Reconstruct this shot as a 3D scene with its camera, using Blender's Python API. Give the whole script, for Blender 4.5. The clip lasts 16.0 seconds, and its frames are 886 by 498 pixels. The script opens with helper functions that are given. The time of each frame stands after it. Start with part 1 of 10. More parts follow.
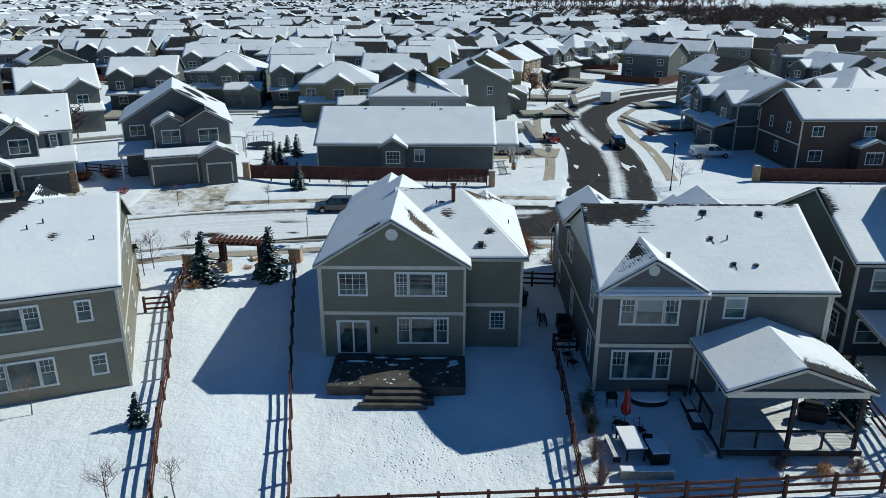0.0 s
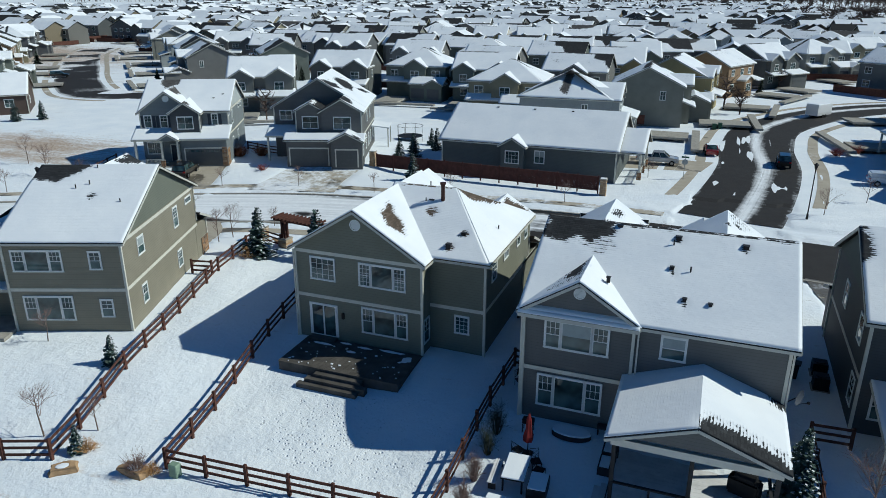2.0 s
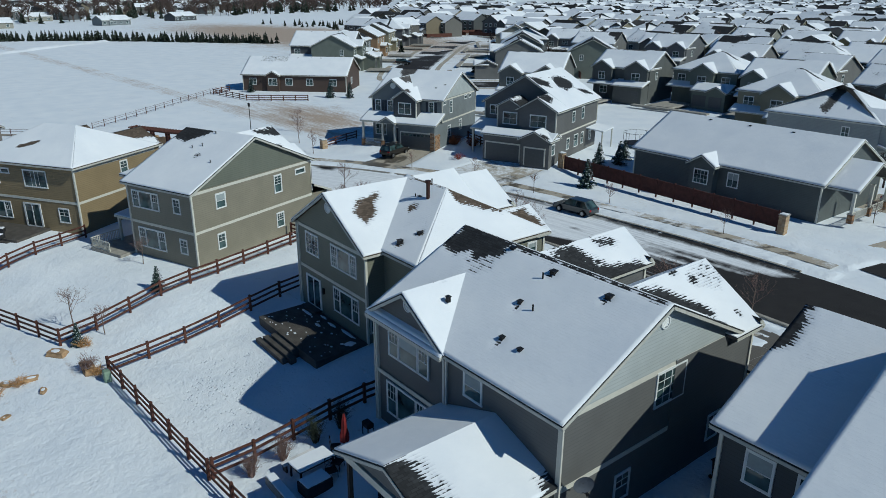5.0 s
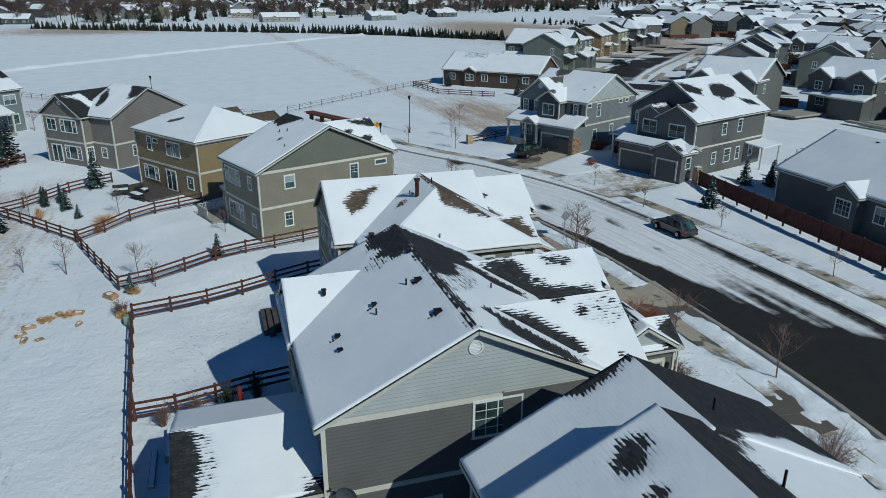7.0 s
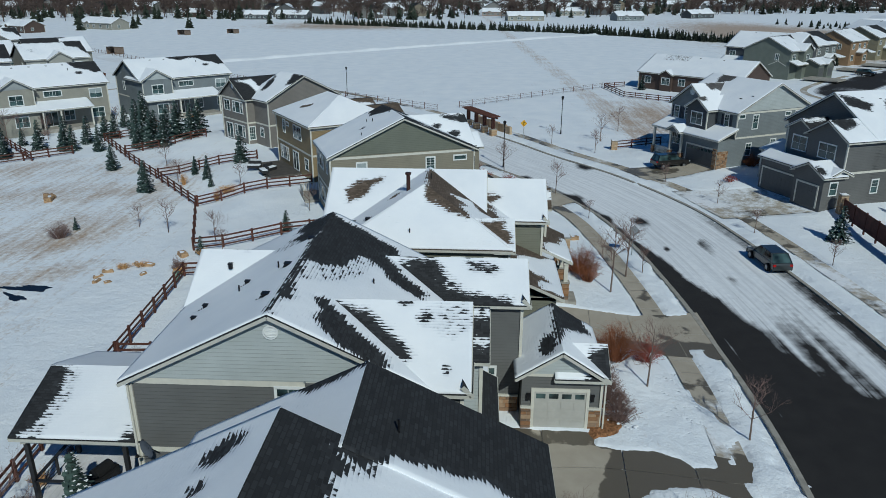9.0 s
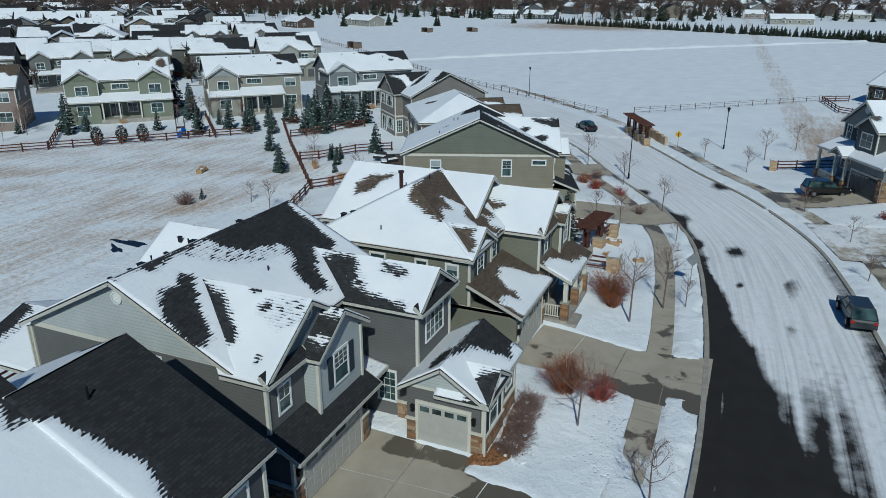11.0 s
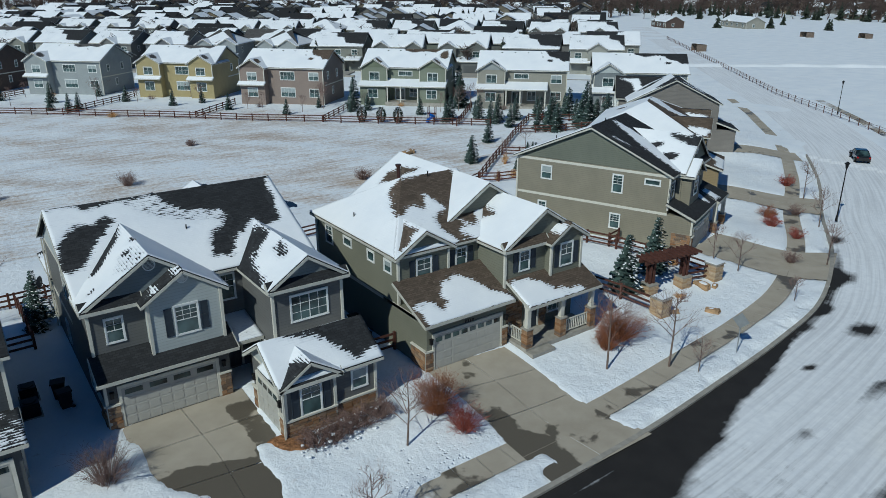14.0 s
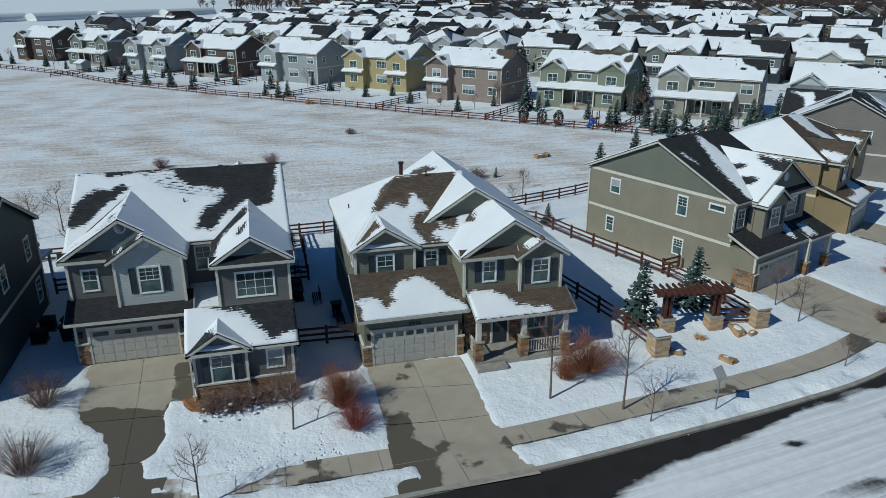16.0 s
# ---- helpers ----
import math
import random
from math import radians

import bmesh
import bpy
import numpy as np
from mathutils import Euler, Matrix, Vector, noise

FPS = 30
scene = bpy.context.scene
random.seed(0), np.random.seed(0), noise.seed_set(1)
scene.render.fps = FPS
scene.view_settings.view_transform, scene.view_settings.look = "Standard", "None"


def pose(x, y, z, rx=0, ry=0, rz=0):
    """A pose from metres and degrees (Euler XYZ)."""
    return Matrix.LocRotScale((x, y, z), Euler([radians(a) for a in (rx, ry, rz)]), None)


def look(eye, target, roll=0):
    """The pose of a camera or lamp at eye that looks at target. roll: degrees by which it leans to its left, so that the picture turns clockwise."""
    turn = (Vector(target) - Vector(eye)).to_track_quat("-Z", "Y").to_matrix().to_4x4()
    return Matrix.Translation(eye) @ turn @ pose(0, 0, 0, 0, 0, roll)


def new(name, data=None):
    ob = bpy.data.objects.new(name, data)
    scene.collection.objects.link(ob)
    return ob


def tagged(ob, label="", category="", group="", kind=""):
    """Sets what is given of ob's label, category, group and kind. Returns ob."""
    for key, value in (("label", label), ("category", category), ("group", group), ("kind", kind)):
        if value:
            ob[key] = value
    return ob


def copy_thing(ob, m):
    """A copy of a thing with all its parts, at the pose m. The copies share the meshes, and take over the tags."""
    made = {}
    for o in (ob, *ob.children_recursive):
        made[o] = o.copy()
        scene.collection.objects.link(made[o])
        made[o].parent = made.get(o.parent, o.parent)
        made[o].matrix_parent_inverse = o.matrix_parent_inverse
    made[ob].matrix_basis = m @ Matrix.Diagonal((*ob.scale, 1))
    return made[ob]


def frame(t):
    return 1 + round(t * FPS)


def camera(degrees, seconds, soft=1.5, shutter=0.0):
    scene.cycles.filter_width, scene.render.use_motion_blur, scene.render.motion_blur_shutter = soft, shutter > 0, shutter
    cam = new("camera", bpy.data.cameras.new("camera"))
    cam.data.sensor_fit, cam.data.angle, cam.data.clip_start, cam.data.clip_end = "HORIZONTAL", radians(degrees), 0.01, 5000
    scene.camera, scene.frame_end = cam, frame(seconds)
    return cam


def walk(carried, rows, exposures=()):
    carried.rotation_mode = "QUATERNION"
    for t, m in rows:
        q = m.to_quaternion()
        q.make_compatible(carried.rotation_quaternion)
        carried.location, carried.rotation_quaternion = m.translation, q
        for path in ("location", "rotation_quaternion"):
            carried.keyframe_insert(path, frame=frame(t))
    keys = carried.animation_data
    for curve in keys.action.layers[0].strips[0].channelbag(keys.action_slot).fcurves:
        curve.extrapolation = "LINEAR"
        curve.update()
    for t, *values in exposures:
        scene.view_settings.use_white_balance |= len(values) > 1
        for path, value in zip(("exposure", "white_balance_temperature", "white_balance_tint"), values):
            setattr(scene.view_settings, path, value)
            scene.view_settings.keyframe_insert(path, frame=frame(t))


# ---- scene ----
cam = camera(63.6, 16.0, soft=0.4)
METRES, EYE, TILT, LEAN, TURN = 133.5, 22.56, 0.0, 0.0, 0.6
ROWS = [
    (0.0, 0.0, 0.0, 0.0, 0.04, -19.74, -0.11),
    (0.5, 0.0299, 0.0017, -0.0003, 4.92, -19.77, -0.12),
    (1.0, 0.0617, 0.0064, -0.0006, 10.15, -19.79, -0.13),
    (1.5, 0.0908, 0.0131, -0.0008, 15.03, -19.8, -0.15),
    (2.0, 0.1212, 0.0236, -0.0008, 20.29, -19.81, -0.16),
    (2.5, 0.1486, 0.0357, -0.0009, 25.25, -19.82, -0.18),
    (3.0, 0.1766, 0.0516, -0.0011, 30.55, -19.84, -0.18),
    (3.5, 0.2016, 0.0685, -0.001, 35.51, -19.87, -0.21),
    (4.0, 0.2264, 0.089, -0.0012, 40.84, -19.9, -0.22),
    (6.5, 0.3158, 0.2143, -0.0005, 66.34, -20.16, -0.21),
    (7.0, 0.3272, 0.246, -0.0005, 71.88, -20.2, -0.21),
    (7.5, 0.3346, 0.2743, -0.0007, 76.71, -20.23, -0.21),
    (8.0, 0.3401, 0.3073, -0.0012, 82.18, -20.24, -0.19),
    (8.5, 0.3423, 0.3363, -0.002, 86.96, -20.25, -0.18),
    (9.0, 0.3419, 0.3685, -0.0023, 92.26, -20.27, -0.15),
    (9.5, 0.3387, 0.3985, -0.0028, 97.2, -20.28, -0.11),
    (12.0, 0.281, 0.5445, -0.0022, 123.13, -20.31, -0.04),
    (12.5, 0.2627, 0.5689, -0.0023, 128.13, -20.33, -0.03),
    (13.0, 0.2408, 0.5928, -0.0025, 133.44, -20.34, -0.02),
    (13.5, 0.2185, 0.6134, -0.0029, 138.42, -20.35, 0.01),
    (14.0, 0.1926, 0.6331, -0.0034, 143.85, -20.34, 0.02),
    (14.5, 0.1668, 0.6494, -0.0035, 148.87, -20.32, 0.03),
    (15.0, 0.1379, 0.6643, -0.0036, 154.23, -20.33, 0.0),
    (15.5, 0.1098, 0.6759, -0.0035, 159.21, -20.33, 0.02),
    (16.0, 0.0788, 0.6852, -0.0037, 164.53, -20.29, 0.04),
]
walk(cam, [(t, pose(0, 0, EYE, TILT, LEAN, TURN) @ pose(METRES * x, METRES * y, METRES * z, 90 + pitch, roll, yaw)) for t, x, y, z, yaw, pitch, roll in ROWS],
     exposures=[(0.0, -0.25, 5260, 0), (2.0, -0.36, 5200, 0), (4.0, -0.56, 5110, 0), (7.5, -0.80, 5080, 0), (12.0, -0.77, 5040, 0), (16.0, -0.70, 5110, 0)])

# ---- daylight: clear winter morning, low sun ----
SUN = Vector((0.71, 0.297, 0.636)).normalized()
world = bpy.data.worlds.new("sky")
scene.world = world
world.use_nodes = True
wn = world.node_tree
sky = wn.nodes.new("ShaderNodeTexSky")
sky.sky_type, sky.sun_disc = "NISHITA", False
sky.sun_elevation = math.asin(SUN.z)
sky.sun_rotation = math.atan2(SUN.x, SUN.y)
sky.altitude, sky.dust_density, sky.ozone_density = 1600, 0.1, 6.0
wn.nodes["Background"].inputs[1].default_value = 0.060
tint = wn.nodes.new("ShaderNodeMix")
tint.data_type, tint.blend_type = "RGBA", "MULTIPLY"
tint.inputs[0].default_value = 1.0
tint.inputs[7].default_value = (0.74, 1.04, 1.14, 1)
wn.links.new(sky.outputs[0], tint.inputs[6])
wn.links.new(tint.outputs[2], wn.nodes["Background"].inputs[0])
sun = new("sun", bpy.data.lights.new("sun", "SUN"))
sun.data.energy, sun.data.angle, sun.data.color = 5.0, radians(0.55), (1.0, 0.865, 0.665)
sun.matrix_world = look(SUN * 100, (0, 0, 0))

# ---- materials ----


def material(name, rough=0.8, metal=0.0, spec=0.3):
    m = bpy.data.materials.new(name)
    m.use_nodes = True
    b = m.node_tree.nodes["Principled BSDF"]
    b.inputs["Roughness"].default_value = rough
    b.inputs["Metallic"].default_value = metal
    b.inputs["Specular IOR Level"].default_value = spec
    return m, m.node_tree, b


def node(nt, kind, **values):
    n = nt.nodes.new("ShaderNode" + kind)
    for k, v in values.items():
        if k.startswith("i_"):
            key = k[2:]
            n.inputs[int(key) if key.isdigit() else key.replace("_", " ")].default_value = v
        elif k == "operation":
            n.operation = v
        elif k == "blend":
            n.blend_type = v
    return n


def noise_at(nt, coord, scale, detail=4.0, rough=0.55):
    n = node(nt, "TexNoise", i_Scale=scale, i_Detail=detail, i_Roughness=rough)
    nt.links.new(coord, n.inputs["Vector"])
    return n.outputs["Fac"]


def ramp(nt, fac, lo, hi, c0, c1):
    r = nt.nodes.new("ShaderNodeValToRGB")
    e = r.color_ramp.elements
    e[0].position, e[1].position = lo, hi
    e[0].color, e[1].color = (*c0, 1), (*c1, 1)
    nt.links.new(fac, r.inputs[0])
    return r.outputs[0]


def arith(nt, op, a, b=None, clamp=False):
    n = node(nt, "Math", operation=op)
    n.use_clamp = clamp
    for i, v in enumerate((a, b)):
        if v is None:
            continue
        if isinstance(v, (int, float)):
            n.inputs[i].default_value = v
        else:
            nt.links.new(v, n.inputs[i])
    return n.outputs[0]


def mixed(nt, fac, a, b, blend="MIX"):
    n = nt.nodes.new("ShaderNodeMixRGB")
    n.blend_type = blend
    for i, v in enumerate((fac, a, b)):
        if isinstance(v, (int, float)):
            n.inputs[i].default_value = v
        elif isinstance(v, tuple):
            n.inputs[i].default_value = (*v, 1)
        else:
            nt.links.new(v, n.inputs[i])
    return n.outputs[0]


def bumped(nt, bsdf, height, strength, distance):
    b = node(nt, "Bump", i_Strength=strength, i_Distance=distance)
    nt.links.new(height, b.inputs["Height"])
    nt.links.new(b.outputs[0], bsdf.inputs["Normal"])


def coords(nt, which="Object"):
    return nt.nodes.new("ShaderNodeTexCoord").outputs[which]


def geo_pos(nt):
    return nt.nodes.new("ShaderNodeNewGeometry").outputs["Position"]


def plain(name, c, rough=0.7, metal=0.0, vary=0.12, scale=3.0, bump=0.0, spec=0.3):
    m, nt, b = material(name, rough, metal, spec)
    f = noise_at(nt, geo_pos(nt), scale, 5)
    col = ramp(nt, f, 0.3, 0.7, tuple(v * (1 - vary) for v in c), tuple(min(1, v * (1 + vary)) for v in c))
    nt.links.new(col, b.inputs["Base Color"])
    if bump:
        bumped(nt, b, noise_at(nt, geo_pos(nt), scale * 8, 4), bump, 0.01)
    return m


def siding(name, c, course=0.17, batten=False):
    m, nt, b = material(name, 0.65)
    sep = nt.nodes.new("ShaderNodeSeparateXYZ")
    nt.links.new(coords(nt), sep.inputs[0])
    if batten:
        s = arith(nt, "ADD", sep.outputs[0], sep.outputs[1])
        fr = arith(nt, "FRACT", arith(nt, "DIVIDE", s, 0.4))
        lap = arith(nt, "LESS_THAN", fr, 0.15)
    else:
        lap = arith(nt, "FRACT", arith(nt, "DIVIDE", sep.outputs[2], -course))
    f = noise_at(nt, coords(nt), 0.7, 6)
    col = ramp(nt, f, 0.25, 0.75, tuple(v * 0.9 for v in c), tuple(v * 1.1 for v in c))
    # Shade line of each lap is put into the colour; battens slightly lighter.
    edge = arith(nt, "GREATER_THAN", lap, 0.88) if not batten else lap
    col = mixed(nt, edge, col, tuple(v * (0.8 if not batten else 1.08) for v in c))
    nt.links.new(col, b.inputs["Base Color"])
    bumped(nt, b, lap, 0.5, 0.016)
    return m


def shingles(name, c):
    m, nt, b = material(name, 0.9, 0, 0.2)
    uv = coords(nt, "UV")
    br = node(nt, "TexBrick", i_Scale=1.0, i_Mortar_Size=0.018, i_Brick_Width=0.32, i_Row_Height=0.145)
    br.inputs["Color1"].default_value = (*[v * 0.5 for v in c], 1)
    br.inputs["Color2"].default_value = (*[v * 2.0 for v in c], 1)
    br.inputs["Mortar"].default_value = (*[v * 0.45 for v in c], 1)
    nt.links.new(uv, br.inputs["Vector"])
    f = noise_at(nt, uv, 1.1, 6)
    col = mixed(nt, 0.5, br.outputs["Color"], ramp(nt, f, 0.3, 0.7, tuple(v * 0.75 for v in c), tuple(v * 1.3 for v in c)))
    col = mixed(nt, arith(nt, "MULTIPLY", noise_at(nt, uv, 60, 2), 0.5), col, tuple(v * 1.5 for v in c))
    nt.links.new(col, b.inputs["Base Color"])
    bumped(nt, b, br.outputs["Fac"], 0.6, -0.012)
    return m


def snow_material(name, ripple=0.5):
    m, nt, b = material(name, 0.55, 0, 0.25)
    p = geo_pos(nt)
    f = noise_at(nt, p, 0.35, 6)
    col = ramp(nt, f, 0.3, 0.7, (0.80, 0.83, 0.87), (0.90, 0.915, 0.93))
    nt.links.new(col, b.inputs["Base Color"])
    h = arith(nt, "ADD", noise_at(nt, p, 1.6, 5), arith(nt, "MULTIPLY", noise_at(nt, p, 9.0, 4), 0.35))
    bumped(nt, b, h, ripple, 0.06)
    return m


SNOW = snow_material("roof_snow", 0.35)


def melting_snow(name, c, wide=0.30):
    """Snow over shingles: the tabs show through where the blanket is thin."""
    m, nt, b = material(name, 0.6, 0, 0.25)
    uv = coords(nt, "UV")
    p = geo_pos(nt)
    at = nt.nodes.new("ShaderNodeAttribute")
    at.attribute_name = "depth"
    br = node(nt, "TexBrick", i_Scale=1.0, i_Mortar_Size=0.012, i_Brick_Width=wide, i_Row_Height=0.145)
    br.inputs["Color1"].default_value = (0, 0, 0, 1)
    br.inputs["Color2"].default_value = (1, 1, 1, 1)
    br.inputs["Mortar"].default_value = (0.5, 0.5, 0.5, 1)
    nt.links.new(uv, br.inputs["Vector"])
    tab = arith(nt, "MULTIPLY", arith(nt, "SUBTRACT", br.outputs["Color"], 0.5), 0.22)
    sep = nt.nodes.new("ShaderNodeSeparateXYZ")
    nt.links.new(uv, sep.inputs[0])
    row = nt.nodes.new("ShaderNodeCombineXYZ")
    nt.links.new(arith(nt, "MULTIPLY", sep.outputs[0], 2.2), row.inputs[0])
    nt.links.new(arith(nt, "MULTIPLY", arith(nt, "FLOOR", arith(nt, "DIVIDE", sep.outputs[1], 0.145)), 5.3), row.inputs[1])
    fingers = arith(nt, "MULTIPLY", arith(nt, "SUBTRACT", noise_at(nt, row.outputs[0], 1.0, 2), 0.5), 1.25)
    fine = arith(nt, "ADD", fingers, arith(nt, "MULTIPLY", arith(nt, "SUBTRACT", noise_at(nt, p, 6.0, 4), 0.5), 0.22))
    butt = arith(nt, "MULTIPLY", arith(nt, "SUBTRACT", arith(nt, "FRACT", arith(nt, "DIVIDE", sep.outputs[1], 0.145)), 0.5), 0.42)
    d = arith(nt, "ADD", arith(nt, "ADD", at.outputs["Fac"], butt), arith(nt, "ADD", tab, fine))
    mask = ramp(nt, d, 0.03, 0.09, (0, 0, 0), (1, 1, 1))
    white = ramp(nt, noise_at(nt, p, 0.35, 6), 0.3, 0.7, (0.80, 0.825, 0.86), (0.89, 0.905, 0.92))
    thin = ramp(nt, d, 0.05, 0.45, (0.80, 0.81, 0.83), (1, 1, 1))
    white = mixed(nt, 1.0, white, thin, "MULTIPLY")
    dark = mixed(nt, br.outputs["Color"], tuple(v * 0.5 for v in c), tuple(v * 1.8 for v in c))
    dark = mixed(nt, arith(nt, "MULTIPLY", noise_at(nt, p, 50, 2), 0.5), dark, tuple(v * 1.5 for v in c))
    nt.links.new(mixed(nt, mask, dark, white), b.inputs["Base Color"])
    nt.links.new(ramp(nt, mask, 0.0, 1.0, (0.9, 0.9, 0.9), (0.55, 0.55, 0.55)), b.inputs["Roughness"])
    h = arith(nt, "ADD", arith(nt, "MULTIPLY", mask, 0.5), arith(nt, "MULTIPLY", noise_at(nt, p, 2.2, 5), 0.9))
    course = arith(nt, "FRACT", arith(nt, "DIVIDE", sep.outputs[1], -0.145))
    thinner = ramp(nt, d, 0.1, 1.1, (0.28, 0.28, 0.28), (0.04, 0.04, 0.04))
    h = arith(nt, "ADD", h, arith(nt, "MULTIPLY", course, thinner))
    bumped(nt, b, h, 0.35, 0.06)
    return m


def ground_material():
    """Snow with grass stubble and trodden marks; the sheet carries how bare it is and how trodden."""
    m, nt, b = material("snowy_ground", 0.7, 0, 0.2)
    p = geo_pos(nt)
    bare, trod = nt.nodes.new("ShaderNodeAttribute"), nt.nodes.new("ShaderNodeAttribute")
    bare.attribute_name, trod.attribute_name = "bare", "trod"
    white = ramp(nt, noise_at(nt, p, 0.25, 6), 0.3, 0.7, (0.77, 0.81, 0.855), (0.875, 0.90, 0.92))
    straw = ramp(nt, noise_at(nt, p, 3.0, 6), 0.3, 0.7, (0.36, 0.27, 0.20), (0.56, 0.47, 0.38))
    fine = arith(nt, "ADD", noise_at(nt, p, 2.2, 8, 0.7), arith(nt, "MULTIPLY", noise_at(nt, p, 0.15, 4), 0.55))
    turned = node(nt, "Mapping")
    turned.inputs["Rotation"].default_value = (0, 0, radians(38))
    turned.inputs["Scale"].default_value = (0.12, 1.5, 1.0)
    nt.links.new(p, turned.inputs["Vector"])
    fine = arith(nt, "ADD", arith(nt, "MULTIPLY", fine, 0.66), arith(nt, "MULTIPLY", noise_at(nt, turned.outputs[0], 0.9, 8, 0.72), 0.72))
    edge = arith(nt, "ADD", fine, arith(nt, "MULTIPLY", bare.outputs["Fac"], 0.62))
    mask = arith(nt, "MULTIPLY", arith(nt, "SUBTRACT", edge, 1.0), 3.4, True)
    nt.links.new(mixed(nt, mask, white, straw), b.inputs["Base Color"])
    vor = node(nt, "TexVoronoi", i_Scale=4.2)
    nt.links.new(p, vor.inputs["Vector"])
    foot = arith(nt, "MULTIPLY", arith(nt, "MULTIPLY", arith(nt, "SUBTRACT", 1.0, ramp(nt, vor.outputs["Distance"], 0.12, 0.34, (0, 0, 0), (1, 1, 1))), -0.75), arith(nt, "MULTIPLY", trod.outputs["Fac"], ramp(nt, arith(nt, "ADD", noise_at(nt, p, 0.9, 3), arith(nt, "MULTIPLY", trod.outputs["Fac"], 0.16)), 0.62, 0.74, (0, 0, 0), (1, 1, 1))))
    h = arith(nt, "ADD", arith(nt, "ADD", noise_at(nt, p, 1.3, 6, 0.65), arith(nt, "MULTIPLY", noise_at(nt, p, 4.0, 5, 0.6), 0.35)), foot)
    h = arith(nt, "ADD", h, arith(nt, "MULTIPLY", noise_at(nt, p, 7.0, 3, 0.6), 0.14))
    bumped(nt, b, h, 0.6, 0.18)
    return m


def road_material(name, dark, light, wet=0.3, streaks=0.0):
    """Pavement; the mesh carries how much packed snow lies on it, how wet it is, and the way along and across it."""
    m, nt, b = material(name, 0.85, 0, 0.3)
    p = geo_pos(nt)
    sn, we, al, ac = [nt.nodes.new("ShaderNodeAttribute") for k in range(4)]
    sn.attribute_name, we.attribute_name, al.attribute_name, ac.attribute_name = "snow", "wet", "along", "across"
    base = ramp(nt, noise_at(nt, p, 0.8, 8), 0.25, 0.75, dark, light)
    base = mixed(nt, arith(nt, "MULTIPLY", noise_at(nt, p, 40, 3), 0.35), base, light)
    wetmask = arith(nt, "MULTIPLY", arith(nt, "SUBTRACT", arith(nt, "ADD", noise_at(nt, p, 0.6, 7), we.outputs["Fac"]), 0.92), 16.0, True)
    base = mixed(nt, wetmask, base, tuple(v * wet for v in dark))
    slush = ramp(nt, noise_at(nt, p, 2.5, 6), 0.25, 0.75, (0.74, 0.76, 0.79), (0.87, 0.885, 0.90))
    f = noise_at(nt, p, 1.3, 7, 0.65)
    gain = 4.0
    if streaks:
        lane = nt.nodes.new("ShaderNodeCombineXYZ")
        nt.links.new(arith(nt, "MULTIPLY", al.outputs["Fac"], 0.05), lane.inputs[0])
        nt.links.new(arith(nt, "MULTIPLY", ac.outputs["Fac"], 2.2), lane.inputs[1])
        f = arith(nt, "ADD", arith(nt, "MULTIPLY", f, 1 - streaks), arith(nt, "MULTIPLY", arith(nt, "ADD", arith(nt, "MULTIPLY", arith(nt, "SUBTRACT", noise_at(nt, lane.outputs[0], 1.0, 7, 0.65), 0.5), 1.3), 0.5), streaks))
        slush = mixed(nt, ramp(nt, noise_at(nt, lane.outputs[0], 1.7, 5), 0.42, 0.66, (0, 0, 0), (0.5, 0.5, 0.5)), slush, (0.50, 0.51, 0.53))
        tyre = nt.nodes.new("ShaderNodeCombineXYZ")
        nt.links.new(arith(nt, "MULTIPLY", al.outputs["Fac"], 0.025), tyre.inputs[0])
        nt.links.new(arith(nt, "MULTIPLY", ac.outputs["Fac"], 4.5), tyre.inputs[1])
        f = arith(nt, "SUBTRACT", f, arith(nt, "MULTIPLY", ramp(nt, noise_at(nt, tyre.outputs[0], 1.0, 4), 0.52, 0.75, (0, 0, 0), (1, 1, 1)), 0.2))
        gain = 1.7
    cover = arith(nt, "MULTIPLY", arith(nt, "SUBTRACT", arith(nt, "ADD", f, sn.outputs["Fac"]), 1.0), gain, True)
    nt.links.new(mixed(nt, cover, base, slush), b.inputs["Base Color"])
    nt.links.new(arith(nt, "SUBTRACT", 0.85, arith(nt, "MULTIPLY", wetmask, 0.45)), b.inputs["Roughness"])
    bumped(nt, b, arith(nt, "ADD", noise_at(nt, p, 30, 3), arith(nt, "MULTIPLY", cover, 1.2)), 0.35, 0.02)
    return m


GROUND = ground_material()
ASPHALT = road_material("asphalt", (0.017, 0.016, 0.016), (0.030, 0.028, 0.027), 0.7, 0.24)
CONCRETE = road_material("concrete", (0.33, 0.29, 0.225), (0.45, 0.405, 0.33), 0.38)
TRIM = plain("cream_trim", (0.62, 0.60, 0.52), 0.6, vary=0.06)
WHITE = plain("white_vinyl", (0.75, 0.76, 0.74), 0.45, vary=0.04)
FASCIA = plain("fascia", (0.52, 0.51, 0.45), 0.6, vary=0.08)
DARKMETAL = plain("dark_metal", (0.02, 0.02, 0.022), 0.45, 0.5)
BLACK = plain("black_plastic", (0.015, 0.015, 0.016), 0.6)
GARAGE = plain("garage_door_paint", (0.45, 0.44, 0.40), 0.5, vary=0.05)
GARAGE_DARK = plain("dark_garage_paint", (0.10, 0.105, 0.105), 0.5, vary=0.05)
SHUTTER = plain("shutter_paint", (0.035, 0.045, 0.06), 0.6)
DECK = plain("deck_boards", (0.085, 0.077, 0.068), 0.75, vary=0.3, scale=1.5, bump=0.3)
FENCE = plain("stained_fence_wood", (0.085, 0.035, 0.024), 0.8, vary=0.35, scale=2.5, bump=0.4)
ROUGHWOOD = plain("rough_wood", (0.085, 0.036, 0.026), 0.8, vary=0.3, scale=3, bump=0.4)
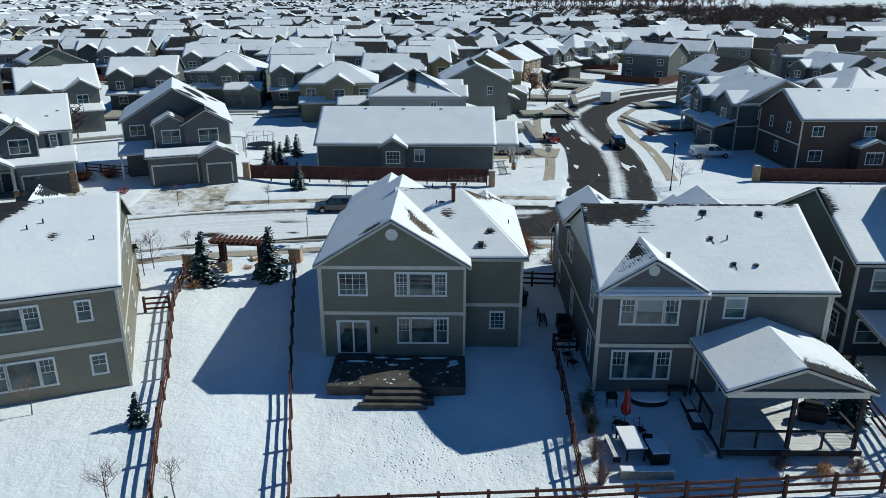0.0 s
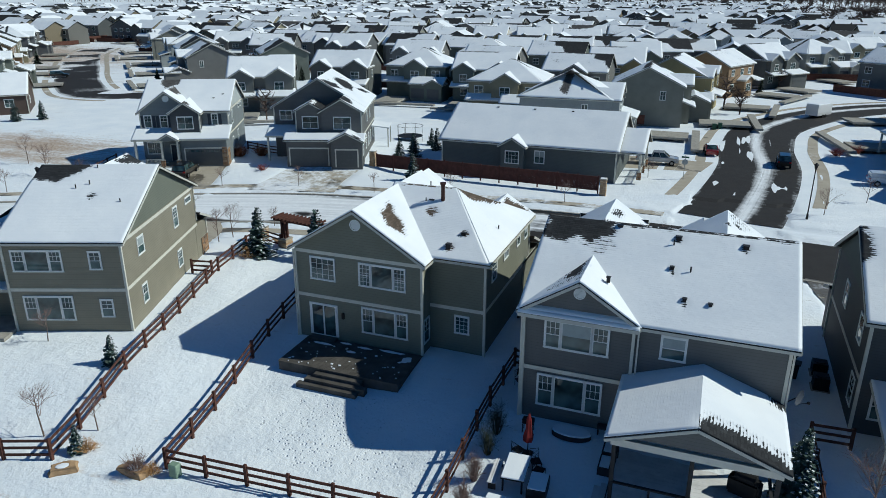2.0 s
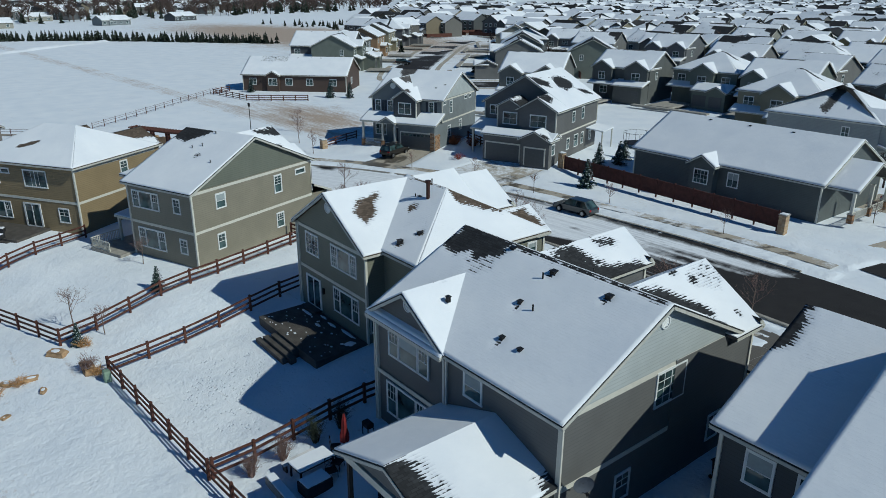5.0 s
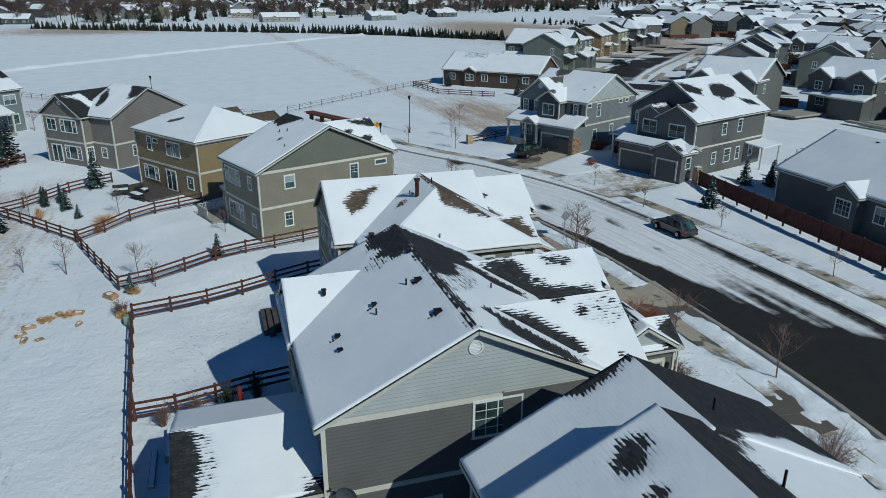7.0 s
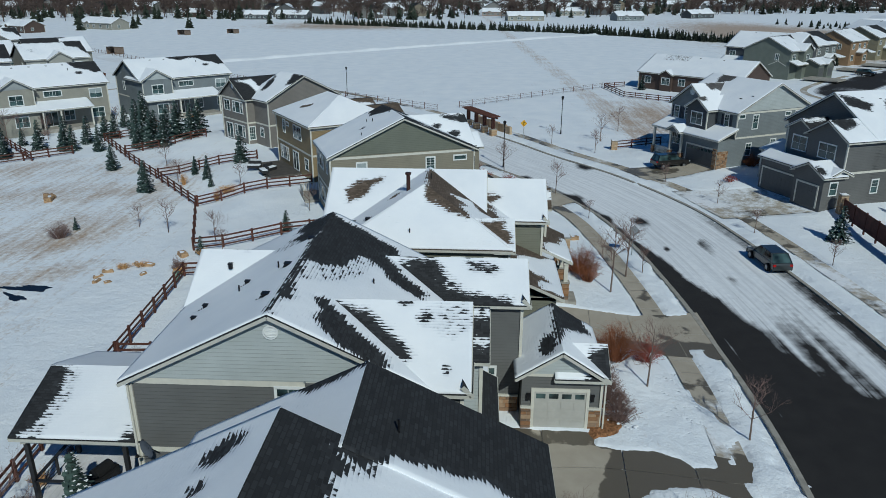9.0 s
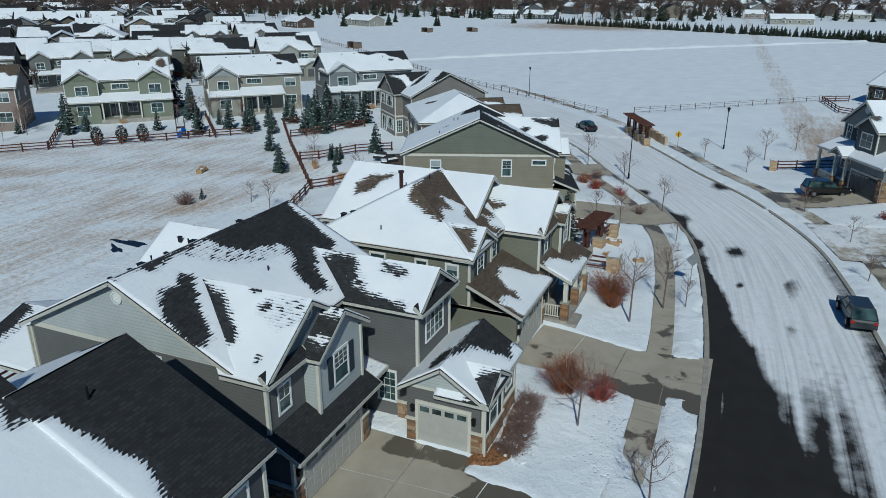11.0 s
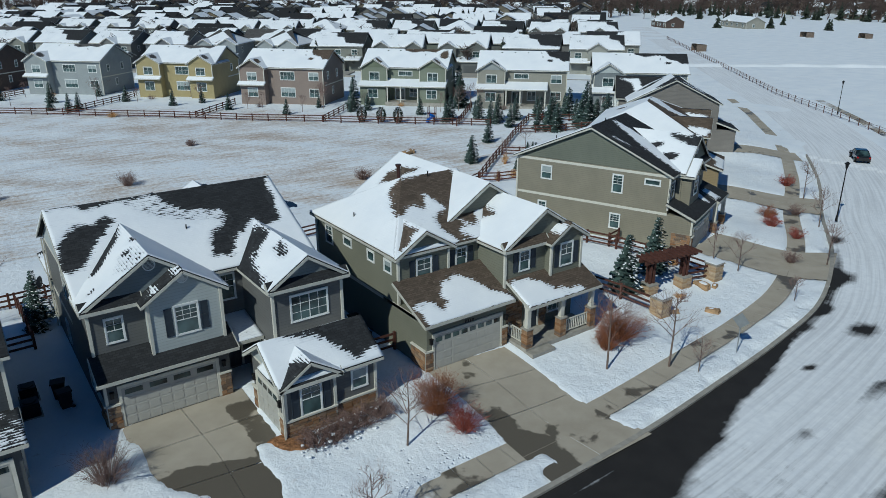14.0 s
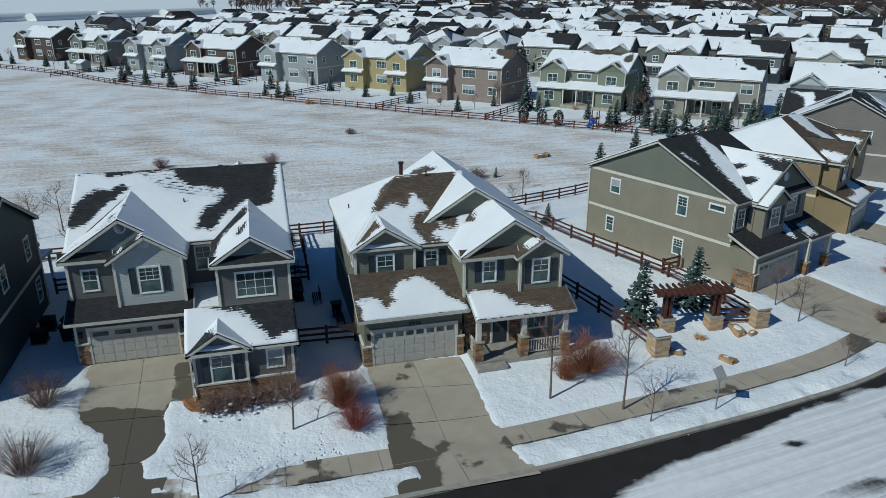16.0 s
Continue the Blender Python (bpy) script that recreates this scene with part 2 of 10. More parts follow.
SHINGLE = {"black": shingles("black_shingles", (0.027, 0.028, 0.030)), "brown": shingles("brown_shingles", (0.085, 0.066, 0.05)),
           "grey": shingles("grey_shingles", (0.075, 0.072, 0.07))}
MELT = {"black_shingles": melting_snow("snow_on_black_shingles", (0.027, 0.028, 0.030)), "brown_shingles": melting_snow("snow_on_brown_shingles", (0.085, 0.066, 0.05)),
        "grey_shingles": melting_snow("snow_on_grey_shingles", (0.075, 0.072, 0.07))}


def glass_material():
    m, nt, b = material("window_glass", 0.04, 0, 0.6)
    # Teal mottling painted into the pane colour stands in for reflections.
    f = noise_at(nt, coords(nt), 0.8, 2)
    nt.links.new(ramp(nt, f, 0.35, 0.65, (0.012, 0.020, 0.022), (0.085, 0.135, 0.135)), b.inputs["Base Color"])
    return m


GLASS = glass_material()
BLIND = plain("window_blind", (0.32, 0.36, 0.36), 0.35, vary=0.1)


def island_material(name, colours, rough=0.9):
    """Stones or boards, each island of its own tint."""
    m, nt, b = material(name, rough)
    r = nt.nodes.new("ShaderNodeValToRGB")
    while len(r.color_ramp.elements) < len(colours):
        r.color_ramp.elements.new(0.5)
    for i, c in enumerate(colours):
        r.color_ramp.elements[i].position = i / (len(colours) - 1)
        r.color_ramp.elements[i].color = (*c, 1)
    nt.links.new(nt.nodes.new("ShaderNodeNewGeometry").outputs["Random Per Island"], r.inputs[0])
    col = mixed(nt, 0.5, r.outputs[0], ramp(nt, noise_at(nt, geo_pos(nt), 9, 5), 0.3, 0.7, (0.6, 0.6, 0.6), (1, 1, 1)), "MULTIPLY")
    nt.links.new(col, b.inputs["Base Color"])
    bumped(nt, b, noise_at(nt, geo_pos(nt), 25, 4), 0.5, 0.02)
    return m


STONE = island_material("stone_veneer", [(0.25, 0.125, 0.055), (0.36, 0.22, 0.12), (0.16, 0.12, 0.09), (0.42, 0.30, 0.19), (0.28, 0.155, 0.075)])

# ---- mesh helpers ----


def part(name, bm, mat, parent=None, label=""):
    """Links a bmesh as one mesh object under a thing."""
    me = bpy.data.meshes.new(name)
    bm.to_mesh(me)
    bm.free()
    return mesh_part(name, me, mat, parent, label)


def mesh_part(name, me, mat, parent=None, label=""):
    if mat and not me.materials:
        me.materials.append(mat)
    ob = new(name, me)
    if parent:
        ob.parent = parent
    if label:
        ob["label"] = label
    return ob


def box(bm, x0, x1, y0, y1, z0, z1, m=None):
    c = [Vector(p) for p in ((x0, y0, z0), (x1, y0, z0), (x1, y1, z0), (x0, y1, z0), (x0, y0, z1), (x1, y0, z1), (x1, y1, z1), (x0, y1, z1))]
    v = [bm.verts.new(m @ p if m else p) for p in c]
    for f in ((3, 2, 1, 0), (4, 5, 6, 7), (0, 1, 5, 4), (1, 2, 6, 5), (2, 3, 7, 6), (3, 0, 4, 7)):
        bm.faces.new([v[i] for i in f])


def bar(bm, a, b, w, h=None):
    """A beam of section w by h from a to b."""
    a, b = Vector(a), Vector(b)
    d = b - a
    q = d.to_track_quat("X", "Z").to_matrix().to_4x4()
    box(bm, 0, d.length, -w / 2, w / 2, -(h or w) / 2, (h or w) / 2, Matrix.Translation(a) @ q)


def rod(bm, a, b, r0, r1, n=6):
    a, b = Vector(a), Vector(b)
    q = (b - a).to_track_quat("Z", "Y").to_matrix()
    lo, hi = [], []
    for i in range(n):
        w = Vector((math.cos(6.28319 * i / n), math.sin(6.28319 * i / n), 0))
        lo.append(bm.verts.new(a + q @ (w * r0)))
        hi.append(bm.verts.new(b + q @ (w * r1)))
    for i in range(n):
        bm.faces.new((lo[i], lo[(i + 1) % n], hi[(i + 1) % n], hi[i]))
    bm.faces.new(hi)
    bm.faces.new(lo[::-1])


def solid(bm, pts, th):
    """A slab under the polygon pts (counter-clockwise seen from above), th thick; uv in metres from the first edge."""
    uv = bm.loops.layers.uv.verify()
    pts = [Vector(p) for p in pts]
    n = (pts[1] - pts[0]).cross(pts[2] - pts[0]).normalized()
    u = (pts[1] - pts[0]).normalized()
    w = n.cross(u)
    top = [bm.verts.new(p) for p in pts]
    low = [bm.verts.new(p - Vector((0, 0, th))) for p in pts]
    faces = [bm.faces.new(top), bm.faces.new(low[::-1])]
    k = len(pts)
    faces += [bm.faces.new((top[i], low[i], low[(i + 1) % k], top[(i + 1) % k])) for i in range(k)]
    for f in faces:
        for lp in f.loops:
            d = lp.vert.co - pts[0]
            lp[uv].uv = (d.dot(u), d.dot(w))


def smooth(e0, e1, x):
    t = np.clip((np.asarray(x, float) - e0) / (e1 - e0), 0, 1)
    return t * t * (3 - 2 * t)


def inside(poly, x, y):
    hit = False
    j = len(poly) - 1
    for i in range(len(poly)):
        xi, yi = poly[i][0], poly[i][1]
        xj, yj = poly[j][0], poly[j][1]
        if (yi > y) != (yj > y) and x < (xj - xi) * (y - yi) / (yj - yi) + xi:
            hit = not hit
        j = i
    return hit


def edge_distance(poly, x, y):
    """Distance of a plan point from an outline, negative inside it."""
    best = 1e9
    j = len(poly) - 1
    for i in range(len(poly)):
        ax, ay = poly[j]
        dx, dy = poly[i][0] - ax, poly[i][1] - ay
        t = min(1.0, max(0.0, ((x - ax) * dx + (y - ay) * dy) / (dx * dx + dy * dy + 1e-9)))
        best = min(best, math.hypot(x - ax - dx * t, y - ay - dy * t))
        j = i
    return -best if inside(poly, x, y) else best


def snow_sheet(bm, pts, bares, cover, cell, seed, th=0.055):
    """A snow blanket on a roof plane, with its depth at every corner. bares: melted spots (x, y, rx, ry, turn) in the house's plan, or
    outlines ("melt", points), ("thin", points) and ("keep", points); cover: 0 to 1, below 0 for a plane that is bare but for what it keeps."""
    pts = [Vector(p) for p in pts]
    u = (pts[1] - pts[0]).normalized()
    n = (pts[1] - pts[0]).cross(pts[2] - pts[0]).normalized()
    w = n.cross(u)
    flat = [((p - pts[0]).dot(u), (p - pts[0]).dot(w)) for p in pts]
    v1 = max(f[1] for f in flat)
    step = 0.2 if cell[0] < 0.5 else min(1.2, max(0.42, cell[0] * 0.5))
    cuts = [(b[0], b[1], b[2], b[3], math.cos(radians(b[4])), math.sin(radians(b[4]))) for b in bares if len(b) == 5]
    rims = [(b[0], b[1], min(q[0] for q in b[1]) - 1.2, max(q[0] for q in b[1]) + 1.2, min(q[1] for q in b[1]) - 1.2, max(q[1] for q in b[1]) + 1.2) for b in bares if len(b) == 2]
    shift = Vector((seed * 7.3, seed * 3.1, 0))

    def depth_at(p):
        q = p + shift
        f = cover + 0.5 * noise.noise(q * 0.33) + 0.12 * noise.noise(q * 1.3) - 0.26
        for bx, by, rx, ry, c, s in cuts:
            dx, dy = p.x - bx, p.y - by
            d = math.hypot((dx * c + dy * s) / rx, (dy * c - dx * s) / ry)
            if d > 2.2:
                continue
            d += 0.34 * noise.noise(q * 0.9) + 0.12 * noise.noise(q * 2.6)
            f = min(f, (d - 1) * 1.5 * min(1.0, max(rx, ry)))
        for kind, poly, xa, xb, ya, yb in rims:
            if not (xa < p.x < xb and ya < p.y < yb):
                continue
            d = 1.9 * (edge_distance(poly, p.x, p.y) + 0.13 * noise.noise(q * 1.1) + 0.07 * noise.noise(q * 3.1))
            f = max(f, min(0.9, -d)) if kind == "keep" else min(f, max(d, 0.23) if kind == "thin" else d)
        return f

    def ends(v):
        xs = []
        for i in range(len(flat)):
            (xa, ya), (xb, yb) = flat[i], flat[(i + 1) % len(flat)]
            if abs(ya - yb) < 1e-6:
                if abs(v - ya) < 1e-4:
                    xs += [xa, xb]
            elif min(ya, yb) - 1e-5 <= v <= max(ya, yb) + 1e-5:
                xs.append(xa + (xb - xa) * (v - ya) / (yb - ya))
        return min(xs), max(xs)

    layer = bm.verts.layers.float.get("depth") or bm.verts.layers.float.new("depth")
    uv = bm.loops.layers.uv.get("UVMap") or bm.loops.layers.uv.new("UVMap")
    wide = max(f[0] for f in flat) - min(f[0] for f in flat)
    nu, nv = max(2, math.ceil(wide / step)), max(2, math.ceil(v1 / step))
    place, grid = {}, []
    for j in range(-1, nv + 1):
        v = v1 * max(j, 0) / nv
        lo, hi = ends(min(max(v, 0.0), v1))
        row = []
        for i in range(-1, nu + 2):
            a = lo + (hi - lo) * min(max(i, 0), nu) / nu
            p = pts[0] + u * a + w * v
            d = depth_at(p)
            rim = j < 0 or i < 0 or i > nu
            lift = 0.004 if rim else 0.006 + th * min(1.0, max(0.0, (d + 0.2) / 0.7))
            vert = bm.verts.new(p + (Vector((0, 0, lift / n.z)) if j == nv else n * lift))
            vert[layer] = d
            place[vert] = (a, v)
            row.append(vert)
        grid.append(row)
    for j in range(nv + 1):
        for i in range(nu + 2):
            q = (grid[j][i], grid[j][i + 1], grid[j + 1][i + 1], grid[j + 1][i])
            if max(c[layer] for c in q) < -0.45:
                continue
            f = bm.faces.new(q)
            f.smooth = True
            for loop in f.loops:
                loop[uv].uv = place[loop.vert]
    for c in list(place):
        if not c.link_faces:
            bm.verts.remove(c)


def stone_variety(name, colours):
    """Separate stones, each object of its own tint."""
    m, nt, b = material(name, 0.9)
    r = nt.nodes.new("ShaderNodeValToRGB")
    while len(r.color_ramp.elements) < len(colours):
        r.color_ramp.elements.new(0.5)
    for i, c in enumerate(colours):
        r.color_ramp.elements[i].position = i / (len(colours) - 1)
        r.color_ramp.elements[i].color = (*c, 1)
    nt.links.new(nt.nodes.new("ShaderNodeObjectInfo").outputs["Random"], r.inputs[0])
    col = mixed(nt, 0.5, r.outputs[0], ramp(nt, noise_at(nt, geo_pos(nt), 9, 5), 0.3, 0.7, (0.6, 0.6, 0.6), (1, 1, 1)), "MULTIPLY")
    nt.links.new(col, b.inputs["Base Color"])
    bumped(nt, b, noise_at(nt, geo_pos(nt), 25, 4), 0.5, 0.02)
    return m


STONE_UNIT = stone_variety("veneer_stone", [(0.25, 0.125, 0.055), (0.36, 0.22, 0.12), (0.16, 0.12, 0.09), (0.42, 0.30, 0.19), (0.28, 0.155, 0.075)])


def unit_stone():
    bm = bmesh.new()
    box(bm, 0, 1, -1, 0, 0, 1)
    me = bpy.data.meshes.new("stone")
    bm.to_mesh(me)
    bm.free()
    me.materials.append(STONE_UNIT)
    return me


STONE_MESH = unit_stone()

# ---- the lie of the land and the streets ----


def spline(pts, step):
    """Points along a smooth curve through pts, about step apart."""
    p = [np.array(q, float) for q in pts]
    p = [2 * p[0] - p[1]] + p + [2 * p[-1] - p[-2]]
    out = []
    for i in range(1, len(p) - 2):
        k = max(2, int(np.linalg.norm(p[i + 1] - p[i]) / step))
        for t in np.arange(k) / k:
            out.append(0.5 * (2 * p[i] + (p[i + 1] - p[i - 1]) * t + (2 * p[i - 1] - 5 * p[i] + 4 * p[i + 1] - p[i + 2]) * t ** 2
                              + (3 * p[i] - p[i - 1] - 3 * p[i + 1] + p[i + 2]) * t ** 3))
    out.append(p[-2])
    return np.array(out)


KERB = spline([(110, 34), (75, 53), (50, 60.5), (32, 63.6), (14, 65.4), (0, 65.3), (-10, 64.5), (-18, 63.5), (-26, 61.8), (-36, 57.4), (-46, 51.2), (-60, 43.2),
               (-76, 32), (-90, 20), (-106, 5), (-160, -50), (-235, -128), (-300, -195)], 1.0)
SIDE = spline([(17.5, 74), (20.6, 91), (22.3, 106), (22.5, 122), (26, 141), (40, 164), (60, 178), (95, 188), (160, 196)], 1.0)


BACK = spline([(-222, 236), (-205, 212), (-190, 196), (-165, 171), (-146, 152), (-128, 136), (-115, 128), (-104, 131), (-95, 142), (-90, 156)], 2.0)


def normals(line):
    d = np.gradient(line, axis=0)
    d /= np.linalg.norm(d, axis=1)[:, None]
    return np.stack([d[:, 1], -d[:, 0]], axis=1)


KERB_N, SIDE_N = normals(KERB), normals(SIDE)


def offset_from(line, nrm, x, y):
    """Signed distance of plan points from a line, positive on the side its normals point to."""
    x, y = np.ravel(x), np.ravel(y)
    best, sign = np.full(x.shape, 1e9), np.zeros(x.shape)
    for (px, py), (nx, ny) in zip(line, nrm):
        d = (x - px) ** 2 + (y - py) ** 2
        s = (x - px) * nx + (y - py) * ny
        m = d < best
        best, sign = np.where(m, d, best), np.where(m, s, sign)
    return np.where(np.sqrt(best) < 30, sign, 99.0)


PADS = [(-3.5, 47.4, 7, 6.0, 0), (14.5, 46, 7, 9, 0), (31, 45, 7, 8, 0), (-24, 41, 6, 9, 21), (-41, 31, 6, 9, 34), (-60, 21, 6, 9, 45), (-50.5, 84.5, 5.5, 6, 27), (-35, 92, 5, 6, 20)]


def lie(x, y):
    """Height of the soil."""
    x, y = np.asarray(x, float), np.asarray(y, float)
    h = 0.32 - 0.27 * (1 - smooth(27, 50, y)) * smooth(-60, -45, x - 0.6 * y)
    for cx, cy, a, b, turn in PADS:
        c, s = math.cos(radians(turn)), math.sin(radians(turn))
        u, v = (x - cx) * c + (y - cy) * s, (y - cy) * c - (x - cx) * s
        d = np.hypot(np.maximum(np.abs(u) - a, 0), np.maximum(np.abs(v) - b, 0))
        h = h + (1.04 - h) * (1 - smooth(0.5, 9, d))
    h = h - 0.25 * np.exp(-((y - 13 + 0.35 * x) / 9) ** 2) * (1 - smooth(20, 26, y))
    return h + 0.05 * np.sin(x * 0.21 + 1) * np.sin(y * 0.17)


DRIVES = {
    "B": [(4.6, 54.4), (4.5, 61.8), (4.7, 65.6), (-2.2, 65.6), (-1.5, 61.8), (-1.2, 54.9)],
    "C": [(20.6, 50.0), (19.9, 55.0), (18.7, 63.8), (18.9, 65.7), (14.6, 65.6), (15.3, 63.8), (14.1, 56.0), (13.8, 50.0)],
    "A": [(-24.6, 51.0), (-27.6, 57.5), (-30, 60.4), (-36.5, 57.6), (-33.0, 54.6), (-30.6, 49.6)],
    "D": [(25.2, 51.8), (25.4, 58), (24.6, 65), (34, 63.6), (32.4, 58), (32.2, 51.8)],
    "F1": [(-47.4, 76.6), (-46.4, 73.0), (-45.0, 67.6), (-39.4, 70.0), (-41.2, 74.5), (-42.9, 78.9)],
    "F2": [(-35.0, 81.8), (-35.2, 77.0), (-34.8, 71.8), (-24.5, 74.4), (-26.0, 79.5), (-26.1, 84.2)],
    "T": [(-45.5, 39.5), (-48.4, 44.0), (-51.2, 48.2), (-46.2, 51.0), (-43.9, 46.8), (-41.3, 42.2)],
    "U": [(-65.2, 27.0), (-67.6, 30.4), (-70.2, 34.6), (-66.6, 37.8), (-64.2, 34.0), (-61.7, 30.6)],
    "E": [(5.0, 99.5), (15.2, 100.5), (16.6, 106.8), (4.6, 107.5)],
}

CLEARED = dict(DRIVES)
CLEARED["C"] = [(20.3, 50.2), (19.7, 52.3), (19.9, 53.4), (19.9, 55.3), (19.2, 56.7), (18.2, 57.7), (17.7, 58.9), (17.6, 60.6), (18.2, 61.8), (16.0, 62.0), (16.3, 60.2), (15.6, 59.6), (15.4, 58.6), (15.7, 56.8), (15.3, 55.6), (14.3, 55.6), (13.9, 50.2)]
CLEARED["B"] = [(4.3, 54.4), (4.2, 58.8), (4.2, 61.6), (3.5, 63.0), (3.3, 64.4), (3.6, 65.6), (-1.6, 65.6), (-1.2, 61.8), (-1.2, 54.9)]

grid_x = np.concatenate([np.geomspace(2500, 72, 36) * -1, np.arange(-70, -22.01, 0.5), np.arange(-21.75, 25.01, 0.25), np.arange(25.5, 45.01, 0.5), np.geomspace(47, 2500, 40)])
grid_y = np.concatenate([np.geomspace(2500, 12, 50) * -1, np.arange(-10, 14, 2.0), np.arange(14, 50.01, 0.5), np.arange(50.25, 67.01, 0.25), np.arange(67.5, 88.01, 0.5), np.geomspace(90, 2700, 60)])


def coat(x, y, k):
    return noise.noise(Vector((x * k, y * k, 0.7)))


def build_ground():
    gx, gy = np.meshgrid(grid_x, grid_y)
    x, y = gx.ravel(), gy.ravel()
    z = lie(x, y)
    rag = np.array([0.7 * coat(a, b, 0.5) + 0.55 * coat(a, b, 1.7) if -75 < a < 60 and 10 < b < 130 else 0 for a, b in zip(x, y)])
    s = offset_from(KERB, KERB_N, x, y) + rag
    r = offset_from(SIDE, SIDE_N, x, y) + rag
    fine = (x > -71) & (x < 46) & (y > 13) & (y < 89)
    trim = s - 0.72 * rag
    near = np.maximum(-0.5 - s, s - 11.2)
    patchy = np.array([coat(a * 1.0, b * 2.2, 0.55) if 8 < a < 24 and 55 < b < 66 else 0 for a, b in zip(x, y)])
    path = np.maximum(-3.7 - trim, trim + 2.0)
    near = np.minimum(near, np.where(x < 8.6, path, np.where(x < 23.5, np.maximum(path, 1.6 * (0.10 - patchy)), 9.0)))
    near = np.minimum(near, np.maximum(13.4 - trim, trim - 15.0))
    near = np.minimum(near, np.where(s > 10, np.abs(r) - 5.2, 9.0))
    for poly in CLEARED.values():
        xs, ys = [p[0] for p in poly], [p[1] for p in poly]
        for i in np.nonzero((x > min(xs) - 1) & (x < max(xs) + 1) & (y > min(ys) - 1) & (y < max(ys) + 1))[0]:
            near[i] = min(near[i], edge_distance(poly, x[i], y[i]) + 0.22 * rag[i])
    near = np.where(fine, near, 9.0)
    z = z + np.where(near > 8, 0.06 + 0.045 * rag, -0.16 + (0.22 + 0.045 * rag) * smooth(-0.28, 0.28, near))
    bare = np.zeros_like(x)
    field = smooth(24, 12, y) * smooth(-60, -40, x) * (1 - smooth(0, 1, (0.7 * x + 0.71 * y + 46) * -0.1))
    streak = np.array([coat(0.7 * a - 0.7 * b, (a + b) * 3.0, 0.06) if f > 0.01 else 0 for a, b, f in zip(x, y, field)])
    bare += field * (0.34 + 0.26 * streak)
    bare += 0.34 * smooth(4, 1, np.abs(y - 78 - 0.05 * x)) * (x < -60)
    bare += 0.75 * np.exp(-(((x + 82) / 22) ** 2 + ((y - 82) / 7) ** 2))
    bare += 1.2 * np.exp(-(((x + 300) / 130) ** 2 + ((y - 195) / 45) ** 2)) + 0.9 * np.exp(-(((x + 380) / 40) ** 2 + ((y + 25) / 50) ** 2))
    trod = 1.3 * np.exp(-(((x + 1) / 7) ** 2 + ((y - 32) / 5) ** 2)) + 0.7 * np.exp(-(((x + 11) / 9) ** 2 + ((y - 60) / 3) ** 2)) + 0.7 * np.exp(-(((x - 21) / 4) ** 2 + ((y - 59) / 5) ** 2)) + 0.8 * np.exp(-(((x - 10) / 5) ** 2 + ((y - 61) / 2.2) ** 2)) + 0.35 * np.exp(-(((y - 20 - 0.3 * x) / 3) ** 2)) * (np.abs(x) < 40) + 0.8 * np.exp(-(((x - 7) / 4) ** 2 + ((y - 62.5) / 2) ** 2))
    nx, ny = len(grid_x), len(grid_y)
    faces = [(j * nx + i, j * nx + i + 1, (j + 1) * nx + i + 1, (j + 1) * nx + i) for j in range(ny - 1) for i in range(nx - 1)]
    me = bpy.data.meshes.new("ground")
    me.from_pydata(np.stack([x, y, z], axis=1).tolist(), [], faces)
    me.attributes.new("bare", "FLOAT", "POINT").data.foreach_set("value", bare)
    me.attributes.new("trod", "FLOAT", "POINT").data.foreach_set("value", trod)
    me.shade_smooth()
    tagged(mesh_part("ground", me, GROUND), "snow-covered ground with straw grass showing through", "ground", kind="structure")


def pavement(name, pts, cols, mat, snow, wet, parent=None, lift=0.0, smooth_shade=True):
    """A paved sheet over a grid of plan points; snow and wet are functions of x, y and the column."""
    rows = len(pts) // cols
    v, sn, we = [], [], []
    for k, (a, b) in enumerate(pts):
        v.append((a, b, float(lie(a, b)) + (lift if -70 < a < 44 and b < 87.5 else 0.075)))
        sn.append(snow(a, b, k % cols))
        we.append(wet(a, b, k % cols))
    f = [(j * cols + i, j * cols + i + 1, (j + 1) * cols + i + 1, (j + 1) * cols + i) for j in range(rows - 1) for i in range(cols - 1)]
    me = bpy.data.meshes.new(name)
    me.from_pydata(v, [], f)
    me.attributes.new("snow", "FLOAT", "POINT").data.foreach_set("value", sn)
    me.attributes.new("wet", "FLOAT", "POINT").data.foreach_set("value", we)
    me.attributes.new("along", "FLOAT", "POINT").data.foreach_set("value", [float(k // cols) for k in range(len(pts))])
    me.attributes.new("across", "FLOAT", "POINT").data.foreach_set("value", [(k % cols) * 0.45 for k in range(len(pts))])
    me.update()
    if me.polygons and me.polygons[0].normal.z < 0:
        me.flip_normals()
    return mesh_part(name, me, mat, parent)


def band(line, nrm, o0, o1, cols):
    return [tuple(p + n * o) for p, n in zip(line, nrm) for o in np.linspace(o0, o1, cols)]


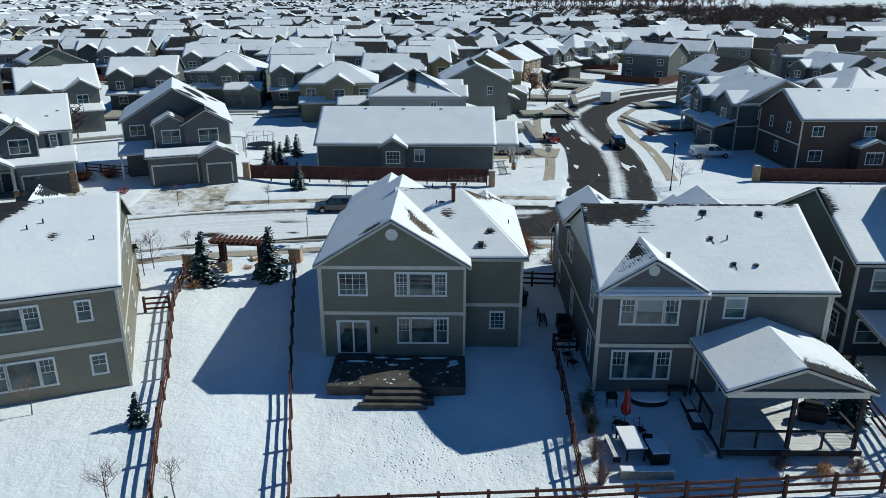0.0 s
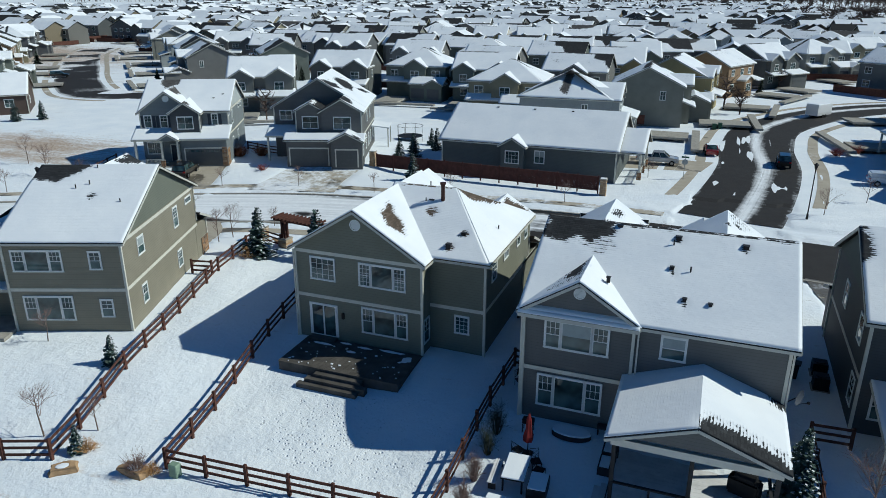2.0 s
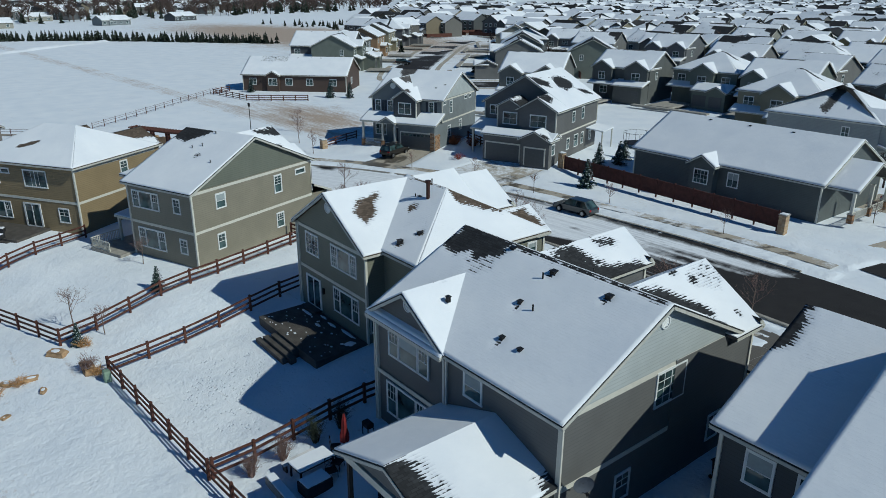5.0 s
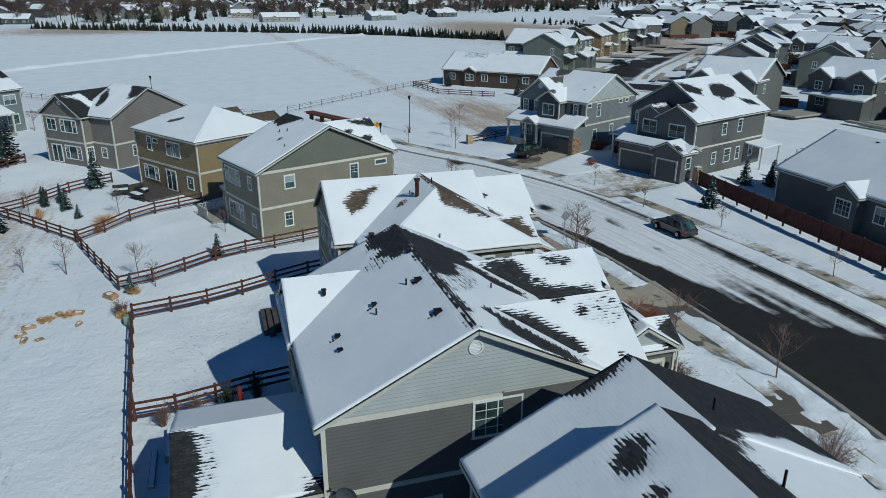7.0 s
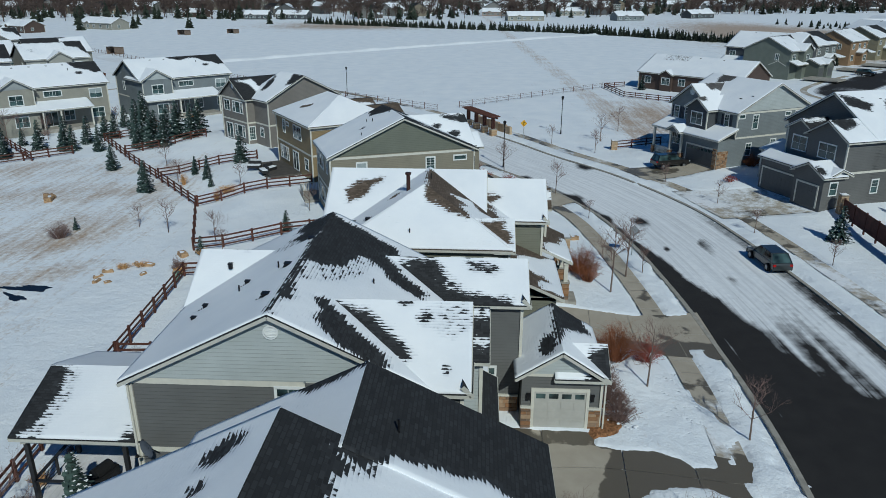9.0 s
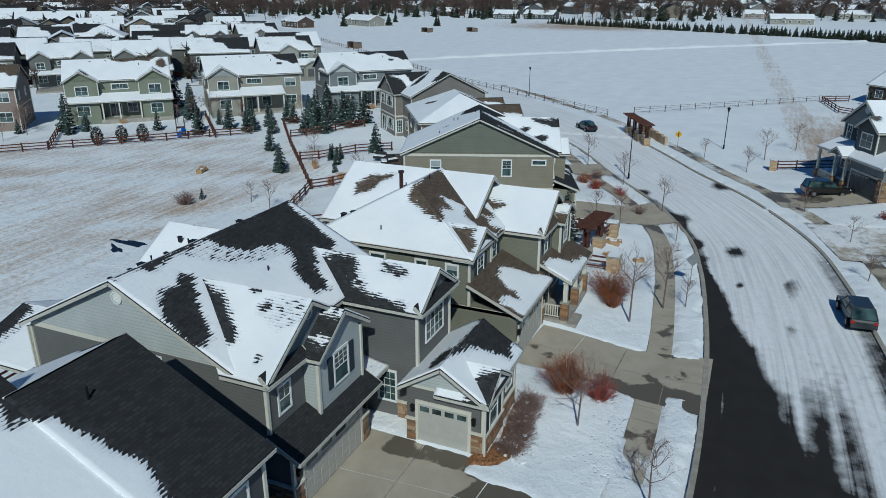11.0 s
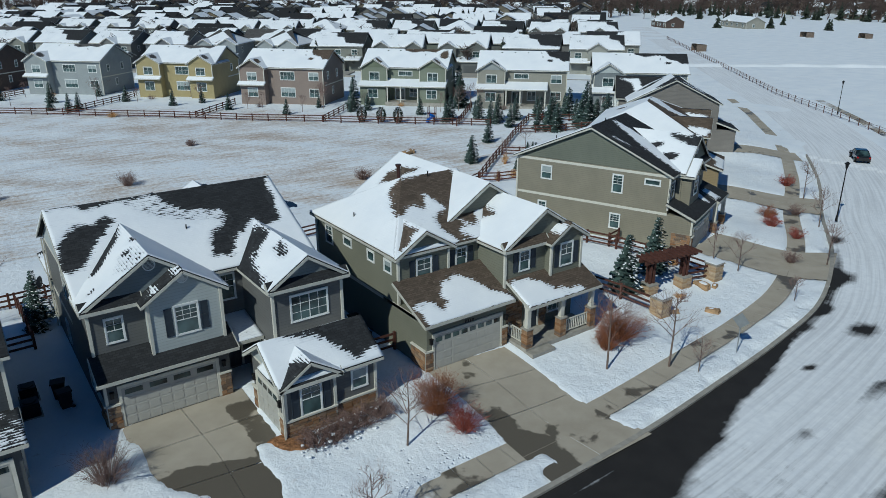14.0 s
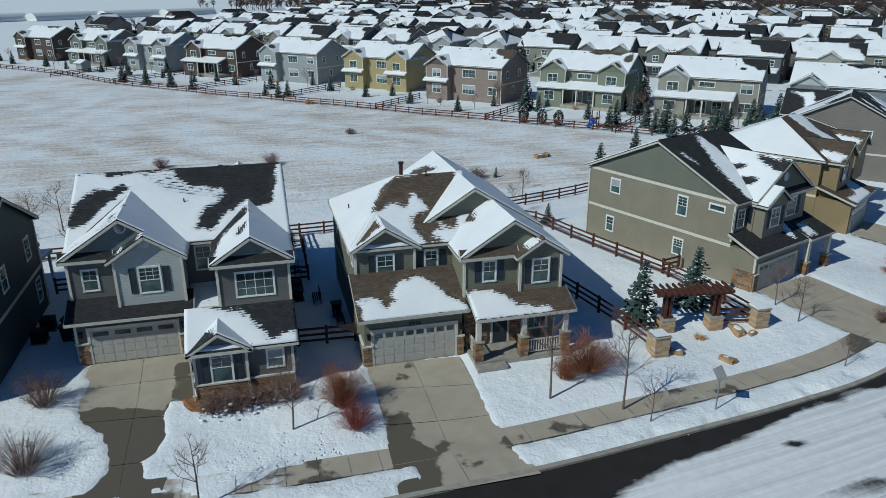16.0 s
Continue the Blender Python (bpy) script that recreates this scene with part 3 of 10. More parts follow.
def street_snow(x, y, c):
    v = c * 0.45
    edge = float(np.interp(x, (-20, -16, -12, -7, -3, 1, 4.5, 8.2, 12, 18, 30, 60), (-1.5, 0.7, 1.5, 2.0, 3.0, 3.4, 3.75, 4.9, 8.2, 9.8, 9.2, 8.0))) + 0.5 * coat(x, y, 0.3)
    soft = float(np.interp(x, (-12, -2, 4, 12), (0.6, 1.0, 1.3, 3.4)))
    s = 0.12 + (1.08 + 0.25 * float(smooth(-4, -12, x))) * float(smooth(edge - 0.3, edge + soft, v))
    s -= 0.10 * float(smooth(-14, 0, x)) * (0.35 + math.exp(-((v - 7.2) / 1.6) ** 2))
    s -= 0.7 * float(smooth(9.2, 10.2, v)) * float(smooth(-32, -22, x))
    s -= 0.95 * float(smooth(1.0, 0.35, v + 0.3 * coat(x, y, 0.6))) * float(smooth(-44, -30, x))
    s += 0.75 * float(smooth(-10, 2, x)) * math.exp(-((v - 0.75 - 0.12 * coat(x, y, 0.5)) / 0.2) ** 2) * (0.7 + 0.6 * coat(x, y, 0.35))
    for at, wide, deep in ((4.5, 0.25, 0.55), (5.6, 0.35, 0.9), (6.35, 0.22, 0.8), (7.3, 0.3, 0.8)):
        s -= deep * float(smooth(-2.5, 3.5, x + 1.5 * coat(x, y, 0.8))) * math.exp(-((v - at - 0.02 * x) / wide) ** 2)
    s -= 1.0 * math.exp(-(((x + 16.4 + coat(x, y, 0.9)) / 2.0) ** 2 + ((y - 70.3 + 0.7 * coat(x, y, 0.7)) / 0.75) ** 2)) + 0.8 * math.exp(-(((x + 8.6) / 0.9) ** 2 + ((y - 70.2) / 0.35) ** 2))
    for px, py, r in ((-31.5, 60.6, 1.6), (-23.5, 66.0, 1.5), (-24.6, 63.0, 0.7), (-15.6, 66.6, 0.6), (-40, 55.6, 1.2), (-46, 63.5, 2.0)):
        s -= 1.3 * math.exp(-(((x - px) / r) ** 2 + ((y - py) / (r * 0.6)) ** 2))
    return s


def side_snow(x, y, c):
    v = c * 0.55 - 5.2
    return 0.22 + 0.95 * math.exp(-((v + 0.2 + 1.2 * math.sin(y * 0.05)) / 1.1) ** 2) + 0.3 * coat(x * 2.2, y * 0.22, 0.5) + 0.4 * float(smooth(4.2, 5.2, abs(v)))


def walk_snow(x, y, c):
    return 0.12 + 0.45 * coat(x, y, 0.35) + 0.38 * float(smooth(8, 11, x))


def drive_wet(key, x, y):
    """How wet a driveway is: melt water runs down to the street."""
    w = (0.5 if key == "D" else 0.16) + 0.3 * coat(x, y, 0.25)
    if key == "C":
        w += 0.55 * float(smooth(54.8, 56.8, y + 0.35 * (x - 17))) + 0.4 * float(smooth(15.7, 15.0, x)) * float(smooth(50.5, 52, y))
    elif key == "B":
        w += 0.4 * float(smooth(2.2, 3.3, x)) * float(smooth(56.5, 59, y)) + 0.26 * float(smooth(61.2, 62.6, y))
    else:
        w += 0.2 * float(smooth(59, 65, y))
    return w


def build_streets():
    keep = KERB[:, 0] > -290
    line, nrm = KERB[keep], KERB_N[keep]
    road = pavement("road", band(line, nrm, 0.1, 10.7, 25), 25, ASPHALT, street_snow, lambda x, y, c: 0.2, lift=-0.10)
    tagged(road, "asphalt street half covered with packed snow", "road", kind="structure")
    side = pavement("road", band(SIDE[6:], SIDE_N[6:], -5.2, 5.2, 20), 20, ASPHALT, side_snow, lambda x, y, c: 0.2, lift=-0.085)
    tagged(side, "wet asphalt side street with streaks of slush", "road", kind="structure")
    back = pavement("road", band(BACK, normals(BACK), -5.5, 5.5, 20), 20, ASPHALT, lambda x, y, c: 0.34 + 0.55 * coat(x * 0.4, y * 0.4, 0.3) + 0.5 * float(smooth(7.5, 9.5, abs(c - 9.5))), lambda x, y, c: 0.2)
    tagged(back, "dark wet asphalt street bending between the houses", "road", kind="structure")
    for o0, o1 in ((-8.2, -6.8), (6.8, 8.2)):
        w = pavement("pavement", band(BACK, normals(BACK), o0, o1, 4), 4, CONCRETE, lambda x, y, c: 0.4 + 0.4 * coat(x, y, 0.3), lambda x, y, c: 0.3)
        tagged(w, "concrete sidewalk beside the back street", "sidewalk", kind="structure")
    sel = [i for i in range(len(line)) if -110 < line[i][0] < 24]
    walk_root = tagged(new("pavement"), "narrow concrete sidewalk cleared of snow", "sidewalk", kind="structure")
    fine_line = spline([tuple(line[i]) for i in sel[::3]], 0.25)
    fine_n = normals(fine_line)
    for k in range(0, len(fine_line) - 6, 6):
        pts = []
        for q in np.linspace(k + 0.05, k + 5.95, 4):
            a, t = int(q), q - int(q)
            p, n = fine_line[a] * (1 - t) + fine_line[a + 1] * t, fine_n[a]
            pts += [tuple(p + n * o) for o in np.linspace(-3.6, -2.1, 4)]
        pavement("slab", pts, 4, CONCRETE, walk_snow, lambda x, y, c: 0.36 + 0.2 * coat(x, y, 0.3), walk_root, 0.0)
    near = (line[:, 0] < 12.5) & (line[:, 0] > -110)
    w = pavement("pavement", band(line[near], nrm[near], 13.4, 14.9, 4), 4, CONCRETE, lambda x, y, c: 0.5 + 0.5 * coat(x, y, 0.3), lambda x, y, c: 0.4, lift=0.0)
    tagged(w, "concrete sidewalk patched with snow", "sidewalk", kind="structure")
    for o0, o1 in ((-8.3, -6.9), (7.0, 8.4)):
        w = pavement("pavement", band(SIDE[10:], SIDE_N[10:], o0, o1, 4), 4, CONCRETE, lambda x, y, c: 0.25 + 0.4 * coat(x, y, 0.3), lambda x, y, c: 0.3)
        tagged(w, "concrete sidewalk beside the side street", "sidewalk", kind="structure")
    for o, a in ((0.0, -0.16), (10.8, 0.0)):
        bm = bmesh.new()
        sel = [i for i in range(len(line)) if line[i][0] > -110 and not (o > 1 and 11 < line[i][0] < 27)]
        for i, j in zip(sel, sel[1:]):
            if j != i + 1:
                continue
            p, q = line[i] + nrm[i] * o, line[j] + nrm[j] * o
            bar(bm, (*p, float(lie(*p)) - 0.06), (*q, float(lie(*q)) - 0.06), 0.3, 0.17)
        tagged(part("kerb", bm, CONCRETE_PLAIN), "grey concrete kerb along the street", "kerb", kind="structure")
    for key, poly in DRIVES.items():
        a, b, c = poly[0], poly[1], poly[2]
        d, e, f = poly[-1], poly[-2], poly[-3]
        if len(poly) == 4:
            left, right = [poly[0], poly[1]], [poly[3], poly[2]]
        else:
            left, right = [a, b, c], [d, e, f]
        L, R = spline(left, 0.6) if len(left) > 2 else np.linspace(left[0], left[1], 16), None
        R = spline(right, 0.6) if len(right) > 2 else np.linspace(right[0], right[1], 16)
        k = min(len(L), len(R), 40)
        li, ri = np.linspace(0, len(L) - 1, k).round().astype(int), np.linspace(0, len(R) - 1, k).round().astype(int)
        base = {"F1": 0.2, "F2": 0.62, "E": 0.25, "D": 0.45}.get(key, 0.02)
        root = tagged(new("driveway"), "concrete driveway with wet patches" if base < 0.5 else "concrete driveway half covered with snow", "driveway", kind="structure")
        rows = max(2, round(np.linalg.norm(L[-1] - L[0]) / 3.2))
        for r in range(rows):
            for c in range(2):
                pts = []
                for u in np.linspace(r / rows, (r + 1) / rows - 0.0022, 9):
                    a, b = L[li[int(u * (k - 1))]], R[ri[int(u * (k - 1))]]
                    i0 = min(k - 2, int(u * (k - 1)))
                    f = u * (k - 1) - i0
                    a = L[li[i0]] * (1 - f) + L[li[i0 + 1]] * f
                    b = R[ri[i0]] * (1 - f) + R[ri[i0 + 1]] * f
                    pts += [tuple(a + (b - a) * t) for t in np.linspace(c / 2, (c + 1) / 2 - 0.003, 9)]
                pavement("slab", pts, 9, CONCRETE, lambda x, y, q, s=base: s + 0.3 * coat(x, y, 0.3), lambda x, y, q, k=key: drive_wet(k, x, y), root, 0.006)


CONCRETE_PLAIN = plain("kerb_concrete", (0.33, 0.31, 0.27), 0.85, vary=0.2, scale=2, bump=0.3)
build_ground()
build_streets()

# ---- house kit ----
FACING = {"-y": 0, "+x": 90, "+y": 180, "-x": -90}
WINDOWS = {}


def window_mesh(w, h, nx, ny, kind):
    """Meshes of a window's frame and glass; outward is -y, its middle at the origin."""
    key = (w, h, nx, ny, kind)
    if key not in WINDOWS:
        bm = bmesh.new()
        t = 0.07
        for x0, x1, z0, z1 in ((-w / 2 - t, w / 2 + t, h / 2, h / 2 + t + 0.03), (-w / 2 - t - 0.02, w / 2 + t + 0.02, -h / 2 - t, -h / 2), (-w / 2 - t, -w / 2, -h / 2, h / 2), (w / 2, w / 2 + t, -h / 2, h / 2)):
            box(bm, x0, x1, -0.055, 0.02, z0, z1)
        s = 0.042
        if kind == "double":
            box(bm, -w / 2, w / 2, -0.045, 0.0, -s / 2, s / 2)
        if kind == "slide":
            box(bm, -s / 2, s / 2, -0.045, 0.0, -h / 2, h / 2)
        for x0, x1, z0, z1 in ((-w / 2, -w / 2 + s, -h / 2, h / 2), (w / 2 - s, w / 2, -h / 2, h / 2), (-w / 2, w / 2, h / 2 - s, h / 2), (-w / 2, w / 2, -h / 2, -h / 2 + s)):
            box(bm, x0, x1, -0.04, 0.0, z0, z1)
        lo = 0 if kind == "double" and ny < 4 else -h / 2
        for i in range(1, nx):
            x = -w / 2 + w * i / nx
            box(bm, x - 0.012, x + 0.012, -0.035, -0.01, lo, h / 2)
        for j in range(1, ny):
            z = lo + (h / 2 - lo) * j / ny
            box(bm, -w / 2, w / 2, -0.034, -0.01, z - 0.012, z + 0.012)
        fr = bpy.data.meshes.new("window")
        bm.to_mesh(fr)
        bm.free()
        fr.materials.append(WHITE)
        bm = bmesh.new()
        box(bm, -w / 2, w / 2, -0.022, 0.0, -h / 2, h / 2)
        gl = bpy.data.meshes.new("pane")
        bm.to_mesh(gl)
        bm.free()
        gl.materials.append(GLASS)
        bm = bmesh.new()
        box(bm, -w / 2 + s, w / 2 - s, -0.028, -0.023, 0.02, h / 2 - s)
        bl = bpy.data.meshes.new("blind")
        bm.to_mesh(bl)
        bm.free()
        bl.materials.append(BLIND)
        WINDOWS[key] = fr, gl, bl
    return WINDOWS[key]


def small_window(w, h):
    """A far window: white frame and cross bars round dark glass, one mesh."""
    key = ("small", w, h)
    if key not in WINDOWS:
        bm = bmesh.new()
        box(bm, -w / 2, w / 2, -0.03, 0.01, -h / 2, h / 2)
        k = len(bm.faces)
        for x0, x1, z0, z1 in ((-w / 2 - 0.1, w / 2 + 0.1, h / 2, h / 2 + 0.12), (-w / 2 - 0.1, w / 2 + 0.1, -h / 2 - 0.12, -h / 2), (-w / 2 - 0.1, -w / 2, -h / 2, h / 2), (w / 2, w / 2 + 0.1, -h / 2, h / 2), (-0.03, 0.03, -h / 2, h / 2), (-w / 2, w / 2, -0.03, 0.03)):
            box(bm, x0, x1, -0.05, 0.01, z0, z1)
        bm.faces.ensure_lookup_table()
        for f in bm.faces:
            f.material_index = 0 if f.index < k else 1
        bm.faces.index_update()
        for i, f in enumerate(bm.faces):
            f.material_index = 0 if i < k else 1
        me = bpy.data.meshes.new("window")
        bm.to_mesh(me)
        bm.free()
        me.materials.append(GLASS)
        me.materials.append(WHITE)
        WINDOWS[key] = me
    return WINDOWS[key]


def garage_mesh(w, h, panes, dark):
    key = ("garage", w, h, panes, dark)
    if key not in WINDOWS:
        bm = bmesh.new()
        box(bm, -w / 2, w / 2, -0.02, 0.05, 0, h)
        cols = max(4, round(w / 0.6))
        for j in range(4):
            z0, z1 = h * j / 4 + 0.06, h * (j + 1) / 4 - 0.05
            if panes and j == 3:
                continue
            for i in range(cols):
                x0 = -w / 2 + w * i / cols
                box(bm, x0 + 0.05, x0 + w / cols - 0.05, -0.035, 0.0, z0, z1)
        for j in range(1, 4):
            box(bm, -w / 2, w / 2, -0.024, 0.0, h * j / 4 - 0.012, h * j / 4 + 0.012)
        me = bpy.data.meshes.new("garage_door")
        bm.to_mesh(me)
        bm.free()
        me.materials.append(GARAGE_DARK if dark else GARAGE)
        bm = bmesh.new()
        for x0, x1, z0, z1 in ((-w / 2 - 0.16, -w / 2, 0, h + 0.18), (w / 2, w / 2 + 0.16, 0, h + 0.18), (-w / 2, w / 2, h, h + 0.18)):
            box(bm, x0, x1, -0.06, 0.05, z0, z1)
        fr = bpy.data.meshes.new("door_frame")
        bm.to_mesh(fr)
        bm.free()
        fr.materials.append(TRIM)
        bm = bmesh.new()
        if panes:
            k = cols if panes > 4 else 4
            for i in range(k):
                x0, q = -w / 2 + w * (i + 0.5) / k, 0.36 * w / k
                box(bm, x0 - q, x0 + q, -0.03, 0.0, h * 0.81, h * 0.94)
        gl = bpy.data.meshes.new("door_panes")
        bm.to_mesh(gl)
        bm.free()
        gl.materials.append(GLASS)
        WINDOWS[key] = me, fr, gl
    return WINDOWS[key]


class House:
    def __init__(self, label, x, y, z, turn=0, wall=None, roof="black", cell=(0.32, 0.15), origin=None, seed=1, group="", merge=False):
        self.root = new("house")
        self.root.matrix_basis = pose(x, y, z, 0, 0, turn)
        tagged(self.root, label, "house", group)
        self.o = Vector(origin or (0, 0, 0))
        self.wall, self.roof, self.cell, self.seed = wall, SHINGLE[roof], cell, seed
        self.merge, self.joined, self.lite = merge, {}, False

    def p(self, name, bm, mat, label="", parent=None):
        bmesh.ops.translate(bm, verts=bm.verts, vec=-self.o)
        if self.merge and name in ("wall", "roof", "snow", "fascia"):
            me = bpy.data.meshes.new("piece")
            bm.to_mesh(me)
            bm.free()
            acc = self.joined.setdefault(name, (bmesh.new(), mat, label))[0]
            acc.from_mesh(me)
            bpy.data.meshes.remove(me)
            return None
        return part(name, bm, mat, parent or self.root, label)

    def mass(self, x0, x1, y0, y1, z0, ze, axis="x", slope=0.5, oh=0.35, ends="gg", wall=None, roof=None, cover=1.0, bares=(), gable=None, walls=True, covers=None, hip=1.0, valley=(0, 0)):
        """A block of the house under one roof. ends: g gable, h hip, at the low and the high end of the ridge."""
        wall, roof = wall or self.wall, roof or self.roof
        self.seed += 1
        if axis == "x":
            a0, a1, b0, b1 = x0, x1, y0, y1

            def at(a, b, z):
                return Vector((a, b, z))
        else:
            a0, a1, b0, b1 = y0, y1, -x1, -x0

            def at(a, b, z):
                return Vector((-b, a, z))
        bc, half = (b0 + b1) / 2, (b1 - b0) / 2
        zr, zl = ze + slope * half, ze - slope * oh
        s0, s1 = a0 - oh, a1 + oh
        r0 = s0 + (hip * (half + oh) if ends[0] == "h" else 0)
        r1 = s1 - (hip * (half + oh) if ends[1] == "h" else 0)
        bA, bB = b0 - oh, b1 + oh
        up = 0.16
        e0, e1 = s0 + valley[0], s1 - valley[1]
        planes = [[at(e0, bA, zl + up), at(e1, bA, zl + up), at(r1, bc, zr + up), at(r0, bc, zr + up)],
                  [at(e1, bB, zl + up), at(e0, bB, zl + up), at(r0, bc, zr + up), at(r1, bc, zr + up)]]
        if ends[0] == "h":
            planes.append([at(s0, bB, zl + up), at(s0, bA, zl + up), at(r0, bc, zr + up)])
        if ends[1] == "h":
            planes.append([at(s1, bA, zl + up), at(s1, bB, zl + up), at(r1, bc, zr + up)])
        if walls:
            bm = bmesh.new()
            sec = [(b0, z0), (b1, z0), (b1, ze)] + ([(bc, zr)] if ends[0] == "g" or ends[1] == "g" else []) + [(b0, ze)]
            if ends == "gg":
                lo, hi = [bm.verts.new(at(a0, b, z)) for b, z in sec], [bm.verts.new(at(a1, b, z)) for b, z in sec]
                k = len(sec)
                bm.faces.new(lo[::-1])
                bm.faces.new(hi)
                for i in range(k):
                    bm.faces.new((lo[i], lo[(i + 1) % k], hi[(i + 1) % k], hi[i]))
            else:
                box(bm, min(x0, x1), max(x0, x1), min(y0, y1), max(y0, y1), z0, ze)
                if "g" in ends and not self.merge:
                    self.p("wall", bm, wall)
                    bm = bmesh.new()
                for e, a, da in ((ends[0], a0, 0.3), (ends[1], a1, -0.3)):
                    if e == "g":
                        tri = [(b0, ze), (b1, ze), (bc, zr)]
                        lo, hi = [bm.verts.new(at(a, b, z)) for b, z in tri], [bm.verts.new(at(a + da, b, z)) for b, z in tri]
                        bm.faces.new(lo)
                        bm.faces.new(hi)
                        for i in range(3):
                            bm.faces.new((lo[i], lo[(i + 1) % 3], hi[(i + 1) % 3], hi[i]))
            bmesh.ops.recalc_face_normals(bm, faces=bm.faces)
            if bm.faces:
                self.p("wall", bm, wall)
        for i, pl in enumerate(planes):
            bm = bmesh.new()
            solid(bm, pl, 0.14)
            self.p("roof", bm, roof)
            c = covers[i] if covers and i < len(covers) else cover
            bm = bmesh.new()
            if c:
                snow_sheet(bm, pl, bares, c, self.cell, self.seed + 0.37 * i)
            if bm.verts:
                self.p("snow", bm, MELT.get(roof.name, SNOW), "uneven blanket of snow on the roof")
            else:
                bm.free()
        edges = [(at(e0, b, zl + 0.02), at(e1, b, zl + 0.02), 0.05) for b in (bA, bB)]
        for e, s, inner in ((ends[0], s0, valley[0]), (ends[1], s1, valley[1])):
            if inner:
                continue
            if e == "g":
                edges += [(at(s, b, zl + 0.01), at(s, bc, zr + 0.01), 0.06) for b in (bA, bB)]
            else:
                edges.append((at(s, bA, zl + 0.02), at(s, bB, zl + 0.02), 0.05))
        for p, q, w in edges:
            bm = bmesh.new()
            bar(bm, p, q, w, 0.14)
            self.p("fascia", bm, FASCIA)
        if gable:
            for e, a, d in ((ends[0], a0, -1), (ends[1], a1, 1)):
                if e != "g":
                    continue
                bm = bmesh.new()
                tri = [(b0 - 0.05, ze + 0.05), (b1 + 0.05, ze + 0.05), (bc, zr + 0.03)]
                lo, hi = [bm.verts.new(at(a - d * 0.05, b, z)) for b, z in tri], [bm.verts.new(at(a + d * 0.04, b, z)) for b, z in tri]
                bm.faces.new(lo)
                bm.faces.new(hi)
                for i in range(3):
                    bm.faces.new((lo[i], lo[(i + 1) % 3], hi[(i + 1) % 3], hi[i]))
                bmesh.ops.recalc_face_normals(bm, faces=bm.faces)
                self.p("gable", bm, gable)
        return zr + up

    def finish(self):
        for name, (bm, mat, label) in self.joined.items():
            part(name, bm, mat, self.root, label)
        self.joined = {}
        return self.root

    def boards(self, boxes, mat=None, name="trim_board"):
        """Trim boards, one part each."""
        for b in boxes:
            bm = bmesh.new()
            box(bm, *b)
            self.p(name, bm, mat or TRIM)

    def bands(self, x0, x1, y0, y1, z, sides="-y+y-x+x", h=0.24, skip=()):
        """Flat boards round a block at one height."""
        t = 0.03
        opts = {"-y": (x0 - t, x1 + t, y0 - t, y0 + 0.01, z, z + h), "+y": (x0 - t, x1 + t, y1 - 0.01, y1 + t, z, z + h),
                "-x": (x0 - t, x0 + 0.01, y0, y1, z, z + h), "+x": (x1 - 0.01, x1 + t, y0, y1, z, z + h)}
        self.boards([opts[s] for s in ("-y", "+y", "-x", "+x") if s in sides])

    def corners(self, pts, z0, z1, mat=None):
        w = 0.075
        self.boards([(x - w, x + w, y - w, y + w, z0, z1) for x, y in pts], mat, "corner_board")

    def place(self, x, y, z, side):
        return pose(x - self.o.x, y - self.o.y, z - self.o.z, 0, 0, FACING[side])

    def window(self, x, y, z, w, h, side, nx=2, ny=2, kind="double", blind=False, shutters=False):
        """A window whose middle is at x, y, z on a wall that faces side."""
        if self.lite:
            ob = new("window", small_window(w, h))
            ob.parent = self.root
            ob.matrix_basis = self.place(x, y, z, side)
            return ob
        fr, gl, bl = window_mesh(w, h, nx, ny, kind)
        ob = new("window", fr)
        ob.parent = self.root
        ob.matrix_basis = self.place(x, y, z, side)
        pn = new("pane", gl)
        pn.parent = ob
        if blind:
            b = new("blind", bl)
            b.parent = ob
        if shutters:
            for s in (-1, 1):
                bm = bmesh.new()
                c = s * (w / 2 + 0.34)
                for x0, x1, z0, z1 in ((c - 0.19, c - 0.15, -h / 2, h / 2), (c + 0.15, c + 0.19, -h / 2, h / 2), (c - 0.15, c + 0.15, h / 2 - 0.1, h / 2), (c - 0.15, c + 0.15, -h / 2, -h / 2 + 0.1), (c - 0.15, c + 0.15, -0.05, 0.05)):
                    box(bm, x0, x1, -0.05, 0.0, z0, z1)
                box(bm, c - 0.15, c + 0.15, -0.03, 0.0, -h / 2 + 0.05, h / 2 - 0.05)
                sh = part("shutter", bm, SHUTTER, self.root, "dark blue-grey louvred shutter")
                sh.matrix_basis = self.place(x, y, z, side)
        return ob

    def triple(self, x, y, z, side, w, h, along, nx=3, ny=2, shade=False):
        """Three windows side by side: two sashes flanking a wide pane."""
        ww = w / 4
        for k, (off, wid) in enumerate(((-w / 2 + ww / 2, ww), (0, w / 2 - 0.06), (w / 2 - ww / 2, ww))):
            self.window(x + along[0] * off, y + along[1] * off, z, wid - 0.06, h, side, nx if k != 1 else 1, ny if k != 1 else 1, "double" if k != 1 else "fixed", blind=shade and k == 1)

    def garage(self, x, y, z, w, h, side, panes=8, dark=False):
        me, fr, gl = garage_mesh(w, h, panes, dark)
        ob = new("garage_door", me)
        ob.parent = self.root
        ob.matrix_basis = self.place(x, y, z, side)
        if self.lite:
            return ob
        ob["label"] = "panelled sectional garage door"
        for n, mesh in (("door_frame", fr), ("door_panes", gl)):
            if len(mesh.vertices):
                c = new(n, mesh)
                c.parent = ob
        return ob

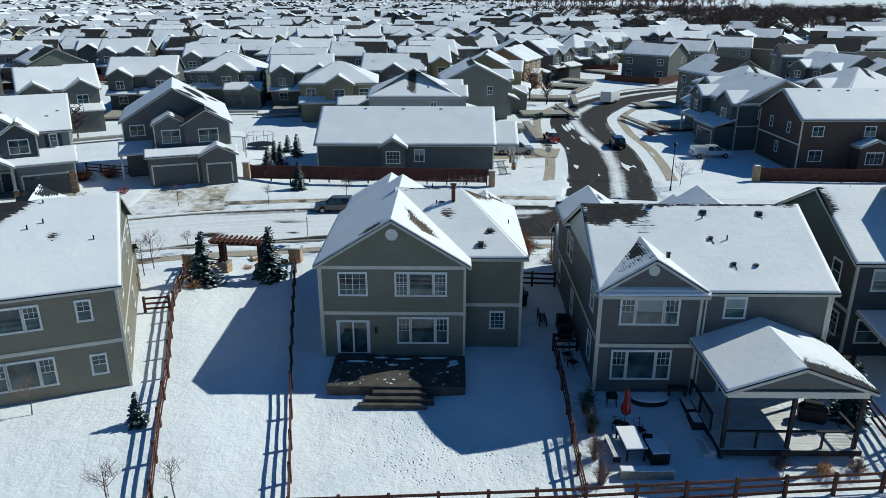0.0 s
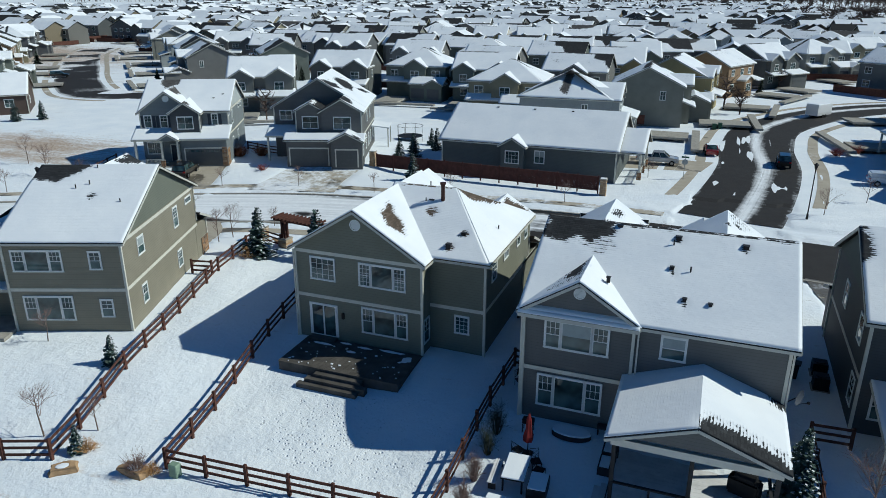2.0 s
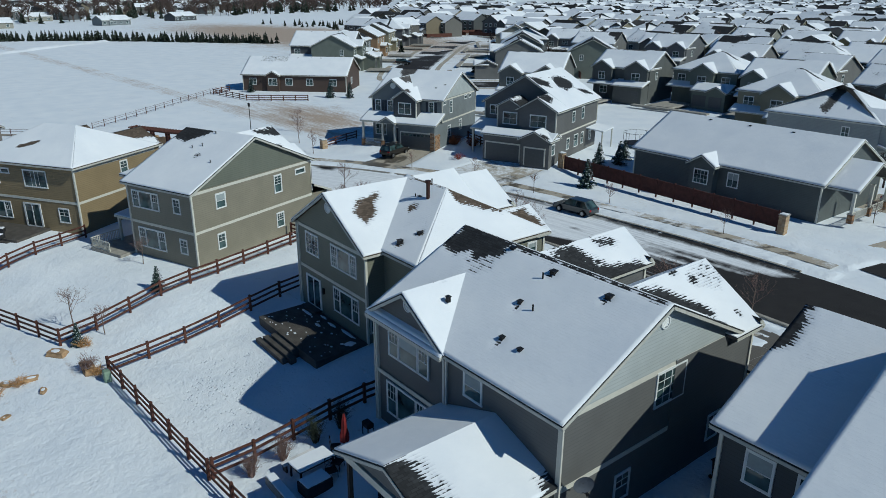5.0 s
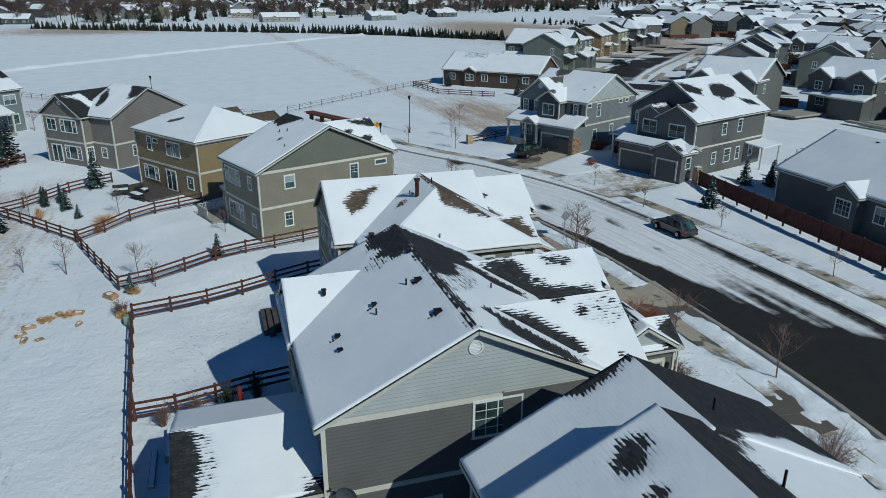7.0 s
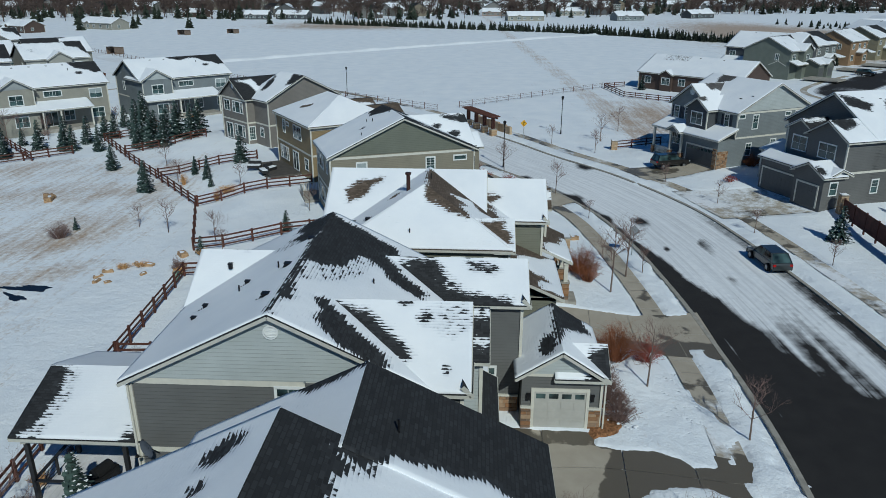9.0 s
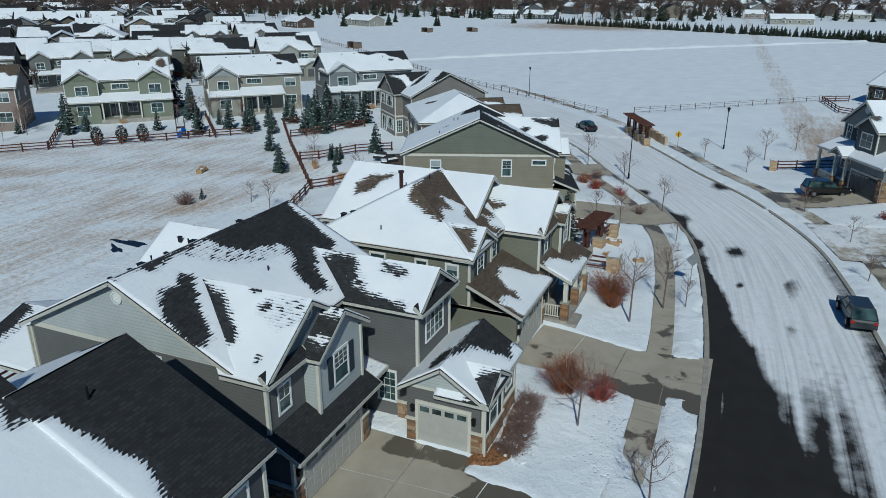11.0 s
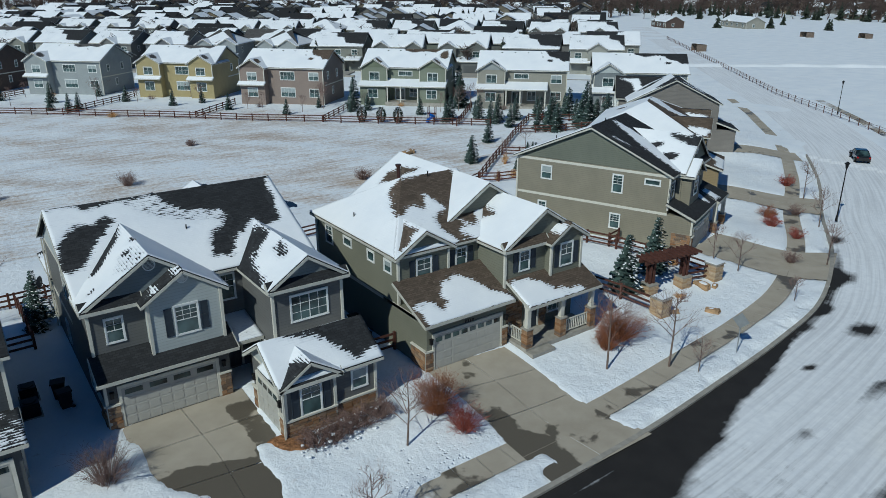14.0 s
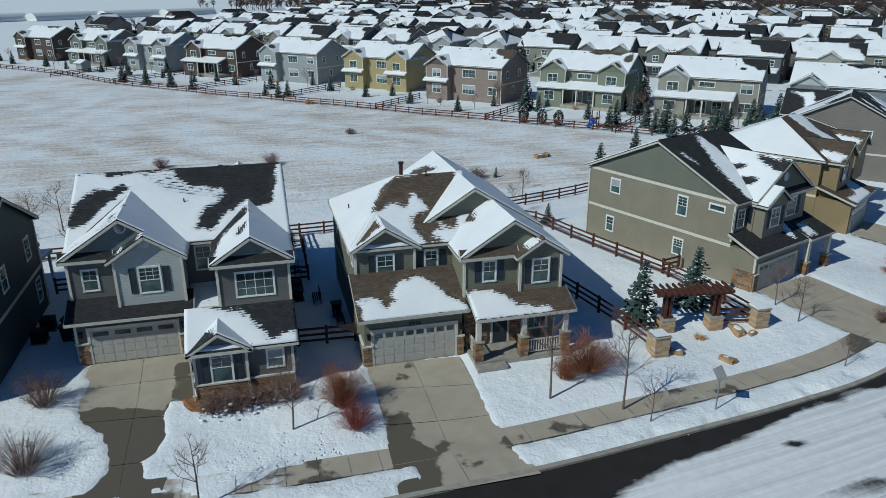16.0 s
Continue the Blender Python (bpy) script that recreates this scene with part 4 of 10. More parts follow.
    def vent(self, x, y, z, side, r=0.3):
        bm = bmesh.new()
        n = 24
        for r0, r1, d in ((r * 0.8, r, 0.06), (0.0, r * 0.8, 0.02)):
            for i in range(n):
                a, b = 6.28319 * i / n, 6.28319 * (i + 1) / n
                q = [Vector((r1 * math.cos(a), -d, r1 * math.sin(a))), Vector((r1 * math.cos(b), -d, r1 * math.sin(b))), Vector((r0 * math.cos(b), -d, r0 * math.sin(b))), Vector((r0 * math.cos(a), -d, r0 * math.sin(a)))]
                if r0 == 0:
                    q = q[:3]
                bm.faces.new([bm.verts.new(v) for v in q])
                bm.faces.new([bm.verts.new(v) for v in (q[0], q[1], q[1] + Vector((0, d, 0)), q[0] + Vector((0, d, 0)))])
        for k in range(-3, 4):
            z1 = k * r * 0.2
            x1 = math.sqrt(max(0.01, (r * 0.78) ** 2 - z1 * z1))
            box(bm, -x1, x1, -0.04, -0.02, z1 - 0.012, z1 + 0.012)
        ob = part("gable_vent", bm, WHITE, self.root, "round louvred gable vent")
        ob.matrix_basis = self.place(x, y, z, side)

    def stones(self, x0, x1, z0, z1, x, y, side, cap=True):
        """Stone veneer from x0 to x1 along a wall that faces side, about the point x, y."""
        rnd = random.Random(int(abs(x * 37 + y * 11 + z0 * 5)) + 3)
        bm = bmesh.new()
        box(bm, x0, x1, -0.05, 0.0, z0, z1)
        ob = part("stone_veneer", bm, CONCRETE_PLAIN, self.root, "brown and tan stacked stone veneer")
        ob.matrix_basis = self.place(x, y, 0, side)
        ob.matrix_basis.translation.z = -self.o.z
        z = z0
        while z < z1 - 0.02:
            h = min(rnd.choice((0.14, 0.18, 0.24)), z1 - z)
            a = x0
            while a < x1 - 0.01:
                w = min(rnd.uniform(0.25, 0.6), x1 - a)
                st = new("stone", STONE_MESH)
                st.parent = ob
                st.matrix_basis = Matrix.Translation((a + 0.012, 0, z + 0.012)) @ Matrix.Diagonal((w - 0.024, rnd.uniform(0.07, 0.12), h - 0.024, 1))
                a += w
            z += h
        if cap:
            bm = bmesh.new()
            box(bm, x0 - 0.03, x1 + 0.03, -0.14, 0.0, z1, z1 + 0.09)
            c = part("stone_cap", bm, TRIM, self.root)
            c.matrix_basis = ob.matrix_basis.copy()

    def pipe(self, x, y, z, h=0.5, r=0.05):
        bm = bmesh.new()
        rod(bm, (x, y, z - 0.3), (x, y, z + h), r, r, 8)
        self.p("vent_pipe", bm, DARKMETAL)

    def roof_box(self, x, y, z, s=0.35):
        bm = bmesh.new()
        s *= 0.8
        box(bm, x - s / 2, x + s / 2, y - s / 2, y + s / 2, z - 0.2, z + 0.07)
        box(bm, x - s / 2 - 0.03, x + s / 2 + 0.03, y - s / 2 - 0.03, y + s / 2 + 0.03, z + 0.07, z + 0.1)
        self.p("roof_vent", bm, DARKMETAL, "square metal roof vent")

# ---- the four houses that the camera circles ----
PAD = 1.04
FLUE = plain("brown_flue_metal", (0.06, 0.028, 0.022), 0.5, 0.3)
SAGE, GREY, TAUPE = siding("sage_siding", (0.19, 0.19, 0.145)), siding("slate_grey_siding", (0.135, 0.135, 0.13)), siding("taupe_siding", (0.24, 0.22, 0.165))
PALE, GREEN, OLIVE = siding("pale_grey_siding", (0.43, 0.46, 0.45)), siding("dark_green_board_and_batten", (0.055, 0.075, 0.07), batten=True), siding("olive_siding", (0.155, 0.165, 0.13))
TAN, STEEL, CHARCOAL = siding("tan_siding", (0.26, 0.20, 0.11)), siding("blue_grey_siding", (0.19, 0.21, 0.215)), siding("charcoal_siding", (0.07, 0.075, 0.08))


def shed(h, x0, x1, y0, z0, y1, z1, cover=0.75, bares=(), roof=None):
    """A lean-to roof that falls from y0, z0 at the wall to y1, z1 at its eave."""
    h.seed += 1
    pts = [(x1, y1, z1), (x0, y1, z1), (x0, y0, z0), (x1, y0, z0)] if y1 > y0 else [(x0, y1, z1), (x1, y1, z1), (x1, y0, z0), (x0, y0, z0)]
    bm = bmesh.new()
    solid(bm, pts, 0.14)
    h.p("roof", bm, roof or h.roof)
    bm = bmesh.new()
    if cover:
        snow_sheet(bm, pts, bares, cover, h.cell, h.seed)
    if bm.verts:
        h.p("snow", bm, MELT[(roof or h.roof).name], "patch of melting snow")
    bm = bmesh.new()
    bar(bm, (x0, y1, z1 - 0.1), (x1, y1, z1 - 0.1), 0.06, 0.18)
    for x in (x0, x1):
        bar(bm, (x, y0, z0 - 0.1), (x, y1, z1 - 0.1), 0.05, 0.18)
    h.p("fascia", bm, FASCIA)


def porch_post(h, x, y, z0, z1, stone=1.0, s=0.2):
    if h.lite:
        return
    bm = bmesh.new()
    box(bm, x - s, x + s, y - s, y + s, z0 + stone + 0.08, z1)
    box(bm, x - s - 0.05, x + s + 0.05, y - s - 0.05, y + s + 0.05, z1 - 0.12, z1)
    h.p("porch_post", bm, TRIM, "square cream porch post on a stone base")
    if stone > 0:
        rnd = random.Random(int(x * 13 + y))
        bm = bmesh.new()
        z, q = z0, s + 0.1
        while z < z0 + stone - 0.01:
            d = min(0.15, z0 + stone - z)
            m = rnd.uniform(-0.12, 0.12)
            j = rnd.uniform(0, 0.03)
            box(bm, x - q - j, x + m, y - q - j, y + q, z + 0.008, z + d - 0.008)
            box(bm, x + m + 0.01, x + q + j, y - q, y + q + j, z + 0.008, z + d - 0.008)
            z += d
        h.p("post_base", bm, STONE, "stacked stone pillar base")
        bm = bmesh.new()
        box(bm, x - q - 0.06, x + q + 0.06, y - q - 0.06, y + q + 0.06, z0 + stone, z0 + stone + 0.08)
        h.p("post_cap", bm, CONCRETE_PLAIN)


def downspout(h, x, y, z0, z1):
    bm = bmesh.new()
    bar(bm, (x, y, z0), (x, y, z1), 0.08, 0.08)
    h.p("downspout", bm, TRIM)


def house_sage():
    h = House("two-storey sage siding house with cream trim and snowy roof", -3.5, 46, PAD, 0, SAGE, "brown", origin=(-3.5, 46, PAD), seed=3, group="houses on the near side of the street")
    g = PAD - 0.25
    h.mass(-7.8, 0.9, 39.85, 50.0, g, 7.31, "y", 0.62, covers=[1.2, 1.2],
           bares=[("melt", ((-0.8, 41.0), (-1.7, 40.7), (-2.4, 41.5), (-2.8, 43.3), (-2.1, 42.5), (-1.3, 42.1))), (-4.6, 40.2, 0.7, 0.35, 0)])
    h.mass(-3.4, 4.45, 41.2, 51.55, g, 7.35, "x", 0.53, ends="gh", hip=0.74, covers=[1.25, 1.2, 1.2],
           bares=[("melt", ((1.6, 46.5), (-2.9, 46.2), (-3.4, 47.5), (-2.9, 49.0), (-2.0, 50.9), (-1.4, 50.6), (-0.9, 49.9), (-0.6, 48.9), (-0.1, 47.9), (0.2, 47.8), (0.4, 48.7), (0.6, 49.0), (1.3, 48.6), (1.9, 48.7), (2.2, 49.2), (2.9, 49.1), (2.3, 47.6))),
                  ("melt", ((-0.4, 49.4), (-0.8, 49.4), (-0.7, 50.1), (-1.5, 50.9), (-0.9, 50.9), (-0.4, 51.2), (-0.9, 51.8), (0.0, 51.8), (0.5, 50.7), (0.5, 50.0))),
                  (1.9, 41.7, 0.2, 0.16, 0), (2.5, 42.8, 0.2, 0.16, 0), (-0.2, 44.2, 0.3, 0.25, 0)])
    h.mass(0.8, 4.42, 46.5, 51.7, 4.2, 7.3, "y", 0.62, valley=(4.6, 0), covers=[1.1, 1.1],
           bares=[("melt", ((3.3, 49.5), (2.8, 49.9), (2.75, 51.4), (3.2, 51.3), (3.6, 51.8), (4.2, 51.8), (4.5, 51.2), (3.9, 50.4)))])
    h.mass(-7.55, -1.65, 45.0, 54.2, g, 7.25, "y", 0.63, covers=[1.2, 1.2], bares=[("melt", ((-3.4, 48.4), (-2.6, 49.0), (-2.5, 50.4), (-3.1, 51.3), (-3.4, 50.1)))])
    h.mass(-7.58, -4.95, 49.0, 54.75, 4.3, 7.2, "y", 0.63, covers=[-1.0, 0.9], bares=[("keep", ((-5.9, 53.4), (-5.3, 53.4), (-5.4, 55.2), (-6.1, 55.2)))])
    bm = bmesh.new()
    box(bm, -1.4, 4.48, 50.0, 54.7, g, 4.15)
    h.p("wall", bm, SAGE)
    shed(h, -1.75, 4.85, 51.68, 5.75, 55.15, 4.2, -1.0, [("keep", ((2.0, 52.6), (0.8, 52.3), (0.0, 52.8), (-0.8, 54.0), (-1.9, 55.0), (-1.7, 55.4), (4.6, 55.4), (4.7, 53.7), (3.5, 53.7), (3.1, 54.4), (2.5, 53.9), (2.6, 53.4))), (0.9, 53.6, 0.35, 0.12, 20)])
    shed(h, -7.95, -1.75, 54.15, 5.15, 56.45, 4.08, -1.0, [("keep", ((-2.0, 54.4), (-3.2, 54.4), (-4.2, 55.2), (-4.6, 55.7), (-6.4, 56.0), (-6.8, 56.6), (-1.6, 56.6), (-1.6, 54.9))), (-3.8, 55.8, 0.4, 0.14, 10)])
    shed(h, -4.9, -1.3, 54.2, 7.6, 54.62, 7.16, 0.0)
    for z in (3.95, 6.95):
        h.bands(-7.8, 0.9, 39.85, 50.0, z, "-y", 0.22)
    h.bands(-7.8, 0.9, 39.85, 54.2, 3.95, "-x", 0.22)
    h.bands(0.93, 4.45, 41.2, 51.55, 3.95, "-y", 0.22)
    h.bands(0.93, 4.45, 41.2, 54.7, 3.95, "+x", 0.22)
    h.corners([(-7.8, 39.85), (0.9, 39.85), (4.45, 41.2)], g, 7.1)
    h.corners([(4.42, 51.7), (0.8, 51.7), (-1.65, 54.2), (-7.55, 54.75), (-4.95, 54.75)], 4.2, 7.0)
    y = 39.85
    h.window(-5.87, y, 5.98, 1.65, 1.42, "-y", 4, 4, "slide")
    h.triple(-1.75, y, 5.98, "-y", 3.1, 1.42, (1, 0), ny=5)
    h.triple(-1.65, y, 2.9, "-y", 3.1, 1.65, (1, 0))
    slider(h, -5.95, y, 1.35, "-y")
    h.window(3.0, 41.2, 3.0, 0.85, 1.1, "-y", 3, 4, "fixed")
    h.window(4.45, 43.0, 6.2, 0.9, 1.2, "+x", 2, 2)
    h.window(4.45, 45.6, 6.4, 1.0, 0.5, "+x", 1, 1, "fixed")
    h.window(4.45, 48.6, 6.35, 0.75, 0.6, "+x", 1, 1, "fixed")
    h.window(4.45, 50.6, 6.3, 0.75, 0.7, "+x", 1, 1, "fixed", blind=True)
    h.window(0.9, 40.5, 2.6, 0.8, 1.5, "+x", 2, 2)
    h.window(-7.8, 43.2, 6.1, 0.9, 1.3, "-x", 2, 2)
    h.window(-7.8, 47.6, 2.9, 0.9, 1.3, "-x", 2, 2)
    h.window(2.6, 51.7, 6.05, 1.0, 1.4, "+y", 2, 2, shutters=True)
    h.window(-0.3, 51.55, 6.2, 0.75, 1.1, "+y", 2, 2, shutters=True)
    h.window(-3.2, 54.2, 6.1, 0.75, 1.25, "+y", 2, 2, shutters=True)
    h.window(-6.25, 54.75, 6.05, 1.0, 1.45, "+y", 2, 2, shutters=True)
    h.vent(-3.45, y, 9.15, "-y", 0.36)
    h.garage(1.5, 54.72, PAD + 0.02, 4.9, 2.15, "+y", 8)
    for a, b in ((4.06, 4.6), (-1.5, -1.05)):
        h.stones(-b, -a, PAD - 0.1, 2.3, 0, 54.7, "+y")
    h.stones(53.2, 54.75, PAD - 0.1, 2.3, 4.48, 0, "+x")
    h.stones(1.75, 3.1, PAD + 0.2, 3.5, 0, 54.2, "+y", cap=False)
    h.stones(4.6, 5.2, PAD + 0.2, 3.5, 0, 54.2, "+y", cap=False)
    front_door(h, -3.4 - 0.55, 54.22, PAD + 0.28, "+y")
    h.window(-6.2, 54.2, 2.7, 1.6, 1.4, "+y", 4, 2, "slide")
    bm = bmesh.new()
    box(bm, -7.7, -1.75, 54.2, 56.3, g, PAD + 0.22)
    box(bm, -3.6, -1.75, 56.3, 56.9, g, PAD + 0.08)
    h.p("porch_floor", bm, CONCRETE_PLAIN, "concrete porch slab with a step")
    for x in (-2.0, -4.8, -7.45):
        porch_post(h, x, 56.05, PAD + 0.2, 4.0, 1.25, 0.14)
    railing(h, -7.3, -5.0, 56.05, PAD + 0.25)
    railing(h, -2.0, -2.0, 54.3, PAD + 0.25, 55.9)
    wall_lamp(h, 4.25, 54.78, 3.0)
    wall_lamp(h, -1.3, 54.78, 3.0)
    bars(h, 1.5, 54.80, 3.55, 0.7)
    for x, yy, z in ((1.9, 41.75, 7.95), (2.5, 42.85, 8.4), (-0.55, 45.2, 9.6)):
        h.roof_box(x, yy, z, 0.36)
    bm = bmesh.new()
    rod(bm, (0.2, 45.2, 9.3), (0.2, 45.2, 10.75), 0.13, 0.13, 10)
    rod(bm, (0.2, 45.2, 10.75), (0.2, 45.2, 10.87), 0.2, 0.2, 10)
    h.p("flue", bm, FLUE, "brown metal flue pipe")
    for x, yy, z in ((-0.9, 45.0, 9.5), (3.9, 45.6, 8.0), (-1.2, 46.6, 10.2)):
        h.pipe(x, yy, z, 0.3, 0.04)
    downspout(h, 4.5, 41.1, PAD, 7.1)
    downspout(h, -7.9, 39.75, PAD, 7.1)
    # lamp and tap by the sliding door
    bm = bmesh.new()
    box(bm, -4.62, -4.46, 39.72, 39.85, 2.75, 3.15)
    h.p("wall_lamp", bm, DARKMETAL)
    return h


def slider(h, x, y, z, side):
    """A sliding glass door two metres high."""
    if h.lite:
        h.window(x, y, z + 1.05, 1.8, 2.1, side)
        return
    w, hh = 1.8, 2.1
    bm = bmesh.new()
    for x0, x1, z0, z1 in ((-w / 2 - 0.12, -w / 2, 0, hh + 0.14), (w / 2, w / 2 + 0.12, 0, hh + 0.14), (-w / 2, w / 2, hh, hh + 0.14), (-w / 2, w / 2, -0.08, 0.04), (-0.05, 0.05, 0, hh), (-w / 2, -w / 2 + 0.07, 0, hh), (w / 2 - 0.07, w / 2, 0, hh)):
        box(bm, x0, x1, -0.06, 0.02, z0, z1)
    ob = part("sliding_door", bm, WHITE, h.root, "white framed sliding glass door")
    ob.matrix_basis = h.place(x, y, z, side)
    for a, b in ((-w / 2 + 0.07, -0.05), (0.05, w / 2 - 0.07)):
        bm = bmesh.new()
        box(bm, a, b, -0.03, 0.0, 0.04, hh)
        part("pane", bm, GLASS, ob)


def front_door(h, x, y, z, side):
    if h.lite:
        return
    bm = bmesh.new()
    for x0, x1, z0, z1 in ((-0.6, -0.47, 0, 2.2), (0.47, 0.6, 0, 2.2), (-0.47, 0.47, 2.05, 2.2)):
        box(bm, x0, x1, -0.06, 0.02, z0, z1)
    ob = part("front_door", bm, TRIM, h.root, "dark front door in a cream frame")
    ob.matrix_basis = h.place(x, y, z, side)
    bm = bmesh.new()
    box(bm, -0.47, 0.47, -0.03, 0.02, 0, 2.05)
    for i in (-1, 1):
        for z0, z1 in ((0.2, 0.9), (1.05, 1.85)):
            box(bm, i * 0.22 - 0.15, i * 0.22 + 0.15, -0.045, 0, z0, z1)
    part("leaf", bm, SHUTTER, ob)


def wall_lamp(h, x, y, z):
    bm = bmesh.new()
    d = 0.14
    box(bm, x - 0.08, x + 0.08, y - 0.02, y + d, z - 0.18, z + 0.12)
    box(bm, x - 0.11, x + 0.11, y - 0.02, y + d + 0.04, z + 0.12, z + 0.16)
    h.p("wall_lamp", bm, DARKMETAL, "black lantern on the wall")


def bars(h, x, y, z, w):
    bm = bmesh.new()
    k = 4
    for i in range(k):
        c = x + (i - (k - 1) / 2) * w / k
        box(bm, c - 0.05, c + 0.05, y, y + 0.012, z - 0.09, z + 0.09)
    h.p("number_plate", bm, BLACK)


def railing(h, x0, x1, y, z, y1=None):
    bm = bmesh.new()
    y1 = y if y1 is None else y1
    for zz in (0.12, 0.9):
        bar(bm, (x0, y, z + zz), (x1, y1, z + zz), 0.07, 0.06)
    n = int(math.hypot(x1 - x0, y1 - y) / 0.16)
    for i in range(n + 1):
        t = i / n
        px, py = x0 + (x1 - x0) * t, y + (y1 - y) * t
        box(bm, px - 0.025, px + 0.025, py - 0.025, py + 0.025, z + 0.12, z + 0.9)
    h.p("railing", bm, TRIM, "cream porch railing with balusters")


def house_grey():
    h = House("two-storey slate grey house with cross gables under melting snow", 14.5, 46, PAD, 0, GREY, "black", origin=(14.5, 46, PAD), seed=11, group="houses on the near side of the street")
    g = PAD - 0.25
    h.mass(8.3, 20.65, 35.87, 47.73, g, 7.42, "x", 0.5, gable=PALE, covers=[1.3, 1.2],
           bares=[("melt", ((8.0, 41.9), (11.6, 41.9), (11.8, 40.8), (10.6, 40.3), (9.9, 40.5), (9.2, 40.0), (8.0, 40.3))), ("thin", ((9.0, 40.9), (11.6, 40.6), (12.0, 39.9), (11.0, 39.6))), (15.0, 38.9, 0.1, 0.2, 20), (15.8, 37.1, 0.09, 0.2, 0), (15.1, 40.95, 0.14, 0.14, 0), (18.4, 40.85, 0.13, 0.15, 0),
                  ("melt", ((20.4, 41.7), (8.3, 41.7), (8.5, 43.6), (8.9, 45.4), (10.1, 45.6), (10.4, 44.9), (11.9, 46.2), (12.6, 47.2), (13.5, 47.0), (13.3, 46.2), (13.0, 45.6), (12.1, 45.0), (11.8, 44.5), (12.0, 43.9), (12.9, 43.6), (13.8, 43.5), (14.8, 42.6), (15.0, 42.0), (16.7, 41.95), (18.0, 42.0), (19.0, 42.3), (19.4, 41.9), (20.9, 41.75))),
                  ("thin", ((15.0, 42.1), (12.3, 43.6), (11.6, 44.6), (14.6, 43.9), (16.2, 43.0), (16.7, 42.3))),
                  ("melt", ((20.1, 43.6), (19.5, 43.3), (18.8, 43.4), (18.0, 43.0), (17.7, 43.3), (18.3, 43.9), (19.1, 44.8), (19.6, 45.6), (20.1, 46.2), (20.7, 46.3), (21.0, 46.1), (20.9, 44.6), (20.6, 44.3)))])
    h.mass(8.25, 13.7, 35.8, 41.4, 7.0, 7.42, "y", 0.63, valley=(0, 5.2), covers=[1.2, 1.2], bares=[("melt", ((10.7, 36.8), (10.7, 39.2), (10.2, 38.4), (9.9, 37.2))), ("thin", ((10.7, 36.0), (9.3, 36.4), (9.6, 37.6), (10.6, 38.6)))])
    h.mass(14.38, 20.7, 43.0, 49.25, 3.9, 7.42, "y", 0.65, valley=(4.6, 0), gable=STEEL, covers=[1.35, 1.2],
           bares=[("melt", ((17.5, 42.8), (17.75, 44.2), (18.0, 45.1), (18.6, 45.9), (19.2, 46.7), (19.7, 47.1), (19.95, 46.9), (19.6, 46.2), (19.05, 45.5), (19.3, 44.9), (20.3, 45.7), (21.0, 45.8), (21.0, 45.2), (21.0, 44.3), (20.6, 43.5), (20.1, 42.9))),
                  ("thin", ((17.9, 47.9), (17.8, 49.2), (18.4, 49.5), (18.8, 48.8), (18.6, 48.0))), (18.2, 47.6, 0.22, 0.24, 0), (20.2, 48.6, 0.1, 0.12, 0), (17.62, 46.7, 0.1, 0.2, 0)])
    h.mass(14.36, 18.05, 45.0, 50.0, 3.9, 7.40, "y", 0.66, wall=PALE, covers=[-1.0, 1.1], bares=[("keep", ((16.25, 48.4), (16.5, 48.4), (16.6, 50.4), (16.25, 50.4))), ("keep", ((17.5, 49.3), (17.7, 49.3), (17.9, 50.3), (17.4, 50.3)))])
    h.mass(8.35, 12.35, 44.0, 52.05, g, 7.42, "y", 0.65, valley=(3.6, 0), gable=STEEL, covers=[1.2, 1.2],
           bares=[("melt", ((10.9, 45.4), (10.7, 45.9), (11.0, 47.1), (11.6, 47.9), (12.1, 49.0), (12.3, 50.5), (12.5, 51.5), (12.9, 51.4), (12.9, 47.8), (11.8, 46.1))), ("melt", ((10.5, 45.8), (10.5, 47.6), (11.1, 48.1), (11.9, 48.8), (11.5, 47.1))), ("melt", ((10.55, 49.2), (10.55, 49.9), (10.9, 50.9), (11.1, 50.5), (10.9, 49.6)))])
    bm = bmesh.new()
    box(bm, 14.34, 20.62, 43.0, 50.2, g, 4.1)
    h.p("wall", bm, GREY)
    shed(h, 13.95, 21.0, 49.25, 4.85, 50.85, 4.0, 0.0)
    h.mass(8.62, 13.75, 52.1, 55.95, g, 4.12, "x", 0.65, gable=PALE, covers=[1.0, 1.1],
           bares=[("melt", ((8.0, 53.9), (13.0, 53.9), (12.2, 54.2), (11.5, 54.25), (10.7, 54.7), (10.1, 55.4), (9.7, 56.0), (8.9, 55.8), (8.0, 55.6))), (12.6, 53.4, 0.9, 0.4, 0)])
    h.mass(11.05, 13.72, 54.05, 56.1, g, 4.1, "y", 0.65, covers=[1.2, 1.2], bares=[("melt", ((12.7, 55.6), (14.2, 55.2), (14.2, 56.6), (12.6, 56.6)))])
    shed(h, 10.7, 14.1, 56.1, 4.25, 56.45, 4.02, 0.0)
    shed(h, 18.1, 21.05, 49.25, 7.75, 49.68, 7.32, 0.0)
    shed(h, 8.0, 12.7, 52.05, 7.75, 52.48, 7.32, 0.0)
    shed(h, 12.4, 14.3, 47.73, 4.5, 50.4, 4.0, 0.9)
    shed(h, 8.0, 14.0, 35.82, 7.55, 35.3, 7.28, 1.2)
